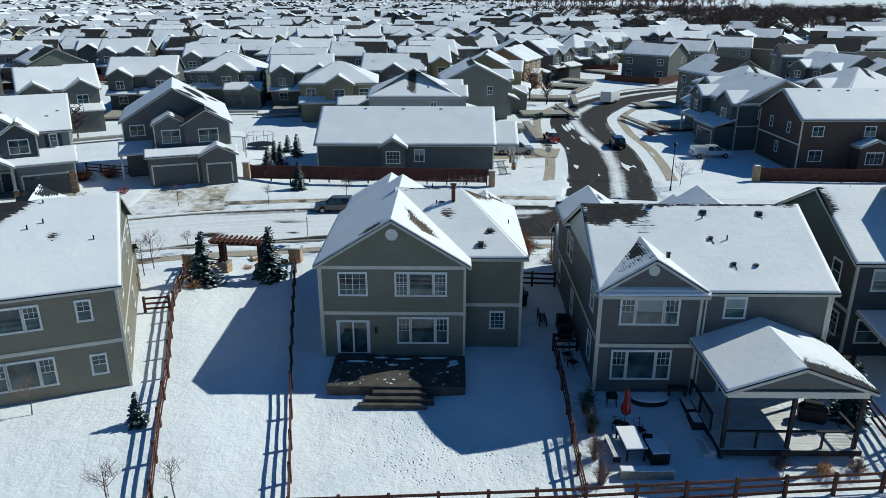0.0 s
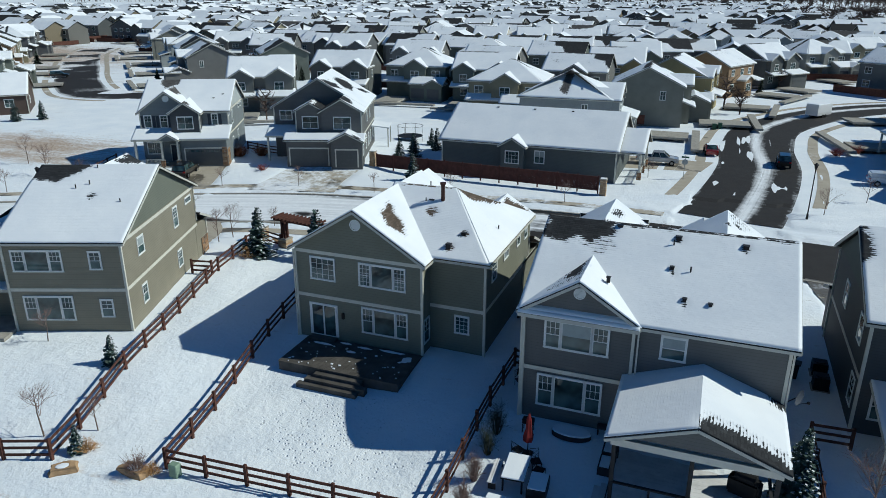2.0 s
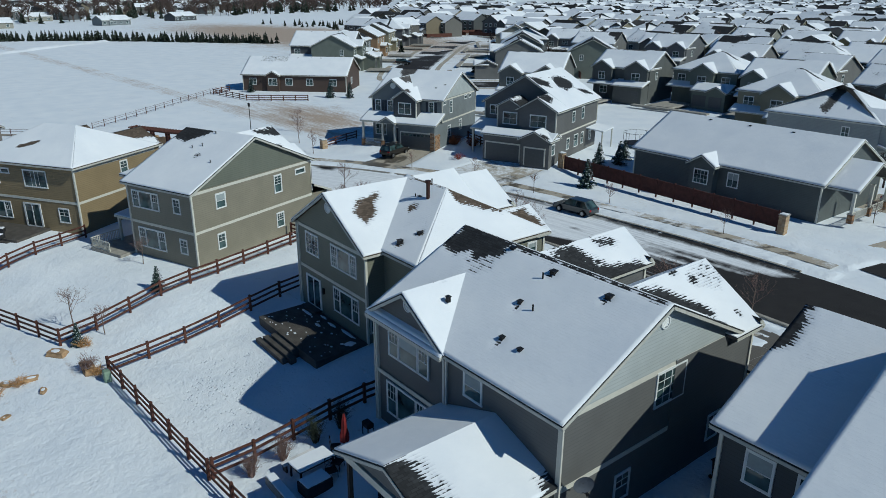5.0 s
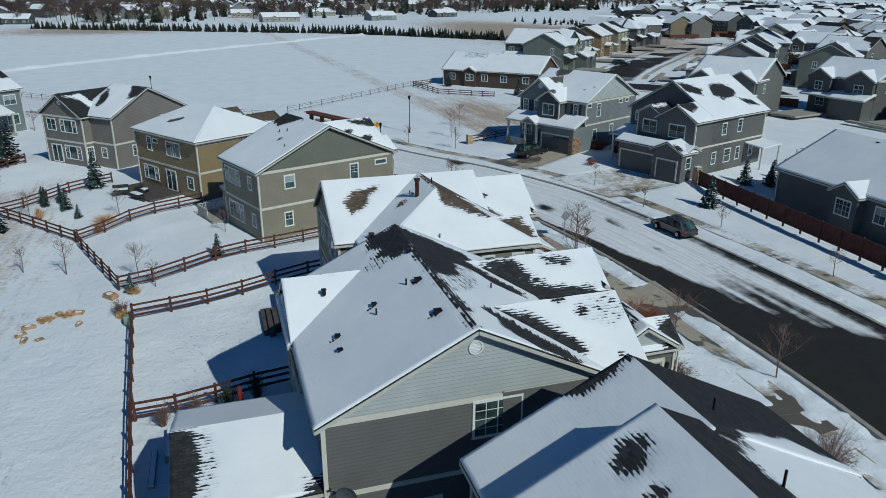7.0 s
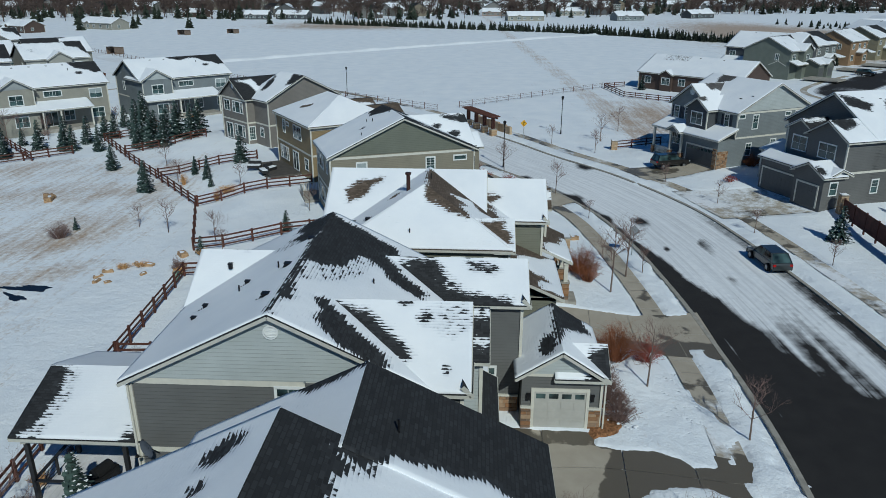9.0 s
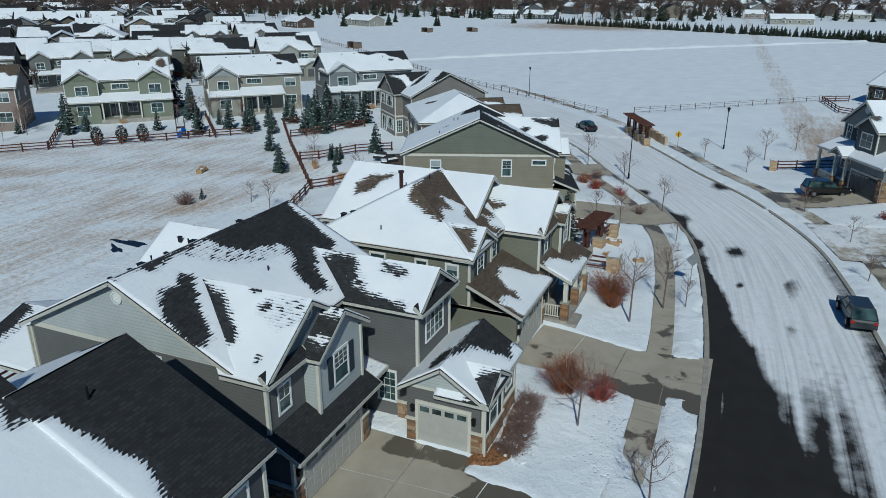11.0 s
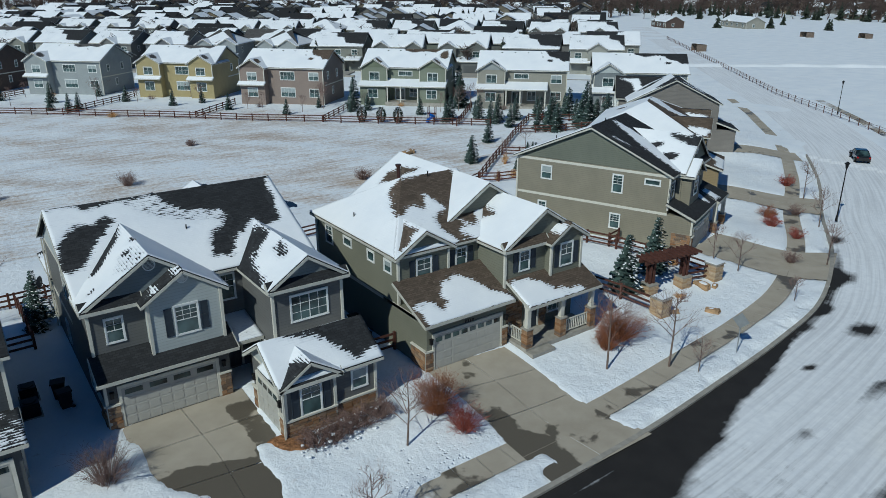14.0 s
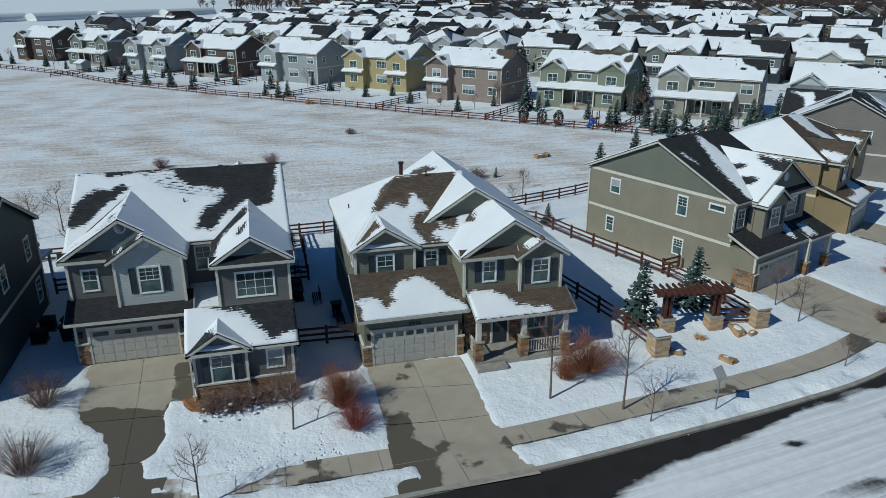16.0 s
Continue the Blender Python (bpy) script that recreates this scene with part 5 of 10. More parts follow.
    for z, hh in ((3.95, 0.22),):
        h.bands(8.25, 13.7, 35.8, 41, z, "-y", hh)
        h.bands(8.3, 20.65, 35.87, 50.2, z, "+x", hh)
        h.bands(8.3, 20.65, 35.87, 52.05, z, "-x", hh)
        h.bands(8.35, 12.35, 44, 52.05, z, "+y", hh)
    h.bands(8.3, 20.65, 35.87, 47.73, 7.2, "+x", 0.26)
    h.bands(8.62, 13.75, 52.1, 55.95, 4.0, "+x", 0.22)
    h.corners([(8.25, 35.8), (13.72, 35.8), (20.65, 35.87)], g, 7.2)
    h.corners([(20.7, 49.25), (18.05, 50.0), (14.36, 50.0), (12.35, 52.05), (8.35, 52.05)], 4.1, 7.2)
    h.corners([(20.62, 50.2), (13.72, 56.1), (11.05, 56.1), (8.62, 55.95)], g, 4.0)
    y = 35.8
    h.triple(10.95, y, 6.13, "-y", 3.2, 1.48, (1, 0), shade=True)
    h.triple(10.75, y, 2.85, "-y", 3.3, 1.72, (1, 0))
    h.window(15.6, 35.87, 6.35, 1.1, 1.15, "-y", 1, 1, blind=True)
    h.vent(10.97, y, 8.55, "-y", 0.3)
    h.vent(20.69, 41.8, 9.65, "+x", 0.3)
    slider(h, 16.2, 35.87, 1.12, "-y")
    h.window(20.65, 42.8, 6.36, 2.0, 1.6, "+x", 4, 4, "slide")
    h.window(20.65, 40.0, 2.4, 0.9, 1.3, "+x", 2, 2)
    h.window(20.65, 46.9, 2.6, 0.9, 1.3, "+x", 2, 2)
    for yy, z in ((38.2, 6.0), (38.2, 2.8), (44.6, 2.8), (45.9, 6.1), (47.2, 6.1), (50.4, 2.8)):
        h.window(8.3, yy, z, 0.85, 1.6, "-x", 2, 3)
    h.window(19.55, 49.25, 5.95, 0.8, 1.25, "+y", 2, 2)
    h.window(16.2, 50.0, 5.95, 1.15, 1.55, "+y", 3, 3, shutters=True)
    h.window(10.3, 52.05, 5.9, 2.1, 1.45, "+y", 4, 3, "slide")
    h.window(13.3, 47.73, 6.2, 0.9, 1.5, "+y", 2, 2)
    front_door(h, 13.35, 47.75, PAD + 0.15, "+y")
    h.window(12.35, 50.3, 2.8, 1.0, 1.7, "+x", 3, 4)
    h.window(12.35, 56.1, 2.95, 1.05, 1.75, "+y", 2, 3, shutters=True)
    h.window(9.55, 55.95, 3.05, 0.85, 1.05, "+y", 1, 1, blind=True)
    h.vent(17.52, 49.27, 9.0, "+y", 0.32)
    h.vent(16.2, 50.0, 8.25, "+y", 0.3)
    h.garage(17.5, 50.22, PAD + 0.02, 4.8, 2.15, "+y", 4)
    h.garage(13.77, 54.05, PAD + 0.02, 2.6, 2.1, "+x", 4)
    h.stones(-20.66, -20.02, PAD - 0.1, 2.35, 0, 50.2, "+y")
    h.stones(-14.98, -14.36, PAD - 0.1, 2.35, 0, 50.2, "+y")
    h.stones(48.6, 50.2, PAD - 0.1, 2.35, 20.64, 0, "+x")
    h.stones(-13.76, -11.0, PAD - 0.2, 2.0, 0, 56.1, "+y")
    h.stones(-11.0, -8.62, PAD - 0.2, 2.0, 0, 55.95, "+y")
    h.stones(55.5, 56.1, PAD - 0.1, 2.2, 13.75, 0, "+x")
    h.stones(52.1, 52.62, PAD - 0.1, 2.2, 13.75, 0, "+x")
    h.stones(50.9, 52.0, PAD - 0.1, 2.0, 12.36, 0, "+x")
    wall_lamp(h, 20.35, 50.24, 3.0)
    wall_lamp(h, 14.7, 50.24, 3.0)
    for yy in (52.45, 55.65):
        bm = bmesh.new()
        box(bm, 13.75, 13.92, yy - 0.08, yy + 0.08, 2.7, 3.0)
        box(bm, 13.75, 13.95, yy - 0.1, yy + 0.1, 3.0, 3.04)
        h.p("wall_lamp", bm, DARKMETAL, "black lantern on the wall")
    bars(h, 17.5, 50.3, 3.62, 0.75)
    for x, yy, z in ((12.0, 41.5, 10.42), (15.1, 41.1, 10.25), (18.4, 41.0, 10.2), (15.0, 39.1, 9.27), (15.8, 37.3, 8.37), (17.0, 37.2, 8.32), (12.1, 37.3, 8.95), (17.64, 46.7, 9.4), (18.2, 47.6, 9.05), (20.2, 48.6, 7.75)):
        h.roof_box(x, yy, z, 0.34 if yy > 40.9 else 0.22)
    for x, yy, z in ((15.9, 39.0, 9.2), (14.9, 40.6, 10.0), (14.3, 44.9, 9.0)):
        h.pipe(x, yy, z, 0.3, 0.04)
    downspout(h, 13.95, 35.72, PAD, 7.2)
    downspout(h, 8.15, 35.72, PAD, 7.2)
    downspout(h, 20.8, 35.8, PAD, 7.2)
    downspout(h, 13.9, 56.25, PAD, 4.0)
    return h


def house_taupe():
    h = House("two-storey taupe house with stone-faced garage corner", -17.98, 35.95, PAD, 21, TAUPE, "black", origin=(0, 0, PAD), seed=21, group="houses on the near side of the street")
    g = PAD - 0.3
    h.mass(-8.0, -0.35, 0.35, 14.45, g, 7.42, "x", 0.45, gable=OLIVE, covers=[1.25, -1.0],
           bares=[("melt", ((-8.6, 7.5), (-4.6, 7.5), (-5.4, 6.6), (-6.6, 5.6), (-8.6, 6.0))), (-3.6, 4.2, 0.2, 0.2, 0), ("keep", ((-5.0, 7.6), (-4.2, 7.8), (-2.2, 11.6), (-1.4, 14.9), (-3.0, 14.9), (-4.6, 11.0))), ("keep", ((-0.5, 9.2), (-0.9, 10.6), (-1.1, 10.4), (-0.8, 9.0))), ("thin", ((-0.6, 9.0), (-0.2, 10.5), (-1.5, 10.6), (-1.6, 9.2)))])
    h.mass(-10.6, -8.0, 2.2, 13.0, g, 7.3, "x", 0.45, ends="hg", covers=[1.1, -1.0, 0.9])
    h.mass(-9.2, -2.1, 8.0, 14.9, 4.1, 7.4, "y", 0.66, valley=(5.6, 0), gable=OLIVE, covers=[1.15, -1.0], bares=[("melt", ((-5.5, 12.6), (-5.5, 15.6), (-4.4, 15.6), (-4.9, 13.6))), (-4.0, 11.4, 0.3, 1.0, 25), (-3.2, 13.2, 0.35, 0.8, 10)])
    h.mass(-5.0, -2.2, 10.0, 15.7, 4.1, 7.2, "y", 0.66, covers=[0.95, -1.0])
    shed(h, -9.5, -5.1, 14.9, 7.7, 15.35, 7.28, 0.0)
    bm = bmesh.new()
    box(bm, -6.3, -0.33, 14.0, 16.6, g, 4.05)
    h.p("wall", bm, TAUPE)
    shed(h, -6.7, 0.05, 14.4, 5.1, 16.95, 4.05, -1.0, [("keep", ((-6.4, 14.9), (-5.6, 14.9), (-4.9, 16.2), (-5.6, 16.6)))])
    shed(h, -10.2, -6.7, 14.4, 5.0, 17.2, 4.0, -1.0, [("keep", ((-8.4, 15.6), (-7.4, 15.2), (-6.9, 16.8), (-8.0, 17.0)))])
    porch_post(h, -6.9, 16.9, PAD, 3.9, 1.0, 0.16)
    porch_post(h, -9.9, 16.9, PAD, 3.9, 1.0, 0.16)
    h.garage(-3.3, 16.62, PAD - 0.15, 4.85, 2.15, "+y", 8)
    h.stones(15.0, 16.6, PAD - 0.3, 2.6, -0.33, 0, "+x", cap=False)
    h.stones(0.33, 0.85, PAD - 0.3, 2.4, 0, 16.62, "+y")
    for z in (3.95, 7.15):
        h.bands(-8.0, -0.35, 0.35, 14.45, z, "+x" if z > 5 else "+x-y", 0.22)
    h.corners([(-0.35, 0.35), (-8.0, 0.35)], g, 7.2)
    h.corners([(-0.35, 14.45)], 4.4, 7.2)
    h.corners([(-0.33, 16.6)], 2.6, 4.0)
    h.window(-0.35, 3.3, 6.15, 0.95, 1.15, "+x", 1, 1, blind=True)
    h.window(-0.35, 10.0, 6.05, 0.85, 1.5, "+x", 2, 3)
    h.window(-0.35, 13.0, 6.6, 1.25, 0.42, "+x", 1, 1, "fixed")
    h.window(-0.35, 3.0, 2.75, 0.75, 1.25, "+x", 2, 2)
    h.window(-0.35, 10.0, 2.7, 0.85, 1.25, "+x", 3, 3)
    h.triple(-5.85, 0.35, 6.05, "-y", 3.2, 1.35, (1, 0))
    h.triple(-5.6, 0.35, 2.75, "-y", 3.2, 1.6, (1, 0))
    h.window(-2.1, 0.35, 6.1, 0.7, 1.15, "-y", 2, 2)
    h.window(-1.8, 0.35, 2.75, 0.75, 1.15, "-y", 2, 2)
    h.window(-3.6, 15.7, 6.0, 1.1, 1.4, "+y", 2, 2, shutters=True)
    h.window(-7.2, 14.9, 6.0, 1.2, 1.4, "+y", 2, 2, shutters=True)
    h.window(-1.2, 14.45, 6.0, 0.8, 1.3, "+y", 2, 2, shutters=True)
    h.vent(-5.65, 14.95, 8.6, "+y", 0.32)
    for x, yy, z in ((-3.6, 4.2, 9.15), (-2.6, 5.9, 9.9), (-4.5, 5.6, 9.8)):
        h.roof_box(x, yy, z, 0.3)
    for x, yy, z in ((-4.1, 5.3, 9.8), (-4.9, 4.9, 9.6), (-1.4, 3.6, 9.0), (-4.2, 7.0, 10.5)):
        h.pipe(x, yy, z, 0.35, 0.04)
    # covered patio at the back corner
    shed(h, -11.6, -8.0, 6.5, 4.3, 1.2, 3.7, 1.0)
    for x, yy in ((-11.4, 1.5), (-8.3, 1.5)):
        porch_post(h, x, yy, PAD, 3.6, 0.0, 0.1)
    bm = bmesh.new()
    box(bm, -12.0, -8.05, -1.2, 6.5, g, PAD + 0.25)
    h.p("patio_deck", bm, CONCRETE_PLAIN)
    railing(h, -12.0, -9.5, -1.1, PAD + 0.2)
    railing(h, -12.0, -12.0, -1.1, PAD + 0.2, 2.0)
    return h


def house_dark():
    h = House("dark grey two-storey house with bare black shingles", 31, 45, PAD, 0, CHARCOAL, "black", origin=(31, 45, PAD), seed=33, group="houses on the near side of the street")
    g = PAD - 0.25
    lap = ("keep", ((31.2, 46.3), (30.2, 46.2), (29.7, 46.6), (29.1, 45.9), (29.4, 46.9), (28.4, 47.4), (28.3, 48.0), (28.0, 49.4), (27.7, 50.2), (28.0, 50.9), (28.4, 52.6), (41.0, 52.6), (41.0, 46.3), (34.0, 46.2)))
    h.mass(24.55, 28.6, 40.35, 51.95, g, 7.42, "x", 0.5, gable=GREEN, covers=[1.25, -1.0], bares=[("melt", ((24.0, 43.6), (24.0, 46.3), (24.5, 46.1), (24.7, 45.0), (24.75, 44.2))), lap])
    h.mass(28.75, 39.5, 37.0, 51.8, g, 7.42, "x", 0.505, gable=GREEN, covers=[1.2, -1.0],
           bares=[("melt", ((29.5, 42.5), (29.1, 42.8), (28.9, 43.1), (29.1, 43.6), (29.4, 43.6), (29.9, 43.3), (30.1, 43.0), (29.8, 42.5))), (30.95, 42.9, 0.22, 0.18, 0), lap])
    h.bands(24.55, 28.6, 40.35, 51.95, 3.95, "-x", 0.22)
    h.corners([(24.55, 40.35), (24.55, 51.95)], g, 7.2)
    h.window(26.1, 40.35, 6.2, 1.0, 1.3, "-y", 1, 1, blind=True)
    h.window(28.0, 40.35, 6.2, 1.0, 1.3, "-y", 1, 1)
    h.window(26.0, 40.35, 2.8, 1.5, 1.5, "-y", 1, 1)
    h.window(24.55, 42.5, 6.0, 0.95, 1.4, "-x", 1, 1)
    h.window(24.55, 41.8, 2.8, 0.95, 1.5, "-x", 2, 2)
    h.window(24.55, 47.6, 5.9, 0.9, 1.4, "-x", 1, 1)
    h.window(26.4, 51.95, 5.95, 1.9, 1.45, "+y", 2, 2, "slide")
    shed(h, 24.3, 30.5, 51.95, 4.7, 54.0, 4.0, 0.35)
    bm = bmesh.new()
    box(bm, 24.6, 30.2, 51.0, 53.7, g, 4.0)
    h.p("wall", bm, CHARCOAL)
    h.garage(27.4, 53.72, PAD, 4.6, 2.15, "+y", 8)
    shed(h, 25.0, 29.5, 40.35, 4.2, 35.6, 3.5, 1.2)
    for x in (25.2, 29.3):
        porch_post(h, x, 35.9, PAD, 3.4, 0.0, 0.09)
    for x, yy, z in ((31.5, 46.3, 10.55), (27.2, 47.5, 9.9)):
        h.pipe(x, yy, z, 0.35, 0.04)
    return h


house_sage()
house_grey()
house_taupe()
house_dark()

# ---- tract houses ----
PALETTE = [(0.125, 0.131, 0.138), (0.163, 0.163, 0.156), (0.106, 0.112, 0.106), (0.213, 0.215, 0.185), (0.235, 0.215, 0.145), (0.15, 0.166, 0.14), (0.30, 0.30, 0.265), (0.135, 0.14, 0.13)]


def tract_siding():
    m, nt, b = material("tract_siding", 0.7)
    r = nt.nodes.new("ShaderNodeValToRGB")
    r.color_ramp.interpolation = "CONSTANT"
    while len(r.color_ramp.elements) < len(PALETTE):
        r.color_ramp.elements.new(0.5)
    for i, c in enumerate(PALETTE):
        r.color_ramp.elements[i].position = i / len(PALETTE)
        r.color_ramp.elements[i].color = (*c, 1)
    nt.links.new(nt.nodes.new("ShaderNodeObjectInfo").outputs["Random"], r.inputs[0])
    sep = nt.nodes.new("ShaderNodeSeparateXYZ")
    nt.links.new(coords(nt), sep.inputs[0])
    lap = arith(nt, "FRACT", arith(nt, "DIVIDE", sep.outputs[2], -0.18))
    col = mixed(nt, 0.35, r.outputs[0], ramp(nt, noise_at(nt, coords(nt), 0.6, 5), 0.3, 0.7, (0.75, 0.75, 0.75), (1.25, 1.25, 1.25)), "MULTIPLY")
    nt.links.new(col, b.inputs["Base Color"])
    bumped(nt, b, lap, 0.6, 0.015)
    return m


TRACT = tract_siding()


def tract(label, x, y, turn, w=13.0, d=13.0, style=0, wall=None, roof="grey", z=0.55, cell=(0.6, 0.42), seed=1, cover=0.92, melt=(), garage_dark=True, group="tract houses", merge=True, hipped=False, axis="x", lite=False):
    """A suburban two-storey house. Its front, on local -y, has a garage and a porch; x, y is the middle of its front wall line."""
    h = House(label, x, y, z, turn, wall or TRACT, roof, cell, None, seed, group, merge)
    h.lite = lite
    e, g, rnd = 6.2, -1.4, random.Random(seed)
    a = w / 2
    if style == 3:
        e = 3.2
    h.mass(-a, a, 2.0, 2.0 + d, g, e, axis, 0.5, 0.4, "hh" if hipped else "gg", cover=cover, bares=melt)
    if style == 0:
        h.mass(-a + 0.2, -a + 4.6, 0.8, 6.5, 3.0, e - 0.05, "y", 0.6, cover=cover)
        h.mass(a - 5.2, a - 0.2, 1.2, 7, 3.0, e - 0.08, "y", 0.6, cover=cover)
        box_wall(h, a - 6.3, a - 0.05, -1.2, 2.1, g, 2.9)
        shed(h, a - 6.7, a + 0.3, 1.9, 3.9, -1.6, 2.95, cover)
        shed(h, -a - 0.2, a - 6.7, 1.9, 3.7, -0.6, 2.9, cover)
        h.garage(a - 3.2, -1.22, -0.1, 4.8, 2.1, "-y", 8, garage_dark)
        for px in (-a + 0.2, a - 7.0):
            porch_post(h, px, -0.35, -0.2, 2.85, 0.0, 0.12)
        front_door(h, -a + 5.4, 1.98, 0.0, "-y")
        if not lite:
            h.vent(-a + 2.4, 0.8, 6.45, "-y", 0.3)
        h.window(-a + 2.4, 0.8, 4.5, 1.3, 1.35, "-y", 2, 2, "slide", shutters=not lite)
        h.window(a - 2.7, 1.2, 4.5, 1.6, 1.35, "-y", 2, 2, "slide")
        h.window(-a + 2.4, 2.0, 1.5, 1.5, 1.35, "-y", 2, 2, "slide")
    elif style == 1:
        h.mass(-2.2, 2.6, 0.6, 6.0, g, e - 0.05, "y", 0.6, cover=cover)
        h.mass(a - 6.6, a + 0.6, -2.6, 2.3, g, 2.95, "x", 0.45, cover=cover)
        h.mass(a - 3.2, a + 0.62, -3.3, 0, g, 2.9, "y", 0.5, cover=cover)
        shed(h, -a - 0.3, a - 6.9, 2.1, 3.9, -0.2, 3.0, cover)
        h.garage(a - 4.9, -2.62, -0.1, 2.9, 2.1, "-y", 4, garage_dark)
        h.garage(a - 1.3, -3.32, -0.1, 2.6, 2.1, "-y", 4, garage_dark)
        h.window(0.2, 0.6, 4.5, 1.7, 1.35, "-y", 2, 2, "slide")
        h.window(-a + 1.9, 2.0, 4.5, 1.5, 1.35, "-y", 2, 2, "slide")
        h.window(a - 2.2, 2.0, 4.5, 1.6, 1.35, "-y", 2, 2, "slide")
        porch_post(h, -a + 0.1, 0.0, -0.2, 2.9, 0.0, 0.12)
    elif style == 2:
        h.mass(-a + 0.15, -a + 4.3, 0.9, 6, 3.0, e - 0.05, "y", 0.62, cover=cover)
        h.mass(a - 4.3, a - 0.15, 0.9, 6, g, e - 0.08, "y", 0.62, cover=cover)
        shed(h, -a - 0.2, a - 4.3, 2.0, 3.7, -1.2, 2.85, cover)
        for px in (-a + 0.2, -a + 4.6, 0.0, a - 4.6):
            porch_post(h, px, -0.75, -0.2, 2.8, 0.0, 0.1)
        for s in (-1, 1):
            h.window(s * (a - 2.2), 0.9, 4.5, 1.6, 1.35, "-y", 2, 2, "slide")
            h.window(s * (a - 2.2), 2.0 if s < 0 else 0.9, 1.5, 1.7, 1.5, "-y", 2, 2, "slide")
        h.window(0, 2.0, 4.9, 1.8, 0.8, "-y", 3, 1, "slide")
        slider(h, -0.6, 2.0, 0.05, "-y")
        h.window(1.7, 2.0, 1.4, 1.3, 1.5, "-y", 2, 2)
    elif style == 4:
        h.mass(-1.6, 2.4, 0.2, 4.0, g, 2.9, "y", 0.4, cover=cover)
        shed(h, 2.6, a - 0.2, 2.0, 3.5, -0.8, 2.8, cover)
        porch_post(h, a - 0.5, -0.5, -0.2, 2.7, 0.0, 0.1)
        h.window(0.4, 0.2, 1.4, 2.2, 1.5, "-y", 4, 2, "slide")
        for px in (-a + 2.2, 0.3, a - 2.2):
            h.window(px, 2.0, 4.6, 1.4, 1.25, "-y", 2, 2, "slide")
        h.window(-a + 2.3, 2.0, 1.4, 1.7, 1.4, "-y", 2, 2, "slide")
    yb = 2.0 + d
    if style == 3 and seed != 5:
        for px in (-a * 0.8, -a * 0.1, a * 0.3, a * 0.75):
            h.window(px, 2.0, 1.6, 1.5, 1.4, "-y", 2, 2, "slide")
        h.mass(-a * 0.4 - 1.4, -a * 0.4 + 1.4, 1.4, 6.0, g, e - 0.1, "y", 0.55, 0.35, cover=cover)
        h.window(-a * 0.4, 1.4, 1.6, 1.9, 1.4, "-y", 3, 2, "slide")
        h.window(a, 2.0 + d * 0.4, 1.6, 1.2, 1.3, "+x")
    if style != 3:
        for px in (-a + 2.2, a - 2.2):
            h.window(px, yb, 4.5, 1.5, 1.3, "+y", 2, 2, "slide")
            h.window(px, yb, 1.5, 1.6, 1.4, "+y", 2, 2, "slide")
        for s, side in ((-a, "-x"), (a, "+x")):
            h.window(s, 2.0 + d * 0.28, 4.6, 0.8, 1.35, side)
            if lite:
                continue
            h.window(s, 2.0 + d * 0.70, 4.6, 0.8, 1.35, side)
            h.window(s, 2.0 + d * 0.5, 1.5, 0.8, 1.35, side)
        if not lite:
            h.bands(-a, a, 2.0, yb, 2.75, "-x+x+y", 0.2)
    if not lite:
        h.corners([(-a, 2.0), (a, 2.0), (-a, yb), (a, yb)], g, e - 0.1)
    if axis == "x" and not lite:
        for k in range(3):
            h.roof_box(-a * 0.5 + a * 0.45 * k, 2 + d / 2 - 0.5, e + 0.16 + 0.5 * (d / 2 - 0.5), 0.35)
    return h.finish()


def box_wall(h, x0, x1, y0, y1, z0, z1):
    bm = bmesh.new()
    box(bm, x0, x1, y0, y1, z0, z1)
    h.p("wall", bm, h.wall)

# across the street and along the row
YELLOW, PINK, BROWN = siding("ochre_siding", (0.36, 0.30, 0.15)), siding("pinkish_taupe_siding", (0.25, 0.20, 0.17)), siding("dark_brown_siding", (0.085, 0.06, 0.048))
PALEGREY, LEAF, CREAM = siding("light_grey_siding", (0.30, 0.32, 0.32)), siding("leaf_grey_siding", (0.20, 0.22, 0.165)), siding("cream_siding", (0.29, 0.28, 0.235))
ORANGE = siding("orange_tan_siding", (0.27, 0.18, 0.10))
SAGE_FAR = siding("far_sage_siding", (0.16, 0.165, 0.145))

SLATE = siding("slate_green_siding", (0.105, 0.117, 0.113))
tract("single-storey slate grey ranch house with a broad snowy roof", -5.8, 88.2, 0, 22.5, 14.0, 3, SLATE, cover=1.25, seed=5, z=1.2, merge=False)


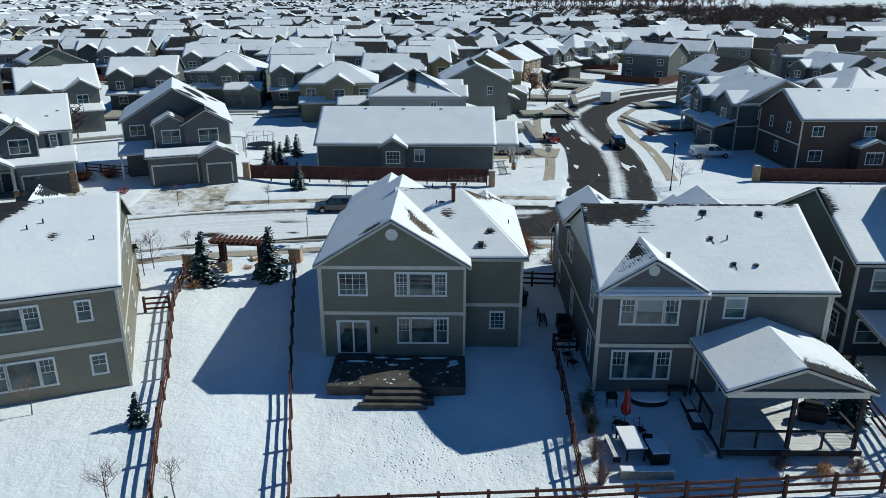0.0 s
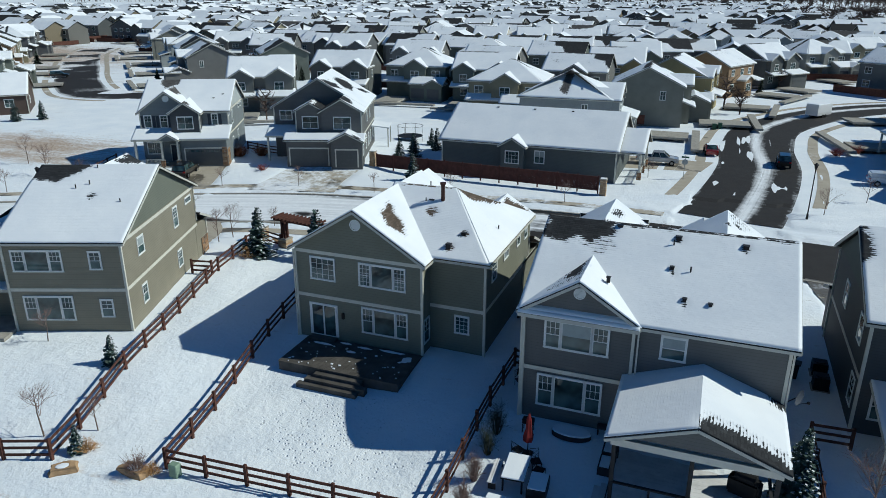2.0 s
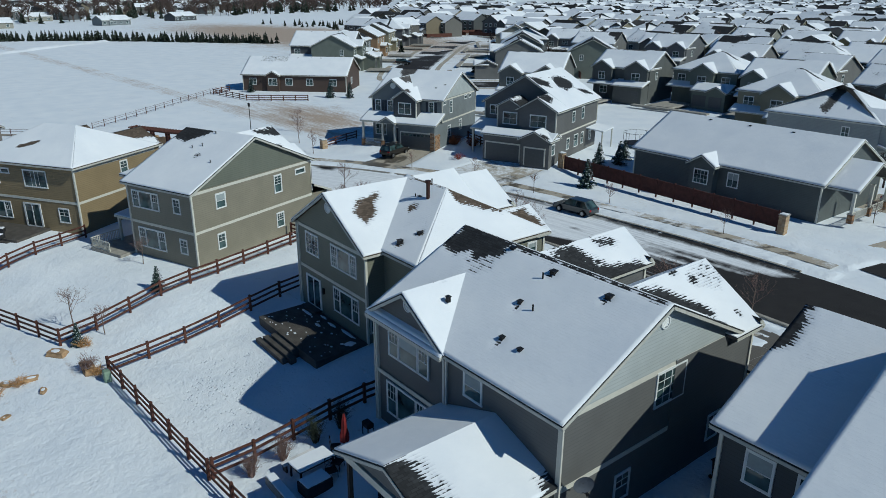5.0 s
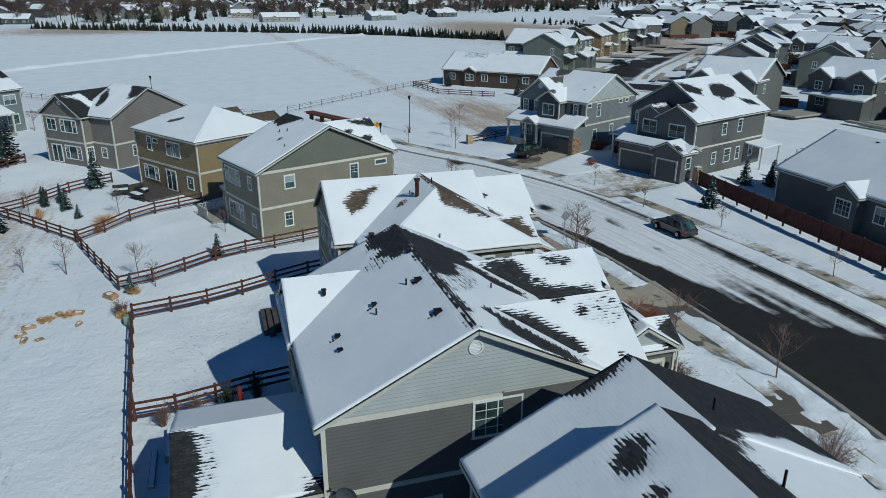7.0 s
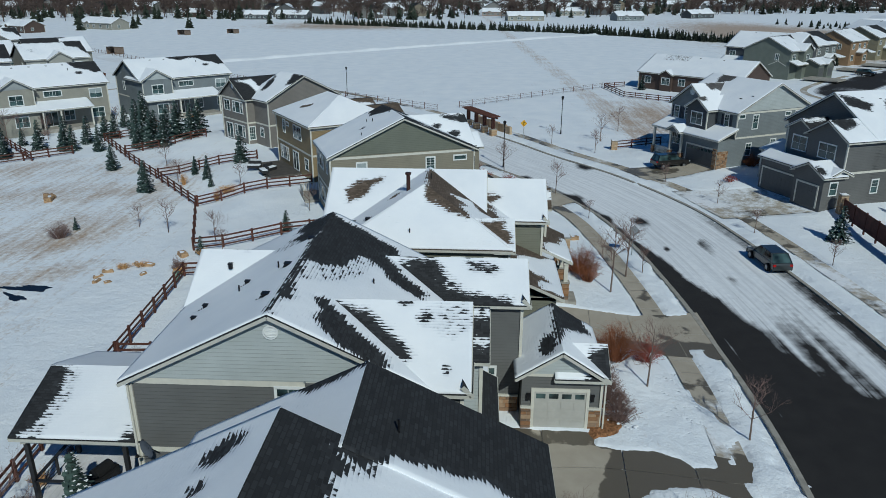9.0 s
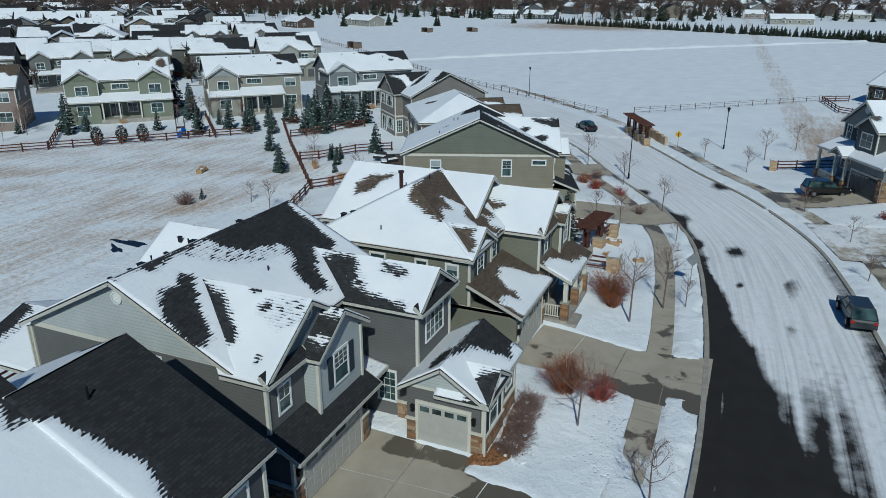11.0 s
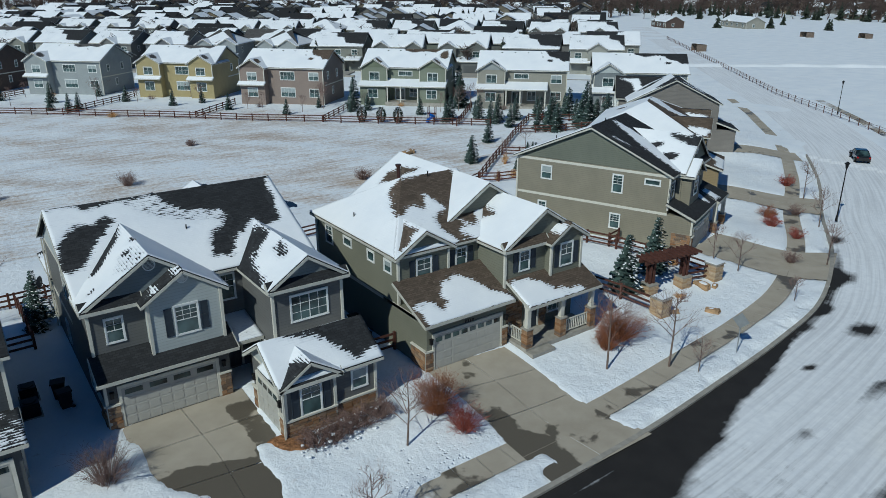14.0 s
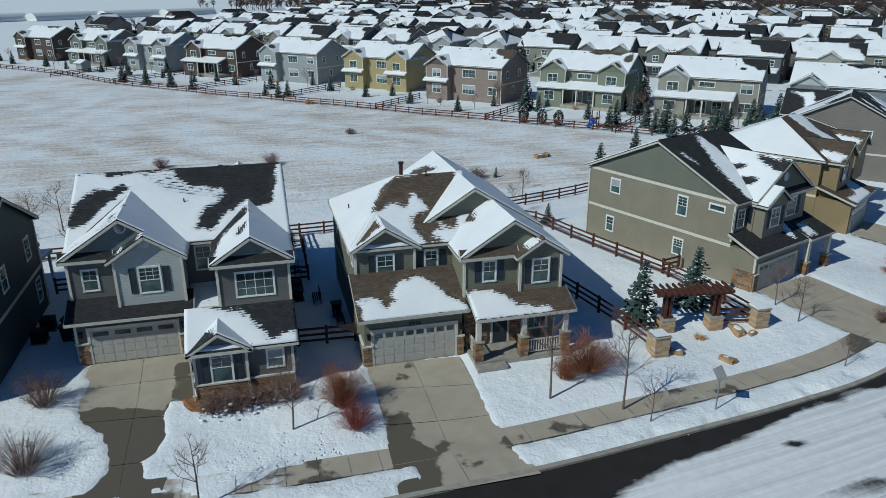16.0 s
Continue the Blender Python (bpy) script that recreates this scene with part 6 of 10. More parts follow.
def house_porch():
    h = House("grey-green two-storey house with a full-width snowy porch roof", -43.84, 81.28, 1.15, 27, STEEL, "grey", (0.45, 0.3), None, 6, "houses across the street")
    g, e = -0.9, 6.62
    h.mass(-10.9, 0.0, 0.0, 12.4, g, e, "x", 0.5, 0.4, gable=PALE, covers=[1.2, 1.2], bares=[("melt", ((-9.2, 6.6), (-6.9, 6.6), (-7.2, 5.2), (-8.4, 4.4), (-9.4, 5.2)))])
    h.mass(-10.95, -4.1, -0.6, 6.0, g, e - 0.03, "y", 0.72, 0.4, covers=[1.15, 1.2], bares=[("melt", ((-7.5, 1.2), (-6.6, 1.6), (-6.2, 4.2), (-7.5, 4.6)))])
    h.mass(-6.9, -3.3, -1.7, 3.0, 3.2, e - 0.05, "y", 0.68, 0.3, wall=CHARCOAL, cover=1.2, bares=[(-5.0, -1.4, 0.5, 0.6, 0)])
    box_wall(h, -5.7, 0.0, -2.6, 0.05, g, 3.3)
    shed(h, -11.7, 0.45, -0.0, 4.7, -3.1, 3.45, 1.2)
    h.mass(-8.2, -6.0, -3.4, -1.0, 3.35, 3.45, "y", 0.6, 0.25, cover=1.1)
    h.bands(-10.9, 0.0, 0.0, 12.4, 3.35, "+x", 0.22)
    h.bands(-10.9, 0.0, 0.0, 12.4, e - 0.25, "+x", 0.22)
    h.corners([(0.0, 0.0), (0.0, 12.4), (-10.95, -0.6), (-3.3, -1.7)], 3.6, e - 0.1)
    h.vent(-7.5, -0.6, 8.25, "-y", 0.42)
    for u in (-10.0, -8.0):
        h.window(u, -0.6, 5.35, 0.85, 1.5, "-y", 2, 2, shutters=True)
    h.window(-5.1, -1.7, 5.3, 1.9, 1.5, "-y", 2, 2, "slide")
    h.window(-1.7, 0.0, 5.4, 0.7, 1.5, "-y", 2, 2, shutters=True)
    h.window(-9.6, -0.6, 1.9, 1.7, 1.5, "-y", 3, 2, "slide")
    front_door(h, -7.0, -0.62, 0.2, "-y")
    h.garage(-2.8, -2.62, -0.05, 4.9, 2.15, "-y", 8, True)
    h.stones(-0.65, 0.0, -0.2, 2.3, 0.0, -2.62, "-y", cap=False)
    h.stones(-2.6, -0.9, -0.2, 2.0, 0.0, 0.0, "+x", cap=False)
    for v, z, w, hh in ((3.0, 5.3, 0.85, 1.7), (0.7, 6.1, 0.9, 0.45), (8.4, 6.0, 0.9, 0.45), (10.1, 6.0, 0.8, 0.45), (2.4, 1.9, 0.85, 1.5), (6.5, 2.2, 0.85, 1.4)):
        h.window(0.0, v, z, w, hh, "+x", 1 if hh < 0.6 else 2, 1 if hh < 0.6 else 2, "fixed" if hh < 0.6 else "double")
    for u in (-11.3, -8.1, -6.1):
        porch_post(h, u, -2.85, -0.2, 3.35, 0.9, 0.13)
    bm = bmesh.new()
    box(bm, -11.5, -5.75, -3.0, -0.6, g, -0.05)
    h.p("porch_floor", bm, CONCRETE_PLAIN, "concrete porch slab")
    railing(h, -11.2, -8.3, -2.85, -0.05)
    for u, v in ((-1.8, 6.7), (-3.4, 6.8), (-2.0, 2.2), (-0.9, 3.0)):
        h.roof_box(u, v, e + 0.16 + 0.5 * (6.2 - abs(v - 6.2)), 0.3)
    return h


def house_twin():
    h = House("grey two-storey house with two dark garage doors", -26.9, 86.44, 1.1, 20, GREY, "black", (0.45, 0.3), None, 7, "houses across the street")
    g, e = -0.9, 6.75
    h.mass(-12.2, 0.0, 3.6, 15.0, g, e, "y", 0.6, 0.4, covers=[1.2, 1.2],
           bares=[("melt", ((-4.4, 8.4), (-3.0, 7.6), (-2.4, 9.4), (-2.6, 11.6), (-3.4, 12.6), (-4.6, 11.8), (-4.9, 10.0))), ("melt", ((-2.2, 11.6), (-1.0, 12.4), (-0.6, 14.4), (-1.6, 13.8))), ("melt", ((-5.8, 3.4), (-4.2, 3.6), (-3.4, 5.6), (-4.2, 6.6), (-5.2, 5.2))), (-4.6, 9.2, 0.2, 0.3, 0), (-2.4, 8.6, 0.2, 0.3, 0)])
    h.mass(-5.2, 0.0, 0.0, 7.5, g, e - 0.03, "y", 0.58, 0.4, covers=[1.2, -1.0], bares=[("melt", ((-2.6, -0.5), (-1.2, 0.6), (-1.8, 2.6), (-2.6, 2.6)))])
    h.mass(-8.6, -4.9, 0.4, 6.0, 2.8, e - 0.06, "y", 0.55, 0.3, covers=[-1.0, 1.1], bares=[("keep", ((-6.7, 0.0), (-6.2, 0.0), (-6.2, 3.0), (-6.7, 3.0)))])
    h.mass(-9.6, 0.25, -1.7, 0.5, g, 3.35, "x", 0.45, 0.35, covers=[1.2, 1.2])
    h.mass(-3.7, 0.28, -2.5, -0.2, g, 3.3, "y", 0.5, 0.35, covers=[1.2, 1.2], bares=[(-0.4, -2.4, 0.5, 0.5, 0)])
    shed(h, -12.9, -8.9, 3.6, 4.3, 0.6, 3.35, 1.2)
    h.bands(-12.2, 0.0, 0.0, 15.0, 3.3, "+x", 0.22)
    h.corners([(0.0, 0.0), (0.0, 15.0), (-8.6, 0.4), (-4.9, 0.4), (-12.2, 3.6)], 3.4, e - 0.1)
    h.window(-6.75, 0.4, 5.2, 2.0, 1.5, "-y", 2, 2, "slide")
    h.window(-2.5, 0.0, 5.2, 2.2, 1.5, "-y", 2, 2, "slide")
    h.window(-10.6, 3.6, 5.6, 1.6, 1.2, "-y", 2, 2, "slide")
    h.garage(-6.7, -1.72, -0.05, 4.9, 2.2, "-y", 0, True)
    h.garage(-1.7, -2.52, -0.05, 2.7, 2.2, "-y", 0, True)
    h.window(0.28, -1.2, 2.0, 0.9, 1.3, "+x", 1, 1)
    for v, z, w, hh in ((6.0, 5.2, 0.85, 1.35), (9.4, 5.3, 0.85, 1.5), (4.4, 1.8, 0.85, 1.4), (7.3, 1.8, 1.3, 1.6), (9.6, 1.8, 0.8, 1.5), (12.6, 1.9, 0.8, 1.6)):
        h.window(0.0, v, z, w, hh, "+x", 1, 2)
    porch_post(h, -12.6, 0.9, -0.2, 3.25, 0.0, 0.12)
    for k in range(4):
        h.roof_box(-5.2 + 0.25 * k, 6.0 + 2.2 * k, e + 0.1 + 0.6 * (6.1 - abs(-5.2 + 0.25 * k + 6.1)), 0.32)
    bm = bmesh.new()
    solid(bm, [(0.0, 11.0, 3.0), (2.6, 11.0, 2.7), (2.6, 15.5, 2.7), (0.0, 15.5, 3.0)], 0.15)
    h.p("patio_roof", bm, SNOW, "snowy roof of a small side patio")
    for v in (11.2, 15.3):
        porch_post(h, 2.4, v, g, 2.6, 0.0, 0.08)
    return h


house_porch()
house_twin()


def house_tan():
    h = House("tan two-storey house with a hipped snowy roof", -32.8, 30.9, PAD, 33, TAN, "brown", origin=(0, 0, PAD), seed=71, group="houses on the near side of the street")
    g = PAD - 0.4
    h.mass(-12.6, -0.35, 0.35, 11.0, g, 7.42, "x", 0.45, ends="hh", hip=0.8, covers=[1.15, -1.0, 1.0, 1.05], bares=[(-7.5, 2.6, 0.9, 0.3, 30), ("keep", ((-9.5, 5.6), (-6.5, 5.6), (-5.5, 8.0), (-6.4, 10.5), (-8.0, 11.6), (-7.6, 8.5)))])
    h.mass(-5.4, -1.0, 6.0, 12.4, 4.0, 7.3, "y", 0.6, covers=[-1.0, 0.9], bares=[("keep", ((-2.0, 10.5), (-1.2, 10.0), (-0.6, 12.4), (-1.6, 12.7)))])
    h.mass(-11.8, -8.0, 6.0, 12.0, 4.0, 7.3, "y", 0.6, covers=[-1.0, 0.8], bares=[("keep", ((-9.6, 8.0), (-8.6, 8.4), (-7.8, 11.5), (-9.0, 12.2)))])
    box_wall(h, -6.6, -0.4, 10.5, 14.0, g, 4.0)
    shed(h, -7.0, 0.0, 11.0, 5.1, 14.4, 4.0, -1.0, [("keep", ((-6.6, 11.4), (-5.0, 11.4), (-3.0, 13.6), (-0.6, 13.4), (-0.4, 14.6), (-5.0, 14.6)))])
    h.garage(-3.5, 14.02, PAD - 0.1, 4.85, 2.15, "+y", 8)
    h.bands(-12.6, -0.35, 0.35, 11.0, 3.95, "-y+x", 0.22)
    h.bands(-12.6, -0.35, 0.35, 11.0, 6.9, "+x", 0.22)
    h.corners([(-0.35, 0.35), (-12.6, 0.35)], g, 7.2)
    h.window(-9.7, 0.35, 6.05, 0.8, 1.5, "-y", 2, 3)
    h.window(-8.4, 0.35, 6.5, 0.9, 0.4, "-y", 1, 1, "fixed")
    h.window(-4.9, 0.35, 6.0, 2.6, 1.5, "-y", 3, 1, "slide")
    h.triple(-10.0, 0.35, 2.7, "-y", 3.0, 1.5, (1, 0))
    slider(h, -5.9, 0.35, 1.4, "-y")
    h.window(-2.2, 0.35, 2.75, 1.1, 1.25, "-y", 2, 2)
    h.window(-0.35, 6.5, 6.1, 0.9, 1.2, "+x", 2, 2)
    h.window(-2.9, 12.4, 6.0, 1.2, 1.4, "+y", 2, 2, shutters=True)
    # deck with outdoor furniture, a step down to the lawn
    bm = bmesh.new()
    box(bm, -11.8, -4.2, -3.4, 0.35, g + 0.05, PAD + 0.3)
    for k in range(3):
        box(bm, -7.0, -5.0, -3.4 - 0.3 * (k + 1), -3.4 - 0.3 * k, g, PAD + 0.3 - 0.18 * (k + 1))
    h.p("deck", bm, DECK, "dark wooden deck with steps")
    h.finish()


def house_gable():
    h = House("taupe-grey two-storey house with a tall back gable", -50.3, 20.6, PAD, 45, PALE_TAUPE, "black", origin=(0, 0, PAD), seed=81, group="houses on the near side of the street")
    g = PAD - 0.5
    h.mass(-11.6, -4.2, -0.2, 12.0, g, 7.42, "y", 0.62, ends="gh", covers=[-1.0, 1.1], bares=[("keep", ((-7.4, 0.0), (-6.6, 1.6), (-4.6, 2.2), (-3.6, 4.6), (-4.0, 5.2), (-6.2, 3.0), (-7.6, 2.6))), ("melt", ((-8.2, 2.0), (-10.0, 3.6), (-11.2, 8.0), (-8.2, 9.0))), ("keep", ((-7.6, 7.5), (-6.0, 8.0), (-5.0, 10.5), (-6.4, 10.0)))])
    h.mass(-6.0, -0.35, 1.0, 12.5, g, 7.42, "x", 0.5, covers=[1.0, -1.0], bares=[("melt", ((-2.6, 6.8), (0.0, 6.8), (0.0, 4.6), (-1.0, 4.4))), (-5.0, 4.0, 0.6, 1.6, 30), ("keep", ((-2.6, 7.6), (-1.2, 8.0), (-0.6, 10.4), (-1.8, 9.4))), ("keep", ((-4.6, 9.6), (-2.8, 10.2), (-2.6, 11.0), (-4.8, 10.6)))])
    box_wall(h, -6.6, -0.4, 12.0, 15.0, g, 4.0)
    shed(h, -7.0, 0.0, 12.3, 5.1, 15.4, 4.0, -1.0, [("keep", ((-6.8, 12.6), (-5.2, 12.8), (-4.8, 15.6), (-6.9, 15.6)))])
    h.garage(-3.5, 15.02, PAD - 0.1, 4.85, 2.15, "+y", 8)
    h.bands(-11.6, -4.2, -0.2, 12.0, 3.95, "-y+x", 0.22)
    h.bands(-11.6, -4.2, -0.2, 12.0, 7.0, "-y", 0.22)
    h.bands(-4.1, -0.35, 1.0, 12.0, 3.95, "-y+x", 0.22)
    h.corners([(-4.2, -0.2), (-11.6, -0.2), (-0.35, 1.0)], g, 7.2)
    h.window(-10.0, -0.2, 6.0, 1.6, 1.4, "-y", 2, 2, "slide")
    h.triple(-6.8, -0.2, 6.0, "-y", 3.0, 1.5, (1, 0))
    slider(h, -9.7, -0.2, 1.3, "-y")
    h.triple(-6.6, -0.2, 2.7, "-y", 3.0, 1.6, (1, 0))
    h.window(-4.2, 0.4, 2.6, 0.9, 1.8, "+x", 3, 4)
    h.window(-2.4, 1.0, 2.9, 0.9, 1.2, "-y", 3, 3)
    h.window(-0.35, 9.0, 6.2, 1.0, 0.8, "+x", 2, 2)
    h.window(-0.35, 4.0, 2.9, 0.9, 1.3, "+x", 2, 2)
    h.window(-9.6, 12.0, 6.0, 1.2, 1.4, "+y", 2, 2)
    h.vent(-7.9, -0.2, 8.8, "-y", 0.3)
    h.finish()


PALE_TAUPE = siding("pale_taupe_siding", (0.20, 0.185, 0.165))
house_tan()
house_gable()
tract("brown two-storey house with a snow-covered porch", 54.2, 91.0, 2, 17.5, 12, 4, BROWN, cover=1.2, seed=12, z=1.1, merge=False)
tract("dark grey house with a deep snowy porch", 39.5, 113.0, -84, 14, 13, 0, SLATE, cover=1.2, seed=13, z=1.1, merge=False)
tract("long brown single-storey house beside the field", -113.0, 93.0, 45, 24, 13, 3, BROWN, roof="brown", cover=1.2, seed=14, z=0.9, melt=[("thin", ((-9.0, 8.6), (-3.0, 8.6), (-3.0, 6.6), (-9.0, 6.8)))], merge=False)
tract("grey two-storey house with layered snowy roofs", -150, 121, 45, 18, 14, 1, CHARCOAL, cover=1.1, seed=15, z=0.9, merge=False)


def ranch_front():
    """The bay gable, windows and porch of the ranch house."""
    h = House("small porch with posts at the ranch house's end", 7.2, 95.2, 1.2, 0, SLATE, "grey", (0.5, 0.35), None, 51)
    h.root.name = "porch"
    h.root["category"] = "porch"
    h.mass(-1.8, 1.2, -4.2, 4.0, -0.3, 3.05, "x", 0.5, cover=1.1, wall=PALE, walls=False)
    for y in (-4.0, 0.0, 3.8):
        porch_post(h, 1.0, y, -0.3, 3.0, 0.9, 0.14)
    for y in (-3.8, 0.2):
        railing(h, 1.0, 1.0, y, -0.2, y + 3.4)
    h = House("bay with a gabled snowy roof on the ranch house", -7.3, 90.2, 1.2, 0, SLATE, "grey", (0.5, 0.35), None, 52)
    h.root.name = "bay"
    h.root["category"] = "bay window"
    h.mass(-1.5, 1.5, -1.0, 2.0, -0.3, 3.1, "y", 0.6, cover=1.1)
    h.window(0, -1.0, 1.65, 1.7, 1.5, "-y", 4, 3, "slide")
    h.window(3.3, 0.0, 1.7, 1.2, 1.5, "-y", 1, 1, "slide", blind=True)


ranch_front()

# the row beyond the meadow, backs to the fence
def row_house(label, x, y, turn, kind, wall, gable, roof, seed, bares):
    """A two-storey house seen from its back garden, on local -y; x, y is the middle of its back wall line."""
    h = House(label, x, y, 0.9, turn, wall, roof, (0.4, 0.3), None, seed, "houses beyond the meadow", False)
    a, g, e = 8.2, -1.4, 6.2
    h.mass(-a, a, 2.0, 13.0, g, e, "x", 0.5, 0.4, covers=[1.15, 0.7], bares=bares)
    sides = {"wing": (-1,), "twin": (-1, 1), "porch": (-1,), "bays": (-1, 1)}[kind]
    for s in sides:
        x0, x1 = (-a - 0.08, -a + 5.0) if s < 0 else (a - 5.0, a + 0.08)
        front = 0.4 if kind in ("wing", "bays") else 0.9
        h.mass(x0, x1, front, 7.5, g, e - 0.05, "y", 0.6, 0.4, gable=gable, covers=[1.1, 1.15], bares=[((x0 + x1) / 2 + 0.8, front + 1.0, 0.6, 1.1, 15)])
        c = (x0 + x1) / 2
        h.window(c, front, 4.55, 1.9, 1.45, "-y", 2, 2, "slide", blind=seed % 2 == 0)
        if kind in ("wing", "bays"):
            shed(h, x0 - 0.3, x1 + 0.3, front, 3.55, front - 0.9, 3.05, 1.2)
            h.window(c, front, 1.5, 2.0, 1.65, "-y", 2, 2, "slide", blind=seed % 2 == 0)
        else:
            box_wall(h, x0, x1, -0.5, front + 0.05, g, 2.95)
            h.window(c, -0.5, 1.45, 1.9, 1.6, "-y", 2, 2, "slide")
        h.corners([(x0, front), (x1, front)], 3.1, e - 0.1)
    if kind in ("twin", "porch"):
        x1 = a + 0.35 if kind == "twin" else a - 3.4
        shed(h, -a - 0.4, x1, 2.0, 3.95, -1.1, 2.95, 1.2)
        for px in (-a + 5.4, -0.2, x1 - (5.4 if kind == "twin" else 0.4)):
            porch_post(h, px, -0.85, -0.3, 2.9, 0.0, 0.11)
        bm = bmesh.new()
        box(bm, -a + 5.0, x1 - 0.3, -1.0, 2.0, g, -0.1)
        h.p("patio_slab", bm, CONCRETE_PLAIN)
        slider(h, -0.9, 2.0, 0.0, "-y")
        h.window(1.8, 2.0, 1.4, 1.5, 1.6, "-y", 2, 2, "slide")
        h.window(0.2 if kind == "twin" else -0.2, 2.0, 5.0, 2.6, 0.85, "-y", 3, 1, "slide")
    else:
        h.window(0.9, 2.0, 4.6, 2.9, 1.5, "-y", 4, 2, "slide")
        h.window(0.9, 2.0, 1.45, 2.9, 1.7, "-y", 4, 2, "slide", blind=True)
    if kind in ("wing", "porch"):
        h.window(a - 1.9, 2.0, 4.55, 1.9, 1.45, "-y", 2, 2, "slide", blind=True)
        h.window(a - 1.9, 2.0, 1.45, 1.9, 1.5, "-y", 2, 2, "slide")
    for s, side in ((-a, "-x"), (a, "+x")):
        for v, z in ((4.6, 4.6), (9.5, 4.6), (7.0, 1.5)):
            h.window(s, v, z, 0.8, 1.35, side)
    h.bands(-a, a, 2.0, 13.0, 2.75, "-x+x", 0.2)
    h.corners([(-a, 2.0), (a, 2.0), (-a, 13.0), (a, 13.0)], g, e - 0.1)
    for k in range(4):
        h.roof_box(-4.2 + 2.5 * k, 6.9, e + 0.16 + 0.5 * 4.9, 0.34)
    h.pipe(3.6, 5.4, e + 0.16 + 1.7, 0.4, 0.06)
    return h.finish()


DUSK, MOSS = siding("dark_taupe_gable", (0.11, 0.088, 0.075)), siding("moss_gable", (0.15, 0.17, 0.115))
right_melt = [("melt", ((4.2, 7.6), (8.8, 7.6), (8.8, 4.6), (7.4, 4.4), (6.6, 5.4), (5.2, 5.8), (4.6, 6.6))), (5.0, 4.6, 0.5, 0.3, 0)]
ridge_strip = [("melt", ((-1.0, 7.6), (6.5, 7.6), (5.4, 6.6), (3.2, 6.9), (1.0, 6.4), (-0.6, 7.0)))]
SOUTH = (
        ("pinkish taupe house with a gabled wing behind the rail fence", -30.6, -46.8, 132, "wing", PINK, DUSK, "brown", 62, right_melt),
        ("leaf-grey house with two gables and a full-width snowy porch", -49.9, -33.2, 135, "twin", LEAF, MOSS, "brown", 63, ridge_strip + [(7.4, 5.8, 0.8, 1.2, 0)]),
        ("cream house with a long snowy porch roof behind young spruces", -65.4, -16.4, 136, "porch", CREAM, PALEGREY, "black", 65, right_melt),
        ("blue-grey house with thawed black shingles by the field", -79.6, -0.4, 136, "porch", STEEL, PALE, "black", 67, right_melt + ridge_strip),
        ("ochre yellow house with two gabled bays behind the rail fence", -17.0, -68.2, 135, "bays", YELLOW, YELLOW, "grey", 69, ridge_strip),
        ("light grey house with a gabled wing behind the rail fence", 1.2, -86.0, 134, "wing", PALEGREY, PALEGREY, "grey", 70, ridge_strip),
        ("dark brown house with a snowy porch behind the rail fence", 19.5, -104.0, 135, "porch", BROWN, BROWN, "black", 71, ridge_strip),
        ("light grey house with two gabled bays at the meadow's end", 36.5, -122.0, 134, "bays", PALEGREY, SAGE_FAR, "grey", 72, ridge_strip),
        ("sage grey house with a full-width porch at the meadow's end", 54.5, -142.0, 135, "twin", SAGE_FAR, MOSS, "black", 73, ridge_strip),
        ("dark brown house with a gabled wing at the meadow's end", 74.0, -162.0, 135, "wing", BROWN, DUSK, "grey", 75, ridge_strip))
for home in SOUTH:
    row_house(*home)

# templates for the wider suburb, each built once and then repeated
SLOTS = []


def ridge_melt(k, d, wide):
    """Bare shingles along part of a ridge, and on half of the back slope where the roof has thawed."""
    r, rnd = 2 + d / 2, random.Random(k * 7 + 1)
    a, b, c = rnd.uniform(-8, -3), rnd.uniform(-2, 3), rnd.uniform(0.3, 0.9)
    out = [("melt", ((a, r - 0.2), (b, r - 0.3), (b + 0.8, r + c), (a + 1, r + c * 1.3)))]
    if wide:
        for f in (1, -1) if k == 3 else (1,) if k == 2 else (-1,):
            out.append(("melt", ((b, r), (8, r), (8, r + f * d * 0.45), (b + 3.5, r + f * d * 0.4), (b + 2.5, r + f * d * 0.2), (b + 0.4, r + f * d * 0.16))))
    return out


def suburb(slots):
    kinds, thawed = [], (2, 3, 5)
    for k in range(9):
        st = (0, 1, 2, 4, 0, 1, 2, 4, 0)[k]
        wall = {4: PALEGREY, 6: YELLOW, 7: ORANGE}.get(k)
        x, y, turn, z = slots[k]
        ob = tract("two-storey suburban house with a snow-covered roof", x, y, turn, (12.5, 13.5, 13, 14, 11.5, 13, 12, 13, 12)[k], (12, 13, 11, 12, 14, 12, 13, 11, 13)[k], st, wall,
                   ("grey", "black", "grey", "black", "grey", "black", "black", "grey", "black")[k], z, (0.9, 0.65), 100 + k, (1.05, 0.95, 0.9, 0.85, 1.05, 0.85, 1.05, 0.85, 1.05)[k],
                   melt=ridge_melt(k, (12, 13, 11, 12, 14, 12, 13, 11, 13)[k], k in thawed), hipped=k in (1, 4), group="suburban houses", lite=True)
        kinds.append(ob)
    rnd = random.Random(8)
    plainer = [k for i, k in enumerate(kinds) if i not in (6, 7)]
    for i, (x, y, turn, z) in enumerate(slots[9:]):
        ob = kinds[rnd.choice(thawed)] if rnd.random() < (0.8 if y < 0 else 0.2) else rnd.choice(kinds if rnd.random() < 0.35 else plainer)
        copy_thing(ob, pose(x, y, z, 0, 0, turn))


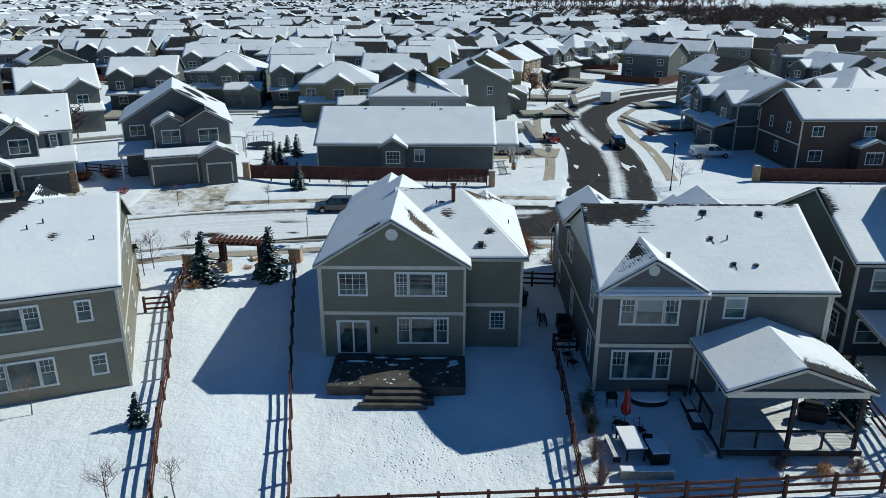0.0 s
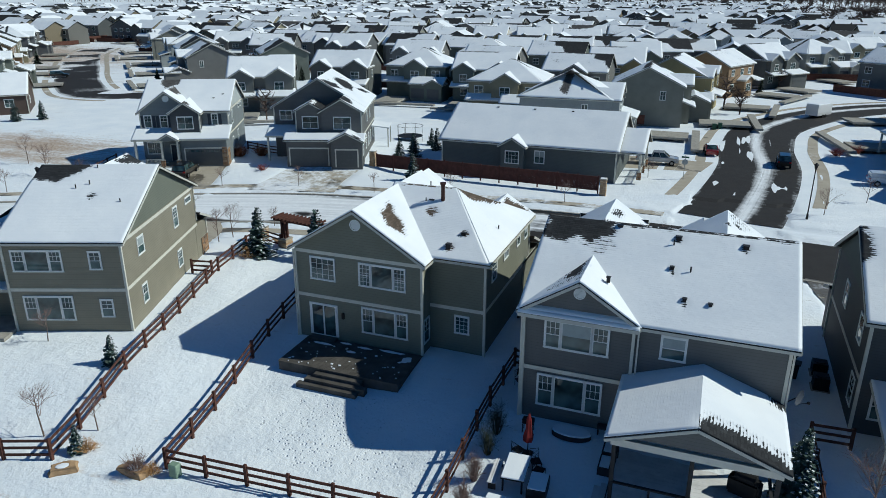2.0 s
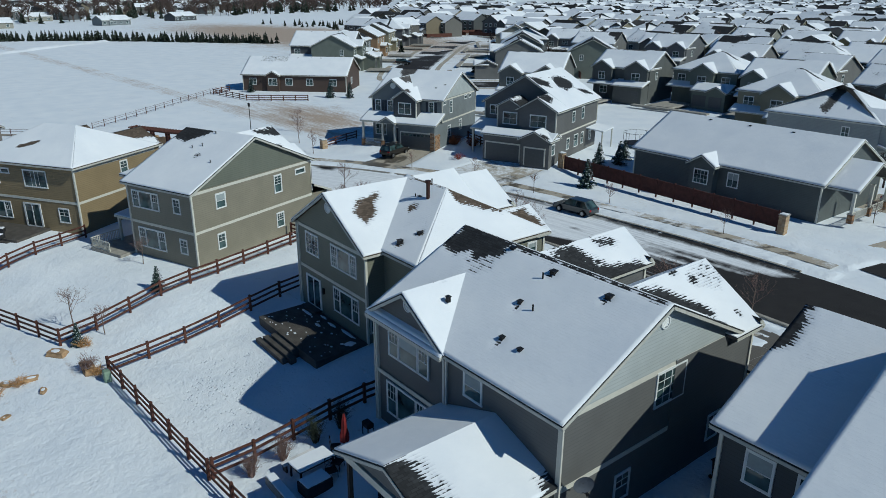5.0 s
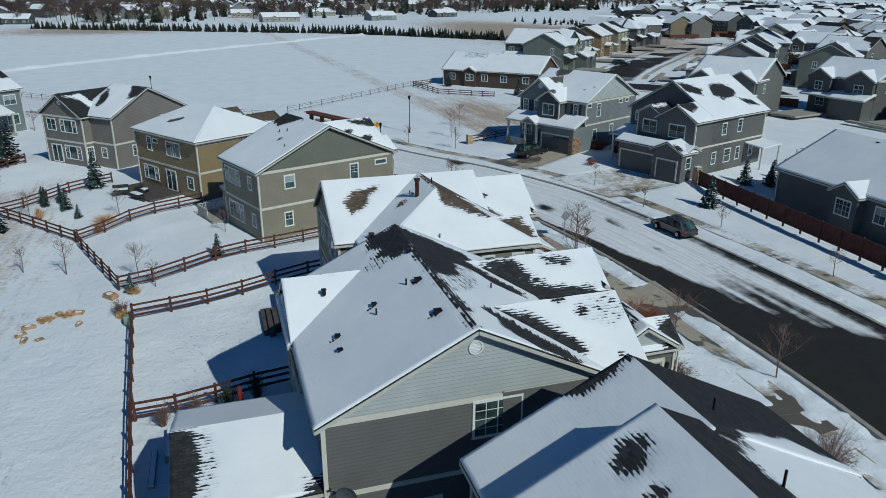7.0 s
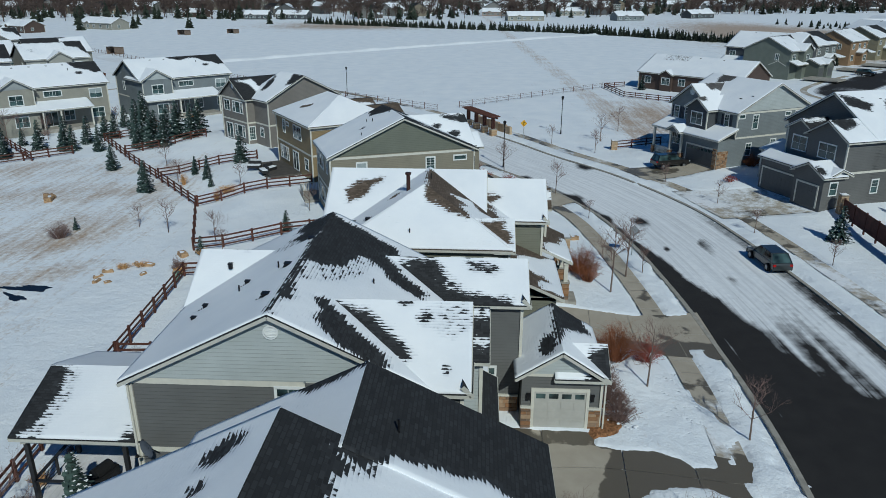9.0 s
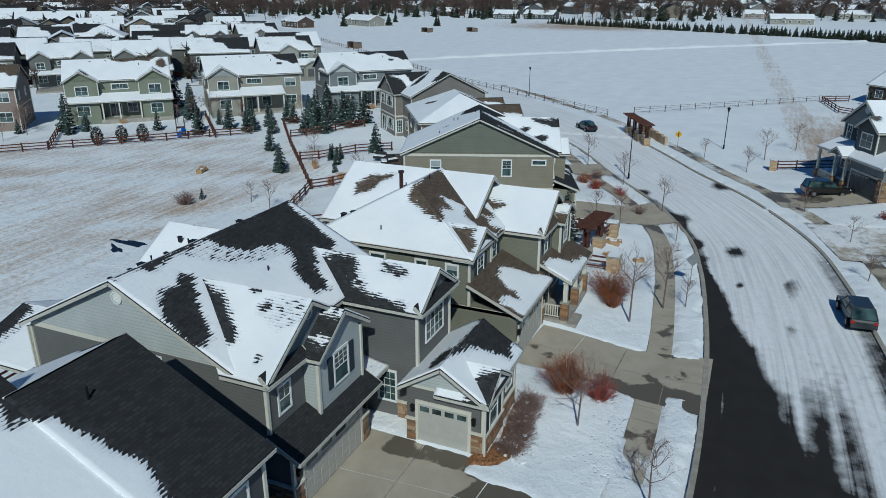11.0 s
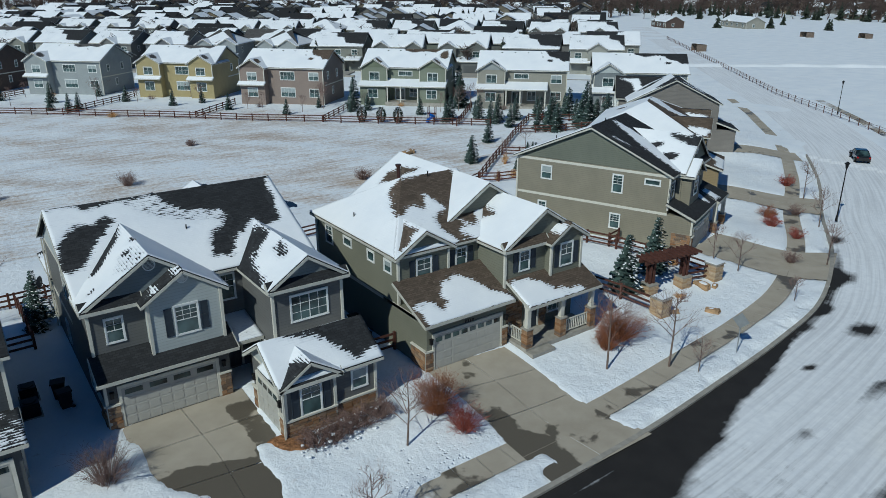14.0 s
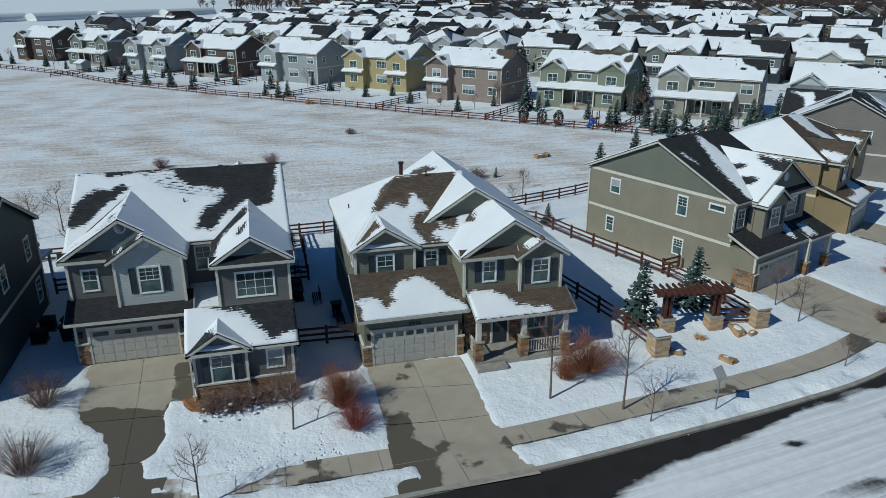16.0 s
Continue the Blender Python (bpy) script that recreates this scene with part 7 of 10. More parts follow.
# the named neighbours first, then whole rows
for x, y, turn in ((-60, 140, 12), (-46, 148, 5), (-36, 168, 0), (-24, 186, 0), (3, 119, 92), (12, 140, 94), (16, 157, 84), (22, 180, 66), (31, 198, 52), (43, 222, 40), (56, 246, 30), (72, 280, 0), (-18, 214, 5), (2, 210, 20), (-64, 118, 30),
                   (-101, 152, 15), (-95, 171, 12), (-88, 195, 8), (-75, 208, 5), (48, 148, -75), (88, 236, 160), (118, 280, 150), (93, 200, 170), (128, 232, 165), (62, 126, -80), (-120, 140, 30), (-135, 165, 35),
                   (-165, 165, 40), (-190, 180, 42), (-215, 195, 45)):
    SLOTS.append((x, y, turn, 1.1))
row_rnd = random.Random(5)
FAR = []
for r, y in enumerate((232, 262, 300, 330, 368, 398, 436, 468, 506, 540, 580, 612, 655, 690, 735, 775, 825, 870, 930, 990, 1060, 1140, 1240)):
    x = -140 - (y - 230) * 0.85 + row_rnd.uniform(0, 8)
    stop = min(50 + (y - 230) * 0.12, 90)
    while x < stop:
        slot = (x, y + 10 * math.sin(x * 0.02 + r) + row_rnd.uniform(-2, 2), (0 if r % 2 else 180) + 12 * math.cos(x * 0.02 + r) + row_rnd.uniform(-5, 5), 1.0)
        (SLOTS if y < 340 and x > -260 else FAR).append(slot)
        x += row_rnd.uniform(14.5, 17)
for r, depth in enumerate((-112, -143, -183, -213, -254, -286, -330, -362, -405, -440, -485, -525, -570, -620)):
    s = -58 + row_rnd.uniform(0, 8)
    stop = 120 - 0.5 * depth
    while s < stop:
        x, y = 0.70 * depth + 0.71 * s, 0.71 * depth - 0.70 * s
        (SLOTS if depth > -225 else FAR).append((x, y, (135 if r % 2 == 0 else -45) + row_rnd.uniform(-6, 6), 0.4))
        s += row_rnd.uniform(15.5, 18)
for x, y in ((150, 300), (185, 320), (210, 285), (175, 262), (240, 330), (270, 300), (160, 350), (120, 330), (200, 370), (250, 380), (300, 350), (330, 390), (140, 390), (290, 260), (240, 250), (205, 235), (170, 215), (150, 190), (120, 165), (90, 150), (85, 120), (110, 130), (140, 150), (170, 175)):
    FAR.append((x, y, row_rnd.uniform(0, 360), 0.4))
for k in range(230):
    y = row_rnd.uniform(-480, 420)
    FAR.append((-480 - row_rnd.uniform(0, 480) - max(0, y) * 0.45, y, row_rnd.uniform(0, 360), 0.2))
for k in range(60):
    FAR.append((row_rnd.uniform(180, 620), row_rnd.uniform(420, 900), row_rnd.uniform(0, 360), 0.2))


def infill(many, seed, area, turn, step=15.5):
    """More houses wherever the rows leave room."""
    rnd = random.Random(seed)
    taken = [(q[0], q[1]) for q in SLOTS + FAR]
    for k in range(many):
        x, y = area(rnd)
        if any(abs(x - a) < step and abs(y - b) < step and math.hypot(x - a, y - b) < step for a, b in taken):
            continue
        if any(abs(x - px) < 17 and abs(y - py) < 17 for px, py in SIDE[::6]) or any(abs(x - px) < 22 and abs(y - py) < 22 for px, py in KERB[::6]) or any(abs(x - px) < 19 and abs(y - py) < 19 for px, py in BACK[::4]):
            continue
        taken.append((x, y))
        FAR.append((x, y, turn + rnd.choice((0, 180)) + rnd.uniform(-9, 9), 1.0 if y > 0 else 0.4))


def north_area(rnd):
    y = 205 + 430 * rnd.random() ** 1.2
    return rnd.uniform(-150 - (y - 115) * 1.3, 60 + (y - 100) * 0.25), y


def east_area(rnd):
    y = rnd.uniform(190, 360)
    return rnd.uniform(70, 90 + (y - 100) * 0.85), y


def south_area(rnd):
    s, d = rnd.uniform(-62, 260), -125 - 330 * rnd.random() ** 1.2
    return 0.70 * d + 0.71 * s, 0.71 * d - 0.70 * s


for spot in ((-108, 118, 40), (-84, 128, 25), (-76, 152, 15), (-20, 128, 5), (-30, 146, 8), (-12, 150, 0), (-6, 168, 5), (-44, 190, 5), (-60, 182, 8), (-4, 190, 10), (-110, 190, 20), (-130, 200, 25), (60, 205, 140), (78, 160, -70), (44, 128, -80), (66, 100, -85), (80, 112, -85), (72, 220, 150), (100, 175, 170)):
    if all(math.hypot(spot[0] - q[0], spot[1] - q[1]) > 14 for q in SLOTS):
        SLOTS.append((*spot, 1.1))
SLOTS[:] = [q for q in SLOTS if min(math.hypot(q[0] - b[0], q[1] - b[1]) for b in BACK[::2]) > 19]
FAR[:] = [q for q in FAR if min(math.hypot(q[0] - b[0], q[1] - b[1]) for b in BACK[::2]) > 19]
for spot in ((-111, 150, -42), (-101, 168, -50), (-130, 170, -45), (-147, 187, -45), (-143, 132, 135), (-161, 146, 135), (-178, 163, 135), (-196, 180, 135), (-213, 199, 130), (-170, 206, -45), (-186, 226, -40)):
    SLOTS.append((*spot, 1.1))
infill(2600, 21, north_area, 5)
infill(400, 22, east_area, 60)
infill(500, 23, south_area, 135, 18.5)
suburb(SLOTS)


def yards(slots):
    """Yard fences and driveways of the wider suburb, one mesh each."""
    rnd = random.Random(31)
    v, f, dv, df = [], [], [], []
    cube = ((0, 1, 3, 2), (4, 6, 7, 5), (0, 4, 5, 1), (2, 3, 7, 6), (0, 2, 6, 4), (1, 5, 7, 3))

    def block(vs, fs, m, x0, x1, y0, y1, z0, z1):
        k = len(vs)
        vs.extend(tuple(m @ Vector((x, y, z))) for x in (x0, x1) for y in (y0, y1) for z in (z0, z1))
        fs.extend(tuple(k + i for i in q) for q in cube)

    for x, y, turn, z in slots:
        if x < -470:
            continue
        m = pose(x, y, z, 0, 0, turn)
        e = rnd.uniform(20, 24)
        for x0, x1, y0, y1 in ((-7.6, -7.5, 8, e), (-7.6, 7.6, e, e + 0.1)):
            block(v, f, m, x0, x1, y0, y1, -0.3, 1.35)
        s = rnd.choice((-1, 1)) * 3.0
        block(dv, df, m, s - 2.6, s + 2.6, -9.5, -1.2, -0.3, 0.05)
        if rnd.random() < 0.6:
            block(dv, df, m, -8, 8, -11.2, -10.0, -0.3, 0.05)
    for name, vs, fs, mat, label, kind in (("yard_fences", v, f, FENCE, "brown yard fences between the far houses", "fences"), ("far_driveways", dv, df, CONCRETE_PLAIN, "concrete driveways and walks before the far houses", "driveways")):
        me = bpy.data.meshes.new(name)
        me.from_pydata(vs, [], fs)
        tagged(mesh_part(name, me, mat), label, kind, kind="stuff")


yards(SLOTS + FAR)


def far_suburb(slots):
    """Houses past the countable ones: walls, snowy roofs and windows, joined."""
    v, f, mi = [], [], []
    rnd = random.Random(4)

    def quad(pts, m):
        k = len(v)
        v.extend(pts)
        f.append(tuple(range(k, k + len(pts))))
        mi.append(m)

    def house(m, w, d, e, rise, dark):
        def P(x, y, z):
            return tuple(m @ Vector((x, y, z)))
        a, o = w / 2, 0.4
        quad([P(-a, 0, -1.5), P(a, 0, -1.5), P(a, 0, e), P(-a, 0, e)], 0)
        quad([P(a, d, -1.5), P(-a, d, -1.5), P(-a, d, e), P(a, d, e)], 0)
        quad([P(a, 0, -1.5), P(a, d, -1.5), P(a, d, e), P(a, d / 2, e + rise), P(a, 0, e)], 0)
        quad([P(-a, d, -1.5), P(-a, 0, -1.5), P(-a, 0, e), P(-a, d / 2, e + rise), P(-a, d, e)], 0)
        for s in (0, 1):
            y0, y1 = (-o, d / 2) if s == 0 else (d + o, d / 2)
            q = [(-a - o, y0, e - 0.15), (a + o, y0, e - 0.15), (a + o, y1, e + rise + 0.05), (-a - o, y1, e + rise + 0.05)]
            quad([P(*p) for p in (q if s == 0 else q[::-1])], 1 if rnd.random() > dark else 2)
            quad([P(x, y, z - 0.2) for x, y, z in (q if s == 1 else q[::-1])], 2)
            quad([P(q[0][0], y0, e - 0.35), P(q[1][0], y0, e - 0.35), P(q[1][0], y0, e - 0.15), P(q[0][0], y0, e - 0.15)], 3)

    def panes(m, w, y, e, out):
        for x in (-0.3 * w, 0.28 * w, 0.0):
            for z in ((1.5, 4.5) if e > 4 else (1.5,)):
                quad([tuple(m @ Vector((x + sx * 0.9, y + out * 0.06, z + sz * 0.8))) for sx, sz in ((-1, -1), (1, -1), (1, 1), (-1, 1))], 3)
                quad([tuple(m @ Vector((x + sx * 0.75, y + out * 0.1, z + sz * 0.65))) for sx, sz in ((-1, -1), (1, -1), (1, 1), (-1, 1))], 4)

    for x, y, turn, z in slots:
        m = pose(x, y, z, 0, 0, turn)
        w, d, e = rnd.uniform(10.5, 13), rnd.uniform(10.5, 13), 6.2
        turned = rnd.random() < 0.45
        body = m @ pose(0, d / 2, 0, 0, 0, 90) @ Matrix.Translation((0, -w / 2, 0)) if turned else m
        house(body, d if turned else w, w if turned else d, e, 0.25 * d, 0.42 if y < 0 else 0.16)
        gw = rnd.uniform(4, 5.5)
        g = m @ pose(rnd.choice((-1, 1)) * w * 0.24, -1.0 + 3.5, 0, 0, 0, -90) @ Matrix.Translation((0, -gw / 2, 0))
        house(g, 7, gw, e - 0.05, 0.31 * gw, 0.42 if y < 0 else 0.16)
        low = m @ pose(0, -2.6, 0) @ pose(w * 0.2, 0, 0)
        house(low, w * 0.55, 3.2, 2.8, 0.9, 0.02)
        panes(m, w, 0.0, e, -1)
        panes(m, w, d, e, 1)
    me = bpy.data.meshes.new("far_houses")
    me.from_pydata(v, [], f)
    for mat in (ISLAND_WALL, SNOW, SHINGLE["black"], WHITE, GLASS):
        me.materials.append(mat)
    me.polygons.foreach_set("material_index", mi)
    tagged(mesh_part("far_houses", me, None), "countless far suburban houses under snowy roofs", "houses", kind="stuff")


ISLAND_WALL = island_material("far_siding", [(0.10, 0.105, 0.11), (0.16, 0.155, 0.14), (0.085, 0.09, 0.09), (0.24, 0.20, 0.13), (0.13, 0.13, 0.125), (0.30, 0.30, 0.28)], 0.8)
far_suburb(FAR)


def farmstead(x, y, turn, w, wall, label):
    return tract(label, x, y, turn, w, 10, 3, wall, "grey", 0.4, (1.2, 0.9), int(abs(x)), 1.0, group="farmsteads")


for x, y, turn, w, wall in ((-447, -100, 90, 16, CHARCOAL), (-452, -78, 80, 22, CHARCOAL), (-560, -2, 95, 30, CREAM), (-446, 80, 100, 24, CREAM), (-455, 150, 110, 20, STEEL), (-330, -150, 60, 28, CREAM), (-300, -175, 60, 20, BROWN),
                            (-520, 60, 90, 18, PINK), (-540, 120, 90, 20, CREAM), (-480, -160, 70, 24, BROWN), (-500, 210, 120, 22, CHARCOAL), (-600, -80, 90, 26, PINK)):
    farmstead(x, y, turn, w, wall, "low farmhouse with a snowy roof among bare trees")

# ---- fences ----


def unit_mesh(name, x0, x1, y0, y1, z0, z1, mat, taper=0.0):
    bm = bmesh.new()
    box(bm, x0, x1, y0, y1, z0, z1)
    if taper:
        bmesh.ops.bevel(bm, geom=[e for e in bm.edges if all(v.co.z > z1 - 0.001 for v in e.verts)], offset=taper, segments=1, affect="EDGES")
    me = bpy.data.meshes.new(name)
    bm.to_mesh(me)
    bm.free()
    me.materials.append(mat)
    return me


POST = unit_mesh("post", -0.075, 0.075, -0.075, 0.075, -0.4, 1.28, FENCE, 0.02)
RAIL = unit_mesh("rail", 0, 1, -0.025, 0.025, -0.07, 0.07, FENCE)


def at_ground(x, y):
    return float(lie(x, y)) + 0.02


def rail_fence(pts, rails=(0.32, 0.72, 1.12), step=2.4, label="dark brown three-rail wooden fence in the snow", group="rail fences"):
    """A post and rail fence along plan points."""
    pts = [Vector((*p, 0)) for p in pts]
    root = new("fence")
    root.location = (pts[0].x, pts[0].y, at_ground(pts[0].x, pts[0].y))
    tagged(root, label, "fence", group)
    o = root.location.copy()
    spots = []
    for a, b in zip(pts, pts[1:]):
        k = max(1, round((b - a).length / step))
        spots += [a.lerp(b, i / k) for i in range(k)]
    spots.append(pts[-1])
    tops = [Vector((p.x, p.y, at_ground(p.x, p.y))) for p in spots]
    for i, p in enumerate(tops):
        ob = new("post", POST)
        ob.parent = root
        ob.matrix_basis = Matrix.Translation(p - o) @ pose(0, 0, 0, 0, random.uniform(-1.2, 1.2), random.uniform(-6, 6))
        if i + 1 < len(tops):
            d = tops[i + 1] - p
            turn = d.to_track_quat("X", "Z").to_matrix().to_4x4()
            for z in rails:
                r = new("rail", RAIL)
                r.parent = root
                r.matrix_basis = Matrix.Translation(p - o + Vector((0, 0, z + random.uniform(-0.015, 0.015)))) @ turn @ Matrix.Diagonal((d.length, 1, 1, 1))
    return root


rail_fence([(-13.1, 57.0), (-12.1, 51.4), (-10.2, 41.5), (-7.2, 26.2), (6.3, 27.2), (23.0, 28.6), (38, 28.0)])
rail_fence([(6.35, 27.4), (6.5, 36.0), (6.6, 40.7)])
rail_fence([(6.6, 40.7), (8.1, 40.7)], step=1.5)
rail_fence([(22.6, 28.8), (22.5, 38.5)])
rail_fence([(22.5, 38.5), (24.4, 38.6)], step=1.9)
rail_fence([(8.1, 51.2), (4.6, 51.4)], step=1.8)
rail_fence([(-21.6, 55.2), (-20.0, 47.2), (-16.6, 37.0), (-13.1, 24.7), (-27.0, 19.6), (-46.5, 3.2), (-58, -6), (-66, 2)])
rail_fence([(-20.0, 46.4), (-21.6, 46.0)], step=1.7)
rail_fence([(-27.0, 19.8), (-32.5, 31.0)])
rail_fence([(-38.0, 10.8), (-45.0, 21.0)])
rail_fence([(-50.0, 1.0), (-58.0, 9.5)])
rail_fence([(88, -152), (77, -140), (58, -120), (40, -93.5), (14.6, -67.5), (-5.8, -48.6), (-22, -32.2), (-38.4, -17.0), (-50, -6.5)], step=3.0)
for home in SOUTH[:8]:
    x, y = home[1] + 6.6, home[2] - 6.6
    k = (-55.0 - x - y) / 2
    rail_fence([(x, y), (x + k, y + k)], step=2.8, label="brown rail fence between two back yards")
rail_fence([(-124, 83), (-121, 78), (-108, 80), (-100, 90)], label="brown rail fence round the back yard by the field")
rail_fence([(-56.8, 69.5), (-58.5, 76)], label="dark brown rail fence beside a stone pillar")
rail_fence([(-46, 88), (-40, 86.5)], step=2.0)

# tall board fences
BOARDFENCE = plain("red_brown_fence_boards", (0.075, 0.028, 0.022), 0.75, vary=0.3, scale=2.0, bump=0.3)


def board_fence(a, b, h=1.75, label="tall red-brown board fence with capped posts"):
    a, b = Vector((*a, 0)), Vector((*b, 0))
    root = new("fence")
    root.location = (a.x, a.y, at_ground(a.x, a.y))
    tagged(root, label, "fence", "board fences")
    turn = math.degrees(math.atan2(b.y - a.y, b.x - a.x))
    root.rotation_euler.z = radians(turn)
    n = round((b - a).length / 2.4)
    w = (b - a).length / n
    bm = bmesh.new()
    k = 16
    for i in range(k):
        x = 0.06 + (w - 0.12) * i / k
        box(bm, x, x + (w - 0.12) / k - 0.008, -0.012, 0.012, 0.05, h - 0.1 + 0.01 * (i % 2))
    panel = bpy.data.meshes.new("panel")
    bm.to_mesh(panel)
    bm.free()
    panel.materials.append(BOARDFENCE)
    rail = unit_mesh("rail", 0.0, w, -0.05, 0.05, 0, 0.07, BOARDFENCE)
    post = unit_mesh("post", -0.07, 0.07, -0.07, 0.07, -0.3, h + 0.1, BOARDFENCE, 0.03)
    for i in range(n + 1):
        p = new("post", post)
        p.parent, p.location = root, (i * w, 0, 0)
        if i < n:
            q = new("panel", panel)
            q.parent, q.location = root, (i * w, 0, 0)
            for z in (0.25, h - 0.1):
                r = new("rail", rail)
                r.parent, r.location = root, (i * w, 0, z)


def stone_pillar(x, y, s=0.5, h=1.5, label="square stacked stone pillar with a flat cap"):
    root = new("stone_pillar")
    z = at_ground(x, y)
    root.location = (x, y, z)
    tagged(root, label, "pillar", "stone pillars")
    rnd = random.Random(int(x * 7 + y * 3))
    bm = bmesh.new()
    c = -0.2
    while c < h - 0.01:
        d = min(rnd.choice((0.1, 0.13, 0.17)), h - c)
        m, n = rnd.uniform(-0.2, 0.2) * s, rnd.uniform(-0.2, 0.2) * s
        for x0, x1, y0, y1 in ((-s, m, -s, n), (m, s, -s, n * 0.5), (-s, m * 0.5, n, s), (m * 0.5, s, n * 0.5, s)):
            j = rnd.uniform(-0.02, 0.025)
            box(bm, x0 - (j if x0 == -s else -0.006), x1 + (j if x1 == s else -0.006), y0 - (j if y0 == -s else -0.006), y1 + (j if y1 == s else -0.006), c + 0.006, c + d - 0.006)
        c += d
    part("stones", bm, PILLAR, root)
    bm = bmesh.new()
    box(bm, -s - 0.07, s + 0.07, -s - 0.07, s + 0.07, h, h + 0.09)
    bmesh.ops.bevel(bm, geom=bm.edges[:], offset=0.02, segments=1, affect="EDGES")
    part("cap", bm, CONCRETE_PLAIN, root)
    bm = bmesh.new()
    box(bm, -s, s, -s, s, h + 0.09, h + 0.15)
    bmesh.ops.bevel(bm, geom=bm.edges[:], offset=0.03, segments=2, affect="EDGES")
    part("snow", bm, SNOW, root)
    return root


PILLAR = island_material("tan_ledgestone", [(0.42, 0.27, 0.14), (0.52, 0.40, 0.26), (0.35, 0.24, 0.15), (0.58, 0.46, 0.32)])
board_fence((-24.6, 86.0), (4.4, 84.4))
board_fence((38.8, 87.6), (66, 86.6))
stone_pillar(-25.2, 86.1, 0.35, 1.9)
stone_pillar(5.0, 84.3, 0.35, 1.9)
stone_pillar(38.2, 87.6, 0.35, 1.9)
stone_pillar(-56.3, 69.0, 0.4, 1.3)
stone_pillar(-13.2, 57.2, 0.5, 1.3)
stone_pillar(-21.6, 55.5, 0.5, 1.3)
rail_fence([(-18.9, 54.6), (-21.2, 55.3)], step=2.4)


def pergola(x, y, turn, span, posts, slats, label):
    root = new("pergola")
    root.matrix_basis = pose(x, y, at_ground(x, y), 0, 0, turn)
    tagged(root, label, "pergola", "pergolas")
    for k in range(posts):
        px = -span / 2 + span * k / (posts - 1)
        rnd = random.Random(k)
        bm = bmesh.new()
        c = -0.2
        while c < 0.8:
            j = rnd.uniform(-0.02, 0.03)
            m = rnd.uniform(-0.2, 0.2)
            box(bm, px - 0.45 - j, px + m, -0.45, 0.45 + j, c, c + 0.13)
            box(bm, px + m + 0.01, px + 0.45 + j, -0.45 - j, 0.45, c, c + 0.13)
            c += 0.14
        part("pillar_base", bm, PILLAR, root, "stacked stone pillar base")
        bm = bmesh.new()
        box(bm, px - 0.5, px + 0.5, -0.5, 0.5, c, c + 0.08)
        part("cap", bm, CONCRETE_PLAIN, root)
        for sx in (-0.16, 0.16):
            for sy in (-0.16, 0.16):
                bm = bmesh.new()
                box(bm, px + sx - 0.08, px + sx + 0.08, sy - 0.08, sy + 0.08, c + 0.08, 2.75)
                part("post", bm, ROUGHWOOD, root)
    for sy in (-0.3, 0.3):
        bm = bmesh.new()
        box(bm, -span / 2 - 0.9, span / 2 + 0.9, sy - 0.07, sy + 0.07, 2.6, 2.88)
        part("beam", bm, ROUGHWOOD, root)
    for k in range(slats):
        sx = -span / 2 - 0.7 + (span + 1.4) * k / (slats - 1)
        bm = bmesh.new()
        box(bm, sx - 0.05, sx + 0.05, -0.85, 0.85, 2.88, 3.05)
        part("slat", bm, ROUGHWOOD, root)
    return root


pergola(-17.0, 54.7, -8, 3.3, 2, 12, "stained wooden pergola on stone pillar bases")
pergola(-70.0, 50.0, 26, 9.0, 4, 20, "long entry pergola on stone bases beside the street")
bmw = bmesh.new()
for k in range(16):
    a = -6.2 + 0.8 * k
    box(bmw, a, a + 0.78, 1.2, 1.6, 0, 1.25 + 0.1 * math.sin(k * 2.1))
wall_o = part("entry_wall", bmw, PILLAR)
wall_o.matrix_basis = pose(-71.5, 50.6, 0.3, 0, 0, 26)
tagged(wall_o, "low curved stone entry wall", "wall", kind="structure")

# wire field fence along the street
WIREPOST = unit_mesh("post", -0.05, 0.05, -0.05, 0.05, -0.3, 1.25, FENCE)
root = new("fence")
tagged(root, "weathered wooden post and wire fence along the field", "fence", "field fences")
for a, b in (((-88, 42), (-120, 2)), ((-120, 2), (-236, -117)), ((-92, 46), (-124, 80))):
    k = int(math.hypot(b[0] - a[0], b[1] - a[1]) / 3.2)
    for i in range(k):
        ob = new("post", WIREPOST)
        ob.parent, ob.location = root, (a[0] + (b[0] - a[0]) * i / k, a[1] + (b[1] - a[1]) * i / k, 0.35)
    for z in (0.7, 1.15, 1.45):
        bm = bmesh.new()
        bar(bm, (*a, z), (*b, z), 0.035)
        part("wire", bm, FENCE, root)

# ---- plants ----
BARK = plain("bark", (0.16, 0.12, 0.10), 0.9, vary=0.3, scale=6, bump=0.4)
TWIG = plain("twigs", (0.20, 0.135, 0.115), 0.9, vary=0.3, scale=4)
REDTWIG = plain("red_twigs", (0.25, 0.095, 0.042), 0.85, vary=0.35, scale=2)
WINETWIG = plain("wine_twigs", (0.26, 0.07, 0.05), 0.85, vary=0.35, scale=2)
STRAW = plain("straw", (0.50, 0.30, 0.13), 0.9, vary=0.35, scale=2)
NEEDLE = plain("spruce_needles", (0.055, 0.085, 0.075), 0.85, vary=0.45, scale=3)
JUNIPER = plain("juniper_needles", (0.035, 0.045, 0.032), 0.85, vary=0.45, scale=3)


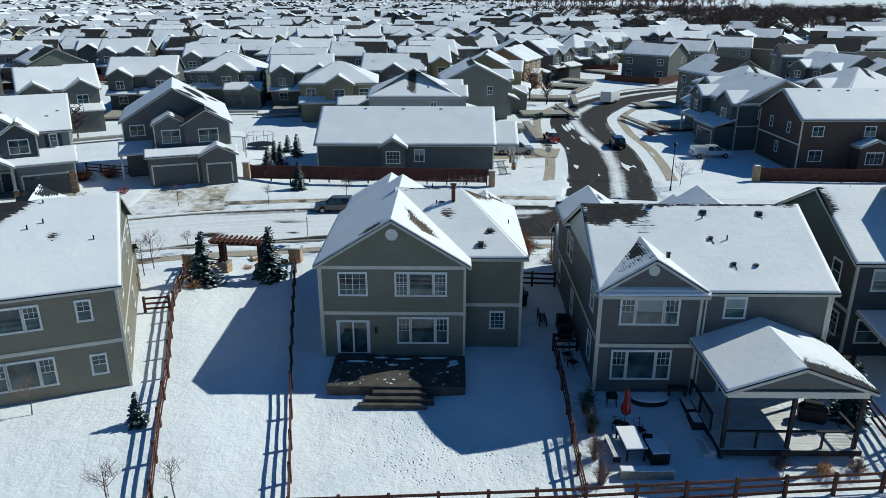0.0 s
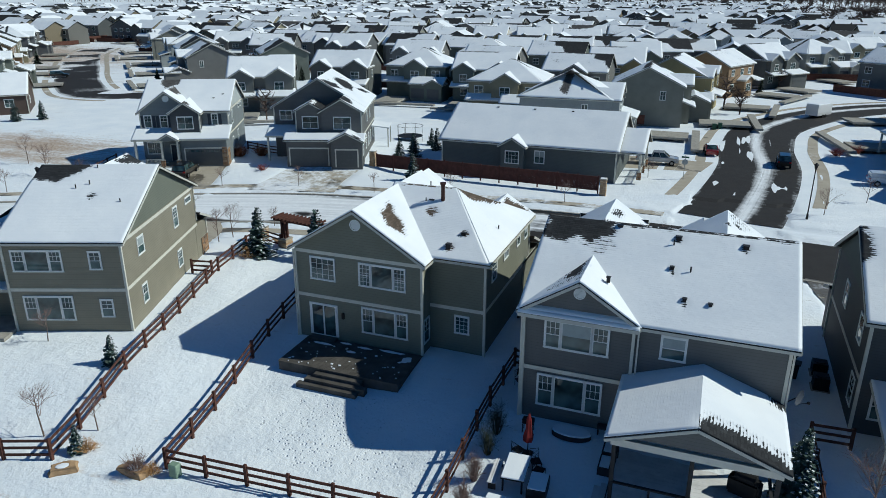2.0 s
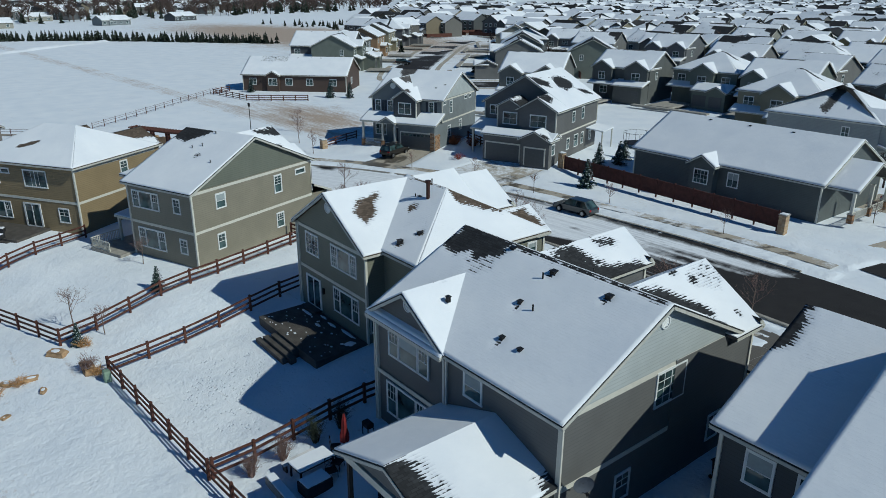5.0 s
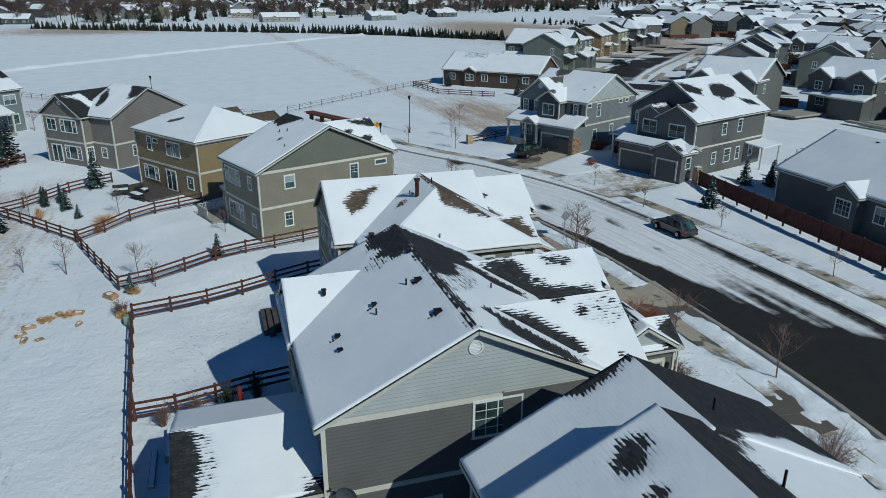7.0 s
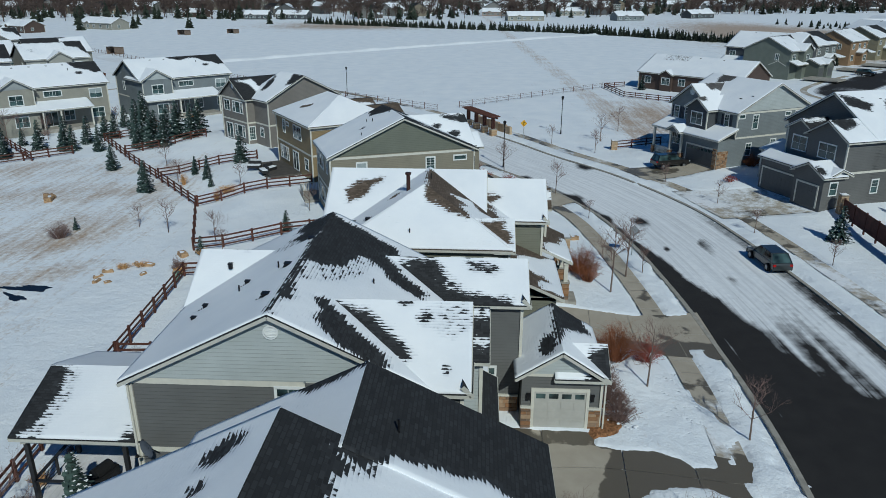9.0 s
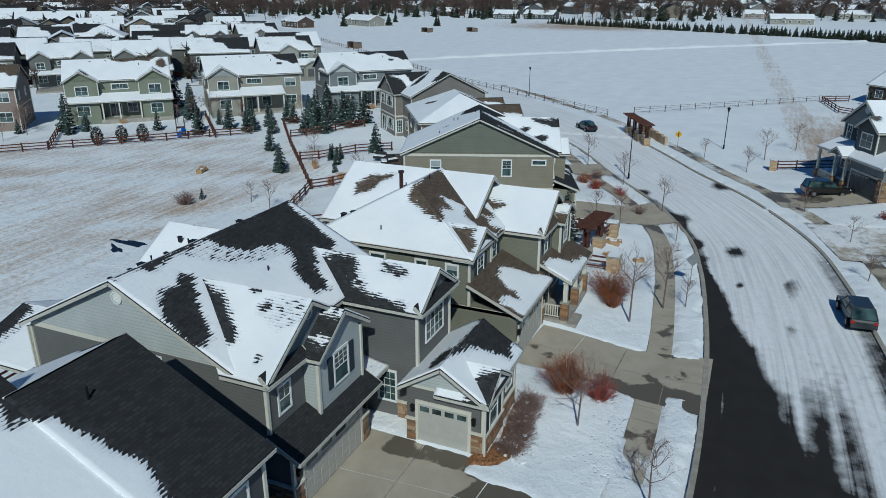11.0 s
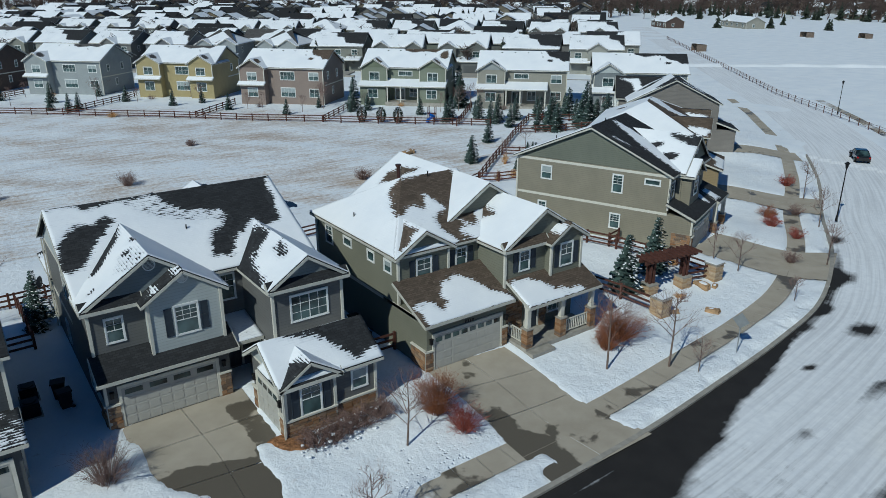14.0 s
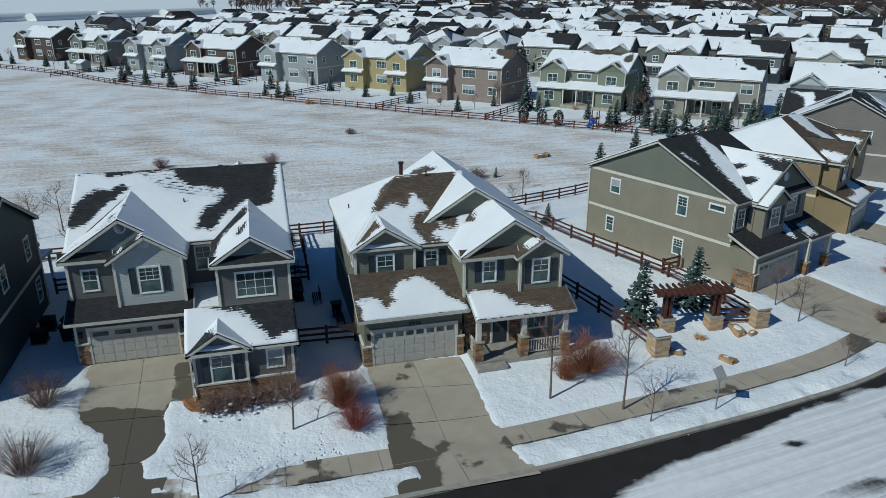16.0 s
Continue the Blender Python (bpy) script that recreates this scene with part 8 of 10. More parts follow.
def grow(bm, p, d, length, r, depth, rnd, fork=3):
    """Limbs that fork and thin out."""
    q = p + d * length
    rod(bm, p, q, r, r * 0.55, 5 if depth > 2 else 3)
    if depth == 0:
        return
    for k in range(fork + (depth > 2)):
        t = rnd.uniform(0.35, 1.0)
        s = p.lerp(q, t)
        side = Vector((rnd.gauss(0, 1), rnd.gauss(0, 1), rnd.gauss(0.15, 0.5))).normalized()
        nd = (d * 0.75 + side * 0.72 + Vector((0, 0, 0.18))).normalized()
        grow(bm, s, nd, length * rnd.uniform(0.5, 0.78), r * (0.62 - 0.1 * t), depth - 1, rnd, fork)


def bare_tree(x, y, h, seed, label="young leafless street tree in the snow", spread=1.0, twig=None, mat=None):
    rnd = random.Random(seed)
    root = new("tree")
    root.location = (x, y, at_ground(x, y) - 0.05)
    tagged(root, label, "tree", "bare trees")
    bm = bmesh.new()
    r = 0.010 * h + 0.014
    top = Vector((rnd.uniform(-0.1, 0.1), rnd.uniform(-0.1, 0.1), h * 0.45))
    rod(bm, (0, 0, -0.1), top, r, r * 0.72, 7)
    rod(bm, top, top + Vector((0.05, 0, h * 0.45)), r * 0.7, r * 0.2, 5)
    part("trunk", bm, mat or BARK, root)
    bm = bmesh.new()
    for k in range(11):
        t = rnd.uniform(0.3, 0.85)
        a = k * 2.4 + rnd.uniform(-0.4, 0.4)
        d = Vector((math.cos(a) * spread * 0.75, math.sin(a) * spread * 0.75, 0.75)).normalized()
        grow(bm, Vector((0, 0, h * t * 0.95)), d, h * 0.40 * (1.15 - t), r * 0.36, 4, rnd, 2)
    part("crown", bm, twig or TWIG, root)
    return root


def shrub(x, y, r, h, seed, mat, label, n=150):
    """A twiggy dome: stems fan out from the root, split twice and end in fine tips."""
    rnd = random.Random(seed)
    root = new("shrub")
    root.location = (x, y, at_ground(x, y))
    tagged(root, label, "shrub", "shrubs")
    bm = bmesh.new()
    for k in range(n):
        a, u = rnd.uniform(0, 6.283), rnd.random() ** 0.55
        lump = 1.0 + 0.22 * math.sin(3 * a + seed) + rnd.uniform(-0.12, 0.12)
        base = Vector((math.cos(a) * 0.25 * r * u, math.sin(a) * 0.25 * r * u, -0.05))
        tip = Vector((math.cos(a) * r * u * lump, math.sin(a) * r * u * lump, h * lump * rnd.uniform(0.55, 1.0) * math.sqrt(max(0.12, 1 - 0.8 * u * u))))
        mid = base.lerp(tip, 0.55) + Vector((0, 0, 0.1 * h))
        w = 0.010
        rod(bm, base, mid, w, w * 0.8, 3)
        rod(bm, mid, tip, w * 0.8, w * 0.3, 3)
        for j in range(5):
            s = mid.lerp(tip, rnd.uniform(0.0, 0.9))
            rod(bm, s, s + Vector((rnd.gauss(0, 0.2), rnd.gauss(0, 0.2), rnd.uniform(0.0, 0.26))) * (h / 1.5), w * 0.55, w * 0.25, 3)
    part("crown", bm, mat, root)
    if "dusted" in label:
        bm = bmesh.new()
        for k in range(26):
            a, u = rnd.uniform(0, 6.283), rnd.random() ** 0.5
            m = Matrix.Translation((math.cos(a) * r * u, math.sin(a) * r * u, h * rnd.uniform(0.1, 0.55) * (1.2 - u))) @ Matrix.Diagonal((1, 1, 0.45, 1))
            bmesh.ops.create_icosphere(bm, subdivisions=1, radius=rnd.uniform(0.05, 0.13), matrix=m)
        part("snow", bm, SNOW, root)
    return root


def conifer_mesh(h, seed, slim, snowy):
    rnd = random.Random(seed)
    bm, sn = bmesh.new(), bmesh.new()
    levels = int(h / 0.16)
    for i in range(levels):
        t = i / levels
        z = h * (0.06 + 0.94 * t)
        reach = (1 - t) ** 0.85 * h * slim * rnd.uniform(0.85, 1.1) + 0.05
        k = max(5, int(13 * (1 - t) + 4))
        for j in range(k):
            a = 6.283 * (j + rnd.random() * 0.7) / k + i
            L = reach * rnd.uniform(0.6, 1.08)
            d = Vector((math.cos(a), math.sin(a), rnd.uniform(-0.35, 0.05)))
            side = Vector((-d.y, d.x, 0))
            for s in range(3):
                f0, f1 = s / 3, (s + 1.15) / 3
                p0, p1 = Vector((0, 0, z)) + d * L * f0, Vector((0, 0, z)) + d * L * f1
                w = (0.10 + 0.14 * (1 - f0)) * (0.5 + 0.5 * (1 - t)) * rnd.uniform(0.8, 1.3)
                up = Vector((0, 0, rnd.uniform(0.02, 0.1)))
                v = [bm.verts.new(q) for q in (p0, p1 + side * w - up, p1 + d * 0.07, p1 - side * w + up)]
                bm.faces.new(v[:3])
                bm.faces.new((v[0], v[2], v[3]))
                if snowy and rnd.random() < snowy and s > 0:
                    o = Vector((0, 0, 0.035))
                    v = [sn.verts.new(q + o) for q in (p0.lerp(p1, 0.4), p1 + side * w * 0.55, p1 + d * 0.03, p1 - side * w * 0.5)]
                    sn.faces.new(v)
    tr = bmesh.new()
    rod(tr, (0, 0, -0.2), (0, 0, h * 0.9), 0.03 * h * 0.7, 0.01, 6)
    out = []
    for n, b, m in (("crown", bm, JUNIPER if slim > 0.34 else NEEDLE), ("snow", sn, SNOW), ("trunk", tr, BARK)):
        me = bpy.data.meshes.new(n)
        b.to_mesh(me)
        b.free()
        me.materials.append(m)
        if me.vertices:
            out.append(me)
    return out


def round_juniper(x, y, h):
    """A clipped egg-shaped juniper of many short sprays with a cap of snow."""
    rnd = random.Random(int(x * 7))
    root = new("juniper")
    root.location = (x, y, at_ground(x, y))
    tagged(root, "dark egg-shaped juniper with a cap of snow", "juniper", "junipers by the fence")
    bm, sn = bmesh.new(), bmesh.new()
    for k in range(900):
        t, a = rnd.random(), rnd.uniform(0, 6.283)
        r = 0.30 * h * math.sin(3.1416 * min(1, 0.12 + 0.86 * t)) ** 0.6 * rnd.uniform(0.75, 1.08)
        p = Vector((r * math.cos(a), r * math.sin(a), h * (0.03 + 0.95 * t)))
        out = Vector((math.cos(a), math.sin(a), rnd.uniform(0.5, 1.6))).normalized() * rnd.uniform(0.12, 0.24)
        side = out.cross(Vector((rnd.gauss(0, 1), rnd.gauss(0, 1), rnd.gauss(0, 1)))).normalized() * rnd.uniform(0.05, 0.11)
        bm.faces.new([bm.verts.new(q) for q in (p - side, p + side, p + out)])
        if t > 0.72 and rnd.random() < 0.5 or rnd.random() < 0.05:
            o = Vector((0, 0, 0.05))
            sn.faces.new([sn.verts.new(q + o) for q in (p - side, p + side * 1.2, p + out)])
    part("crown", bm, JUNIPER, root)
    part("snow", sn, SNOW, root)
    bm = bmesh.new()
    rod(bm, (0, 0, -0.2), (0, 0, h * 0.8), 0.3, 0.1, 7)
    part("trunk", bm, BARK, root)


CONIFERS = {}


def conifer(x, y, h, slim=0.3, snowy=0.35, label="snow-dusted young blue spruce"):
    key = (slim, snowy, int(abs(x)) % 2)
    if key not in CONIFERS:
        CONIFERS[key] = conifer_mesh(3.0, 5 + len(CONIFERS), slim, snowy)
    root = new("conifer")
    root.location = (x, y, at_ground(x, y))
    root.rotation_euler.z = x * 3 + y
    root.scale = (h / 2.7,) * 3
    tagged(root, label, "conifer", "conifers")
    for me in CONIFERS[key]:
        o = new(me.name.split(".")[0], me)
        o.parent = root


for x, y, h in ((-19.2, 51.9, 4.0), (-14.3, 53.2, 4.1), (-16.4, 32.3, 1.8), (-12.4, 25.7, 1.5), (-18.1, 82.8, 3.2), (-24.0, 92, 2.8), (-23, 95, 3.0), (-24.5, 98, 2.6), (-22, 101, 3.0), (-24, 104, 2.4), (21.6, 33.4, 3.2), (22.0, 35.6, 2.4)):
    conifer(x, y, h)
for x, y, h in ((-18.5, 11.1, 1.2), (-41.6, 3.4, 3.2), (-31.6, 12.3, 2.6), (-52.5, -12.6, 4.0), (-54.6, -10.0, 4.2), (-56.7, -7.8, 3.8), (-60.2, -2.0, 4.0), (-66.2, 1.7, 3.6), (-46.4, -13.8, 3.4), (-40.2, -34.8, 5.6), (-41.6, -32.2, 3.0), (-56.6, -24.0, 5.0), (-58.2, -25.6, 5.6), (-64.8, -35, 6.0), (-52.3, -7.6, 3.4), (-51.9, -3.6, 3.4), (-53.5, 1.2, 3.2), (-56.9, 1.9, 3.6), (-62.4, 1.6, 3.8), (-66.5, -5.0, 4.6), (-72.5, -6.5, 5.0), (-51.8, -8.6, 3.5), (-60.2, -5.4, 3.6), (-64.0, -0.8, 3.4),
                (-48.6, -15.6, 4), (4, -62, 3.2), (2.0, -64.5, 3), (6.5, -66, 2.8), (22, -80, 3.6), (27, -86, 4), (33, -92, 4), (39, -98, 4.2), (-101, 96, 3.5), (-98, 99, 3.2), (-119, 86, 3), (-36.5, 17.5, 2.2), (-40.2, 14.6, 1.8), (-33.5, 19.0, 1.4)):
    conifer(x, y, h, 0.26, 0.25)
for x, y, h in ((-60.1, 4.5, 5.2), (-54.6, 2.9, 4.8), (-54.2, 4.8, 4.2), (-58.5, 7.3, 4.6), (-31.9, 12.0, 3.4), (-43.2, 19.6, 3.6), (-63.5, 6.5, 5.0), (-57.0, 0.5, 4.4)):
    conifer(x, y, h, 0.28, 0.2)
for x, y in ((-38.8, 15.1), (-38.9, 16.6)):
    conifer(x, y, 2.0, 0.2, 0.05, "narrow bronze conifer in a back yard")
for x, y in ((-34.9, -22.6), (-37.3, -20.2), (-39.4, -18.2)):
    round_juniper(x, y, 2.6)
for i, (x, y, h) in enumerate(((-15.1, 26.0, 3.4), (-24.8, 55.6, 3.6), (-5.0, 59.9, 5.6), (9.0, 59.6, 4.4), (13.4, 63.9, 3.8), (-8.5, 61.7, 5.4), (-9.3, 63.2, 2.6), (-20.1, 75.9, 2.6), (30.0, 21.9, 5.0), (-24.7, 53.4, 3.4), (-23.8, 60.9, 2.2), (-18.5, 20.1, 3.6), (-19.9, 16.6, 2.6), (24.0, 31.5, 5.2), (28.0, 20.0, 5.0), (27, 34, 4.2),
                               (-33, 58.5, 4), (-42, 53, 4.2), (-50, 47.0, 4.4), (-30, 75.5, 2.6), (-12, 79.5, 2.6), (1.5, 80, 2.6), (-38.5, 72, 2.6), (-54, 66, 3.6), (-62, 68, 4.5), (-70, 72, 4.2), (-60, 60.5, 3), (-36, 14, 3.2), (-43.5, 9.5, 3.4), (-32, 23, 3.0), (28, 85, 3.2), (33, 92, 3),
                               (9, 95, 2.8), (-20, -68, 4), (-55.9, -19.6, 5.5), (-54.6, -21.4, 5.0), (-57.3, -18.2, 4.6), (-35.6, -38.4, 5.5), (-36.6, -40.2, 5.0), (-30.7, -37.3, 3.4), (-26.1, -44.6, 3.6), (-3, -74, 5), (12, -76, 4), (60, -126, 5), (-22.5, 33, 2.6), (-12.8, 27.4, 2.4))):
    bare_tree(x, y, h, 200 + i)
for i, (x, y, r, h, m, lab) in enumerate((
        (6.3, 58.2, 1.5, 2.4, REDTWIG, "rust-red leafless dogwood shrub in snow"), (5.9, 60.1, 1.2, 1.6, WINETWIG, "wine-red leafless shrub in snow"), (-8.2, 57.9, 2.0, 2.2, REDTWIG, "rust-red leafless dogwood shrub in snow"), (-6.6, 58.4, 1.1, 1.7, REDTWIG, "rust-red leafless dogwood shrub in snow"),
        (21.7, 54.4, 1.3, 2.0, TWIG, "grey-brown leafless shrub in snow"), (21.4, 59.8, 1.6, 2.1, TWIG, "grey-brown leafless shrub in snow"), (12.9, 57.3, 1.0, 1.1, TWIG, "low leafless shrub dusted with snow against the stone wall"), (11.9, 57.4, 1.0, 1.2, TWIG, "low leafless shrub dusted with snow against the stone wall"), (11.0, 57.2, 0.95, 1.1, TWIG, "low leafless shrub dusted with snow against the stone wall"),
        (10.0, 57.1, 1.0, 1.1, TWIG, "low leafless shrub dusted with snow against the stone wall"), (8.9, 57.0, 0.95, 1.2, TWIG, "low leafless shrub dusted with snow against the stone wall"), (7.4, 28.9, 0.45, 1.5, TWIG, "tall dry ornamental grass standing in the snow"), (7.4, 30.6, 0.45, 1.6, TWIG, "tall dry ornamental grass standing in the snow"),
        (7.5, 32.4, 0.5, 1.8, JUNIPER, "narrow dark shrub beside the fence"), (7.5, 33.9, 0.5, 2.0, JUNIPER, "narrow dark shrub beside the fence"), (-12.0, 25.9, 0.7, 0.7, STRAW, "tuft of dry straw-coloured grass"), (-7.6, 25.6, 0.6, 0.7, STRAW, "tuft of dry straw-coloured grass"),
        (-8.2, 25.3, 0.6, 1.3, TWIG, "small leafless bush standing in the snow"), (-19.8, 50.8, 0.9, 0.7, STRAW, "tuft of dry straw-coloured grass"), (-20.9, 52.2, 0.7, 0.6, STRAW, "tuft of dry straw-coloured grass"), (-17.0, 56.0, 0.5, 0.4, STRAW, "tuft of dry straw-coloured grass"), (-9.4, 21.6, 0.7, 0.6, STRAW, "tuft of dry straw-coloured grass"),
        (-9.0, 20.3, 0.7, 0.6, STRAW, "tuft of dry straw-coloured grass"), (7.8, -2.3, 1.3, 1.8, TWIG, "leafless bush in the meadow"), (21.5, -4.3, 1.2, 1.5, TWIG, "leafless bush in the meadow"), (-16.1, 10.8, 1.2, 1.6, TWIG, "leafless bush in the meadow"), (-5, -20, 1.0, 1.0, TWIG, "leafless bush in the meadow"),
        (-30.8, 21.8, 1.3, 0.9, STRAW, "clump of orange-tan grass"), (-28.5, 21.4, 0.5, 1.3, STRAW, "clump of orange-tan grass"), (-34.8, 15.2, 0.5, 1.4, STRAW, "clump of orange-tan grass"), (-38.0, 50.5, 1.0, 1.2, WINETWIG, "low red shrub standing in the snow"), (-40.5, 48.6, 1.1, 1.3, REDTWIG, "rust-red leafless dogwood shrub in snow"), (-53.5, 43.0, 1.1, 1.3, WINETWIG, "low red shrub standing in the snow"), (-31.0, 56.5, 0.9, 1.1, TWIG, "low twiggy shrub standing in the snow"), (-37, 53.5, 0.9, 1.1, WINETWIG, "low red shrub standing in the snow"),
        (-44, 49.5, 0.9, 1.2, TWIG, "low twiggy shrub standing in the snow"), (-44.5, 84.0, 1.6, 1.6, REDTWIG, "rust-red leafless shrub in snow"), (-42.0, 85.5, 1.4, 1.5, REDTWIG, "rust-red leafless shrub in snow"), (-37.6, 79.2, 0.9, 0.9, WINETWIG, "low red shrub standing in the snow"), (36, 121, 1.2, 1.3, WINETWIG, "wine-red leafless shrub in snow"), (33, 118, 1.2, 1.3, WINETWIG, "wine-red leafless shrub in snow"),
        (-1.2, -52, 1, 1.0, STRAW, "tuft of dry straw-coloured grass"), (40, -105, 1.6, 2.0, TWIG, "leafless bush by the fence"), (16.5, 30.0, 0.6, 0.8, TWIG, "small twiggy shrub standing in the snow"), (18.5, 29.6, 0.6, 0.8, STRAW, "small straw-coloured shrub standing in the snow"), (20.2, 29.8, 0.6, 0.8, TWIG, "small twiggy shrub standing in the snow"))):
    shrub(x, y, r, h, 300 + i, m, lab, 300 if r > 1.2 and m in (REDTWIG, WINETWIG) else 190 if r > 0.9 else 100)


yard_rnd = random.Random(12)
for i, (x, y) in enumerate([home[1:3] for home in SOUTH]):
    m = pose(x, y, 0, 0, 0, 135)
    for dx, dy in ((8.2, yard_rnd.uniform(-5, 3)), (-7.6, yard_rnd.uniform(-9, -5)), (yard_rnd.uniform(3, 6), yard_rnd.uniform(-10, -8))):
        q = m @ Vector((dx, dy, 0))
        conifer(q.x, q.y, yard_rnd.uniform(2.2, 4.0), 0.26, 0.25, "dark young spruce in a back yard")
    for dx, dy in ((yard_rnd.uniform(6.5, 9), yard_rnd.uniform(-7, 4)), (yard_rnd.uniform(-7, -3), yard_rnd.uniform(-7, -3))):
        q = m @ Vector((dx, dy, 0))
        bare_tree(q.x, q.y, yard_rnd.uniform(3.2, 4.8), 500 + i * 3 + int(dx), "leafless young tree in a back yard", 0.8)
    q = m @ Vector((yard_rnd.uniform(-6, 0), yard_rnd.uniform(-2.5, -1.2), 0))
    shrub(q.x, q.y, 0.9, 1.1, 700 + i, STRAW if i % 2 else TWIG, "dry shrub beside the back wall", 80)


def far_wood(name, spots, label, mat, evergreen=False):
    """A far wood of many small trees, one mesh."""
    v, f = [], []
    rnd = random.Random(len(spots))

    def blade(p, q, w):
        d = (q - p).normalized()
        s = d.cross(Vector((rnd.gauss(0, 1), rnd.gauss(0, 1), 0.2))).normalized() * w
        k = len(v)
        v.extend((tuple(p - s), tuple(p + s), tuple(q)))
        f.append((k, k + 1, k + 2))

    for x, y, h in spots:
        o = Vector((x, y, 0.2))
        if evergreen:
            for i in range(60):
                t = rnd.random()
                a = rnd.uniform(0, 6.283)
                L = (1 - t) * h * 0.34 + 0.2
                p = o + Vector((0, 0, h * t + 0.3))
                blade(p, p + Vector((math.cos(a) * L, math.sin(a) * L, -0.15 * h * rnd.random())), 0.16 * h * (1 - t) + 0.1)
        else:
            blade(o, o + Vector((0, 0, h * 0.8)), 0.03 * h)
            blade(o, o + Vector((0.2, 0, h * 0.8)), 0.03 * h)
            for i in range(26):
                a, t = rnd.uniform(0, 6.283), rnd.uniform(0.25, 0.75)
                p = o + Vector((0, 0, h * t))
                q = p + Vector((math.cos(a), math.sin(a), rnd.uniform(0.5, 1.2))) * h * 0.33 * rnd.uniform(0.6, 1.1)
                blade(p, q, 0.018 * h)
                for j in range(3):
                    s = p.lerp(q, rnd.uniform(0.3, 0.9))
                    blade(s, s + Vector((rnd.gauss(0, 1), rnd.gauss(0, 1), rnd.uniform(0.1, 1.2))) * h * 0.15, 0.013 * h)
    me = bpy.data.meshes.new(name)
    me.from_pydata(v, [], f)
    tagged(mesh_part(name, me, mat), label, "woods", kind="stuff")


wr = random.Random(77)
DARKTWIG = plain("far_twigs", (0.085, 0.062, 0.052), 0.95, vary=0.3, scale=0.05)
spots = []
for k in range(1300):
    a = wr.random()
    spots.append((75 + a * 480 + wr.uniform(-25, 40), 290 + wr.uniform(0, 1) ** 0.7 * 420 - a * 60, wr.uniform(8, 16)))
for k in range(900):
    spots.append((wr.uniform(-1400, 500), 1200 + wr.uniform(0, 500), wr.uniform(12, 24)))
for k in range(260):
    y = wr.uniform(230, 1100)
    spots.append((wr.uniform(-140 - (y - 230) * 0.85, 70), y, wr.uniform(5, 9)))
for k in range(1500):
    y = wr.uniform(-560, 560)
    spots.append((-455 - wr.uniform(0, 1) ** 1.4 * 560 - max(0, y) * 0.45, y, wr.uniform(7, 15)))
for k in range(1500):
    s, d = wr.uniform(-420, 520), -430 - wr.uniform(0, 460)
    spots.append((0.70 * d + 0.71 * s, 0.71 * d - 0.70 * s, wr.uniform(7, 14)))
for k in range(420):
    s, d = wr.uniform(-60, 190), -108 - wr.uniform(0, 340)
    spots.append((0.70 * d + 0.71 * s, 0.71 * d - 0.70 * s, wr.uniform(5, 9)))
for x, y, turn, z in SLOTS + FAR:
    if wr.random() < 0.55 and x > -470:
        spots.append((x + wr.uniform(-9, 9), y + wr.uniform(-14, 14), wr.uniform(3.5, 8)))
far_wood("far_woods", spots, "distant leafless woods and yard trees", DARKTWIG)
spots = []
for k in range(300):
    t = k / 299
    a, b = (-400, -55), (-318, 101)
    if t > 0.6:
        a, b = (-318, 101), (-255, 158)
        u = (t - 0.6) / 0.4
    else:
        u = t / 0.6
    spots.append((a[0] + (b[0] - a[0]) * u + wr.uniform(-2, 2), a[1] + (b[1] - a[1]) * u + wr.uniform(-2, 2), wr.uniform(2.4, 4.8)))
for k in range(120):
    y = wr.uniform(-420, 420)
    spots.append((-430 - wr.uniform(0, 300) - max(0, y) * 0.45, y, wr.uniform(5, 10)))
for k in range(70):
    s, d = wr.uniform(-50, 230), -104 - wr.uniform(0, 1) ** 1.3 * 260
    spots.append((0.70 * d + 0.71 * s, 0.71 * d - 0.70 * s, wr.uniform(5, 10.5)))
for k in range(50):
    s, d = wr.uniform(-260, 200), -300 - wr.uniform(0, 250)
    spots.append((0.70 * d + 0.71 * s, 0.71 * d - 0.70 * s, wr.uniform(5, 11)))
for k in range(45):
    spots.append((wr.uniform(-420, -330), 250 + wr.uniform(-20, 20), wr.uniform(2, 4)))
for x, y, turn, z in SLOTS + FAR:
    if wr.random() < 0.4 and x > -470:
        m = pose(x, y, z, 0, 0, turn) @ Vector((wr.choice((-8.2, 8.2)), wr.uniform(-6, 22), 0))
        spots.append((m.x, m.y, wr.uniform(2, 4.5)))
for k in range(260):
    y = wr.uniform(-560, 520)
    spots.append((-450 - wr.uniform(0, 1) ** 1.5 * 420 - max(0, y) * 0.45, y, wr.uniform(6, 13)))
far_wood("far_evergreens", spots, "dark evergreen windbreak and far conifers", JUNIPER, True)


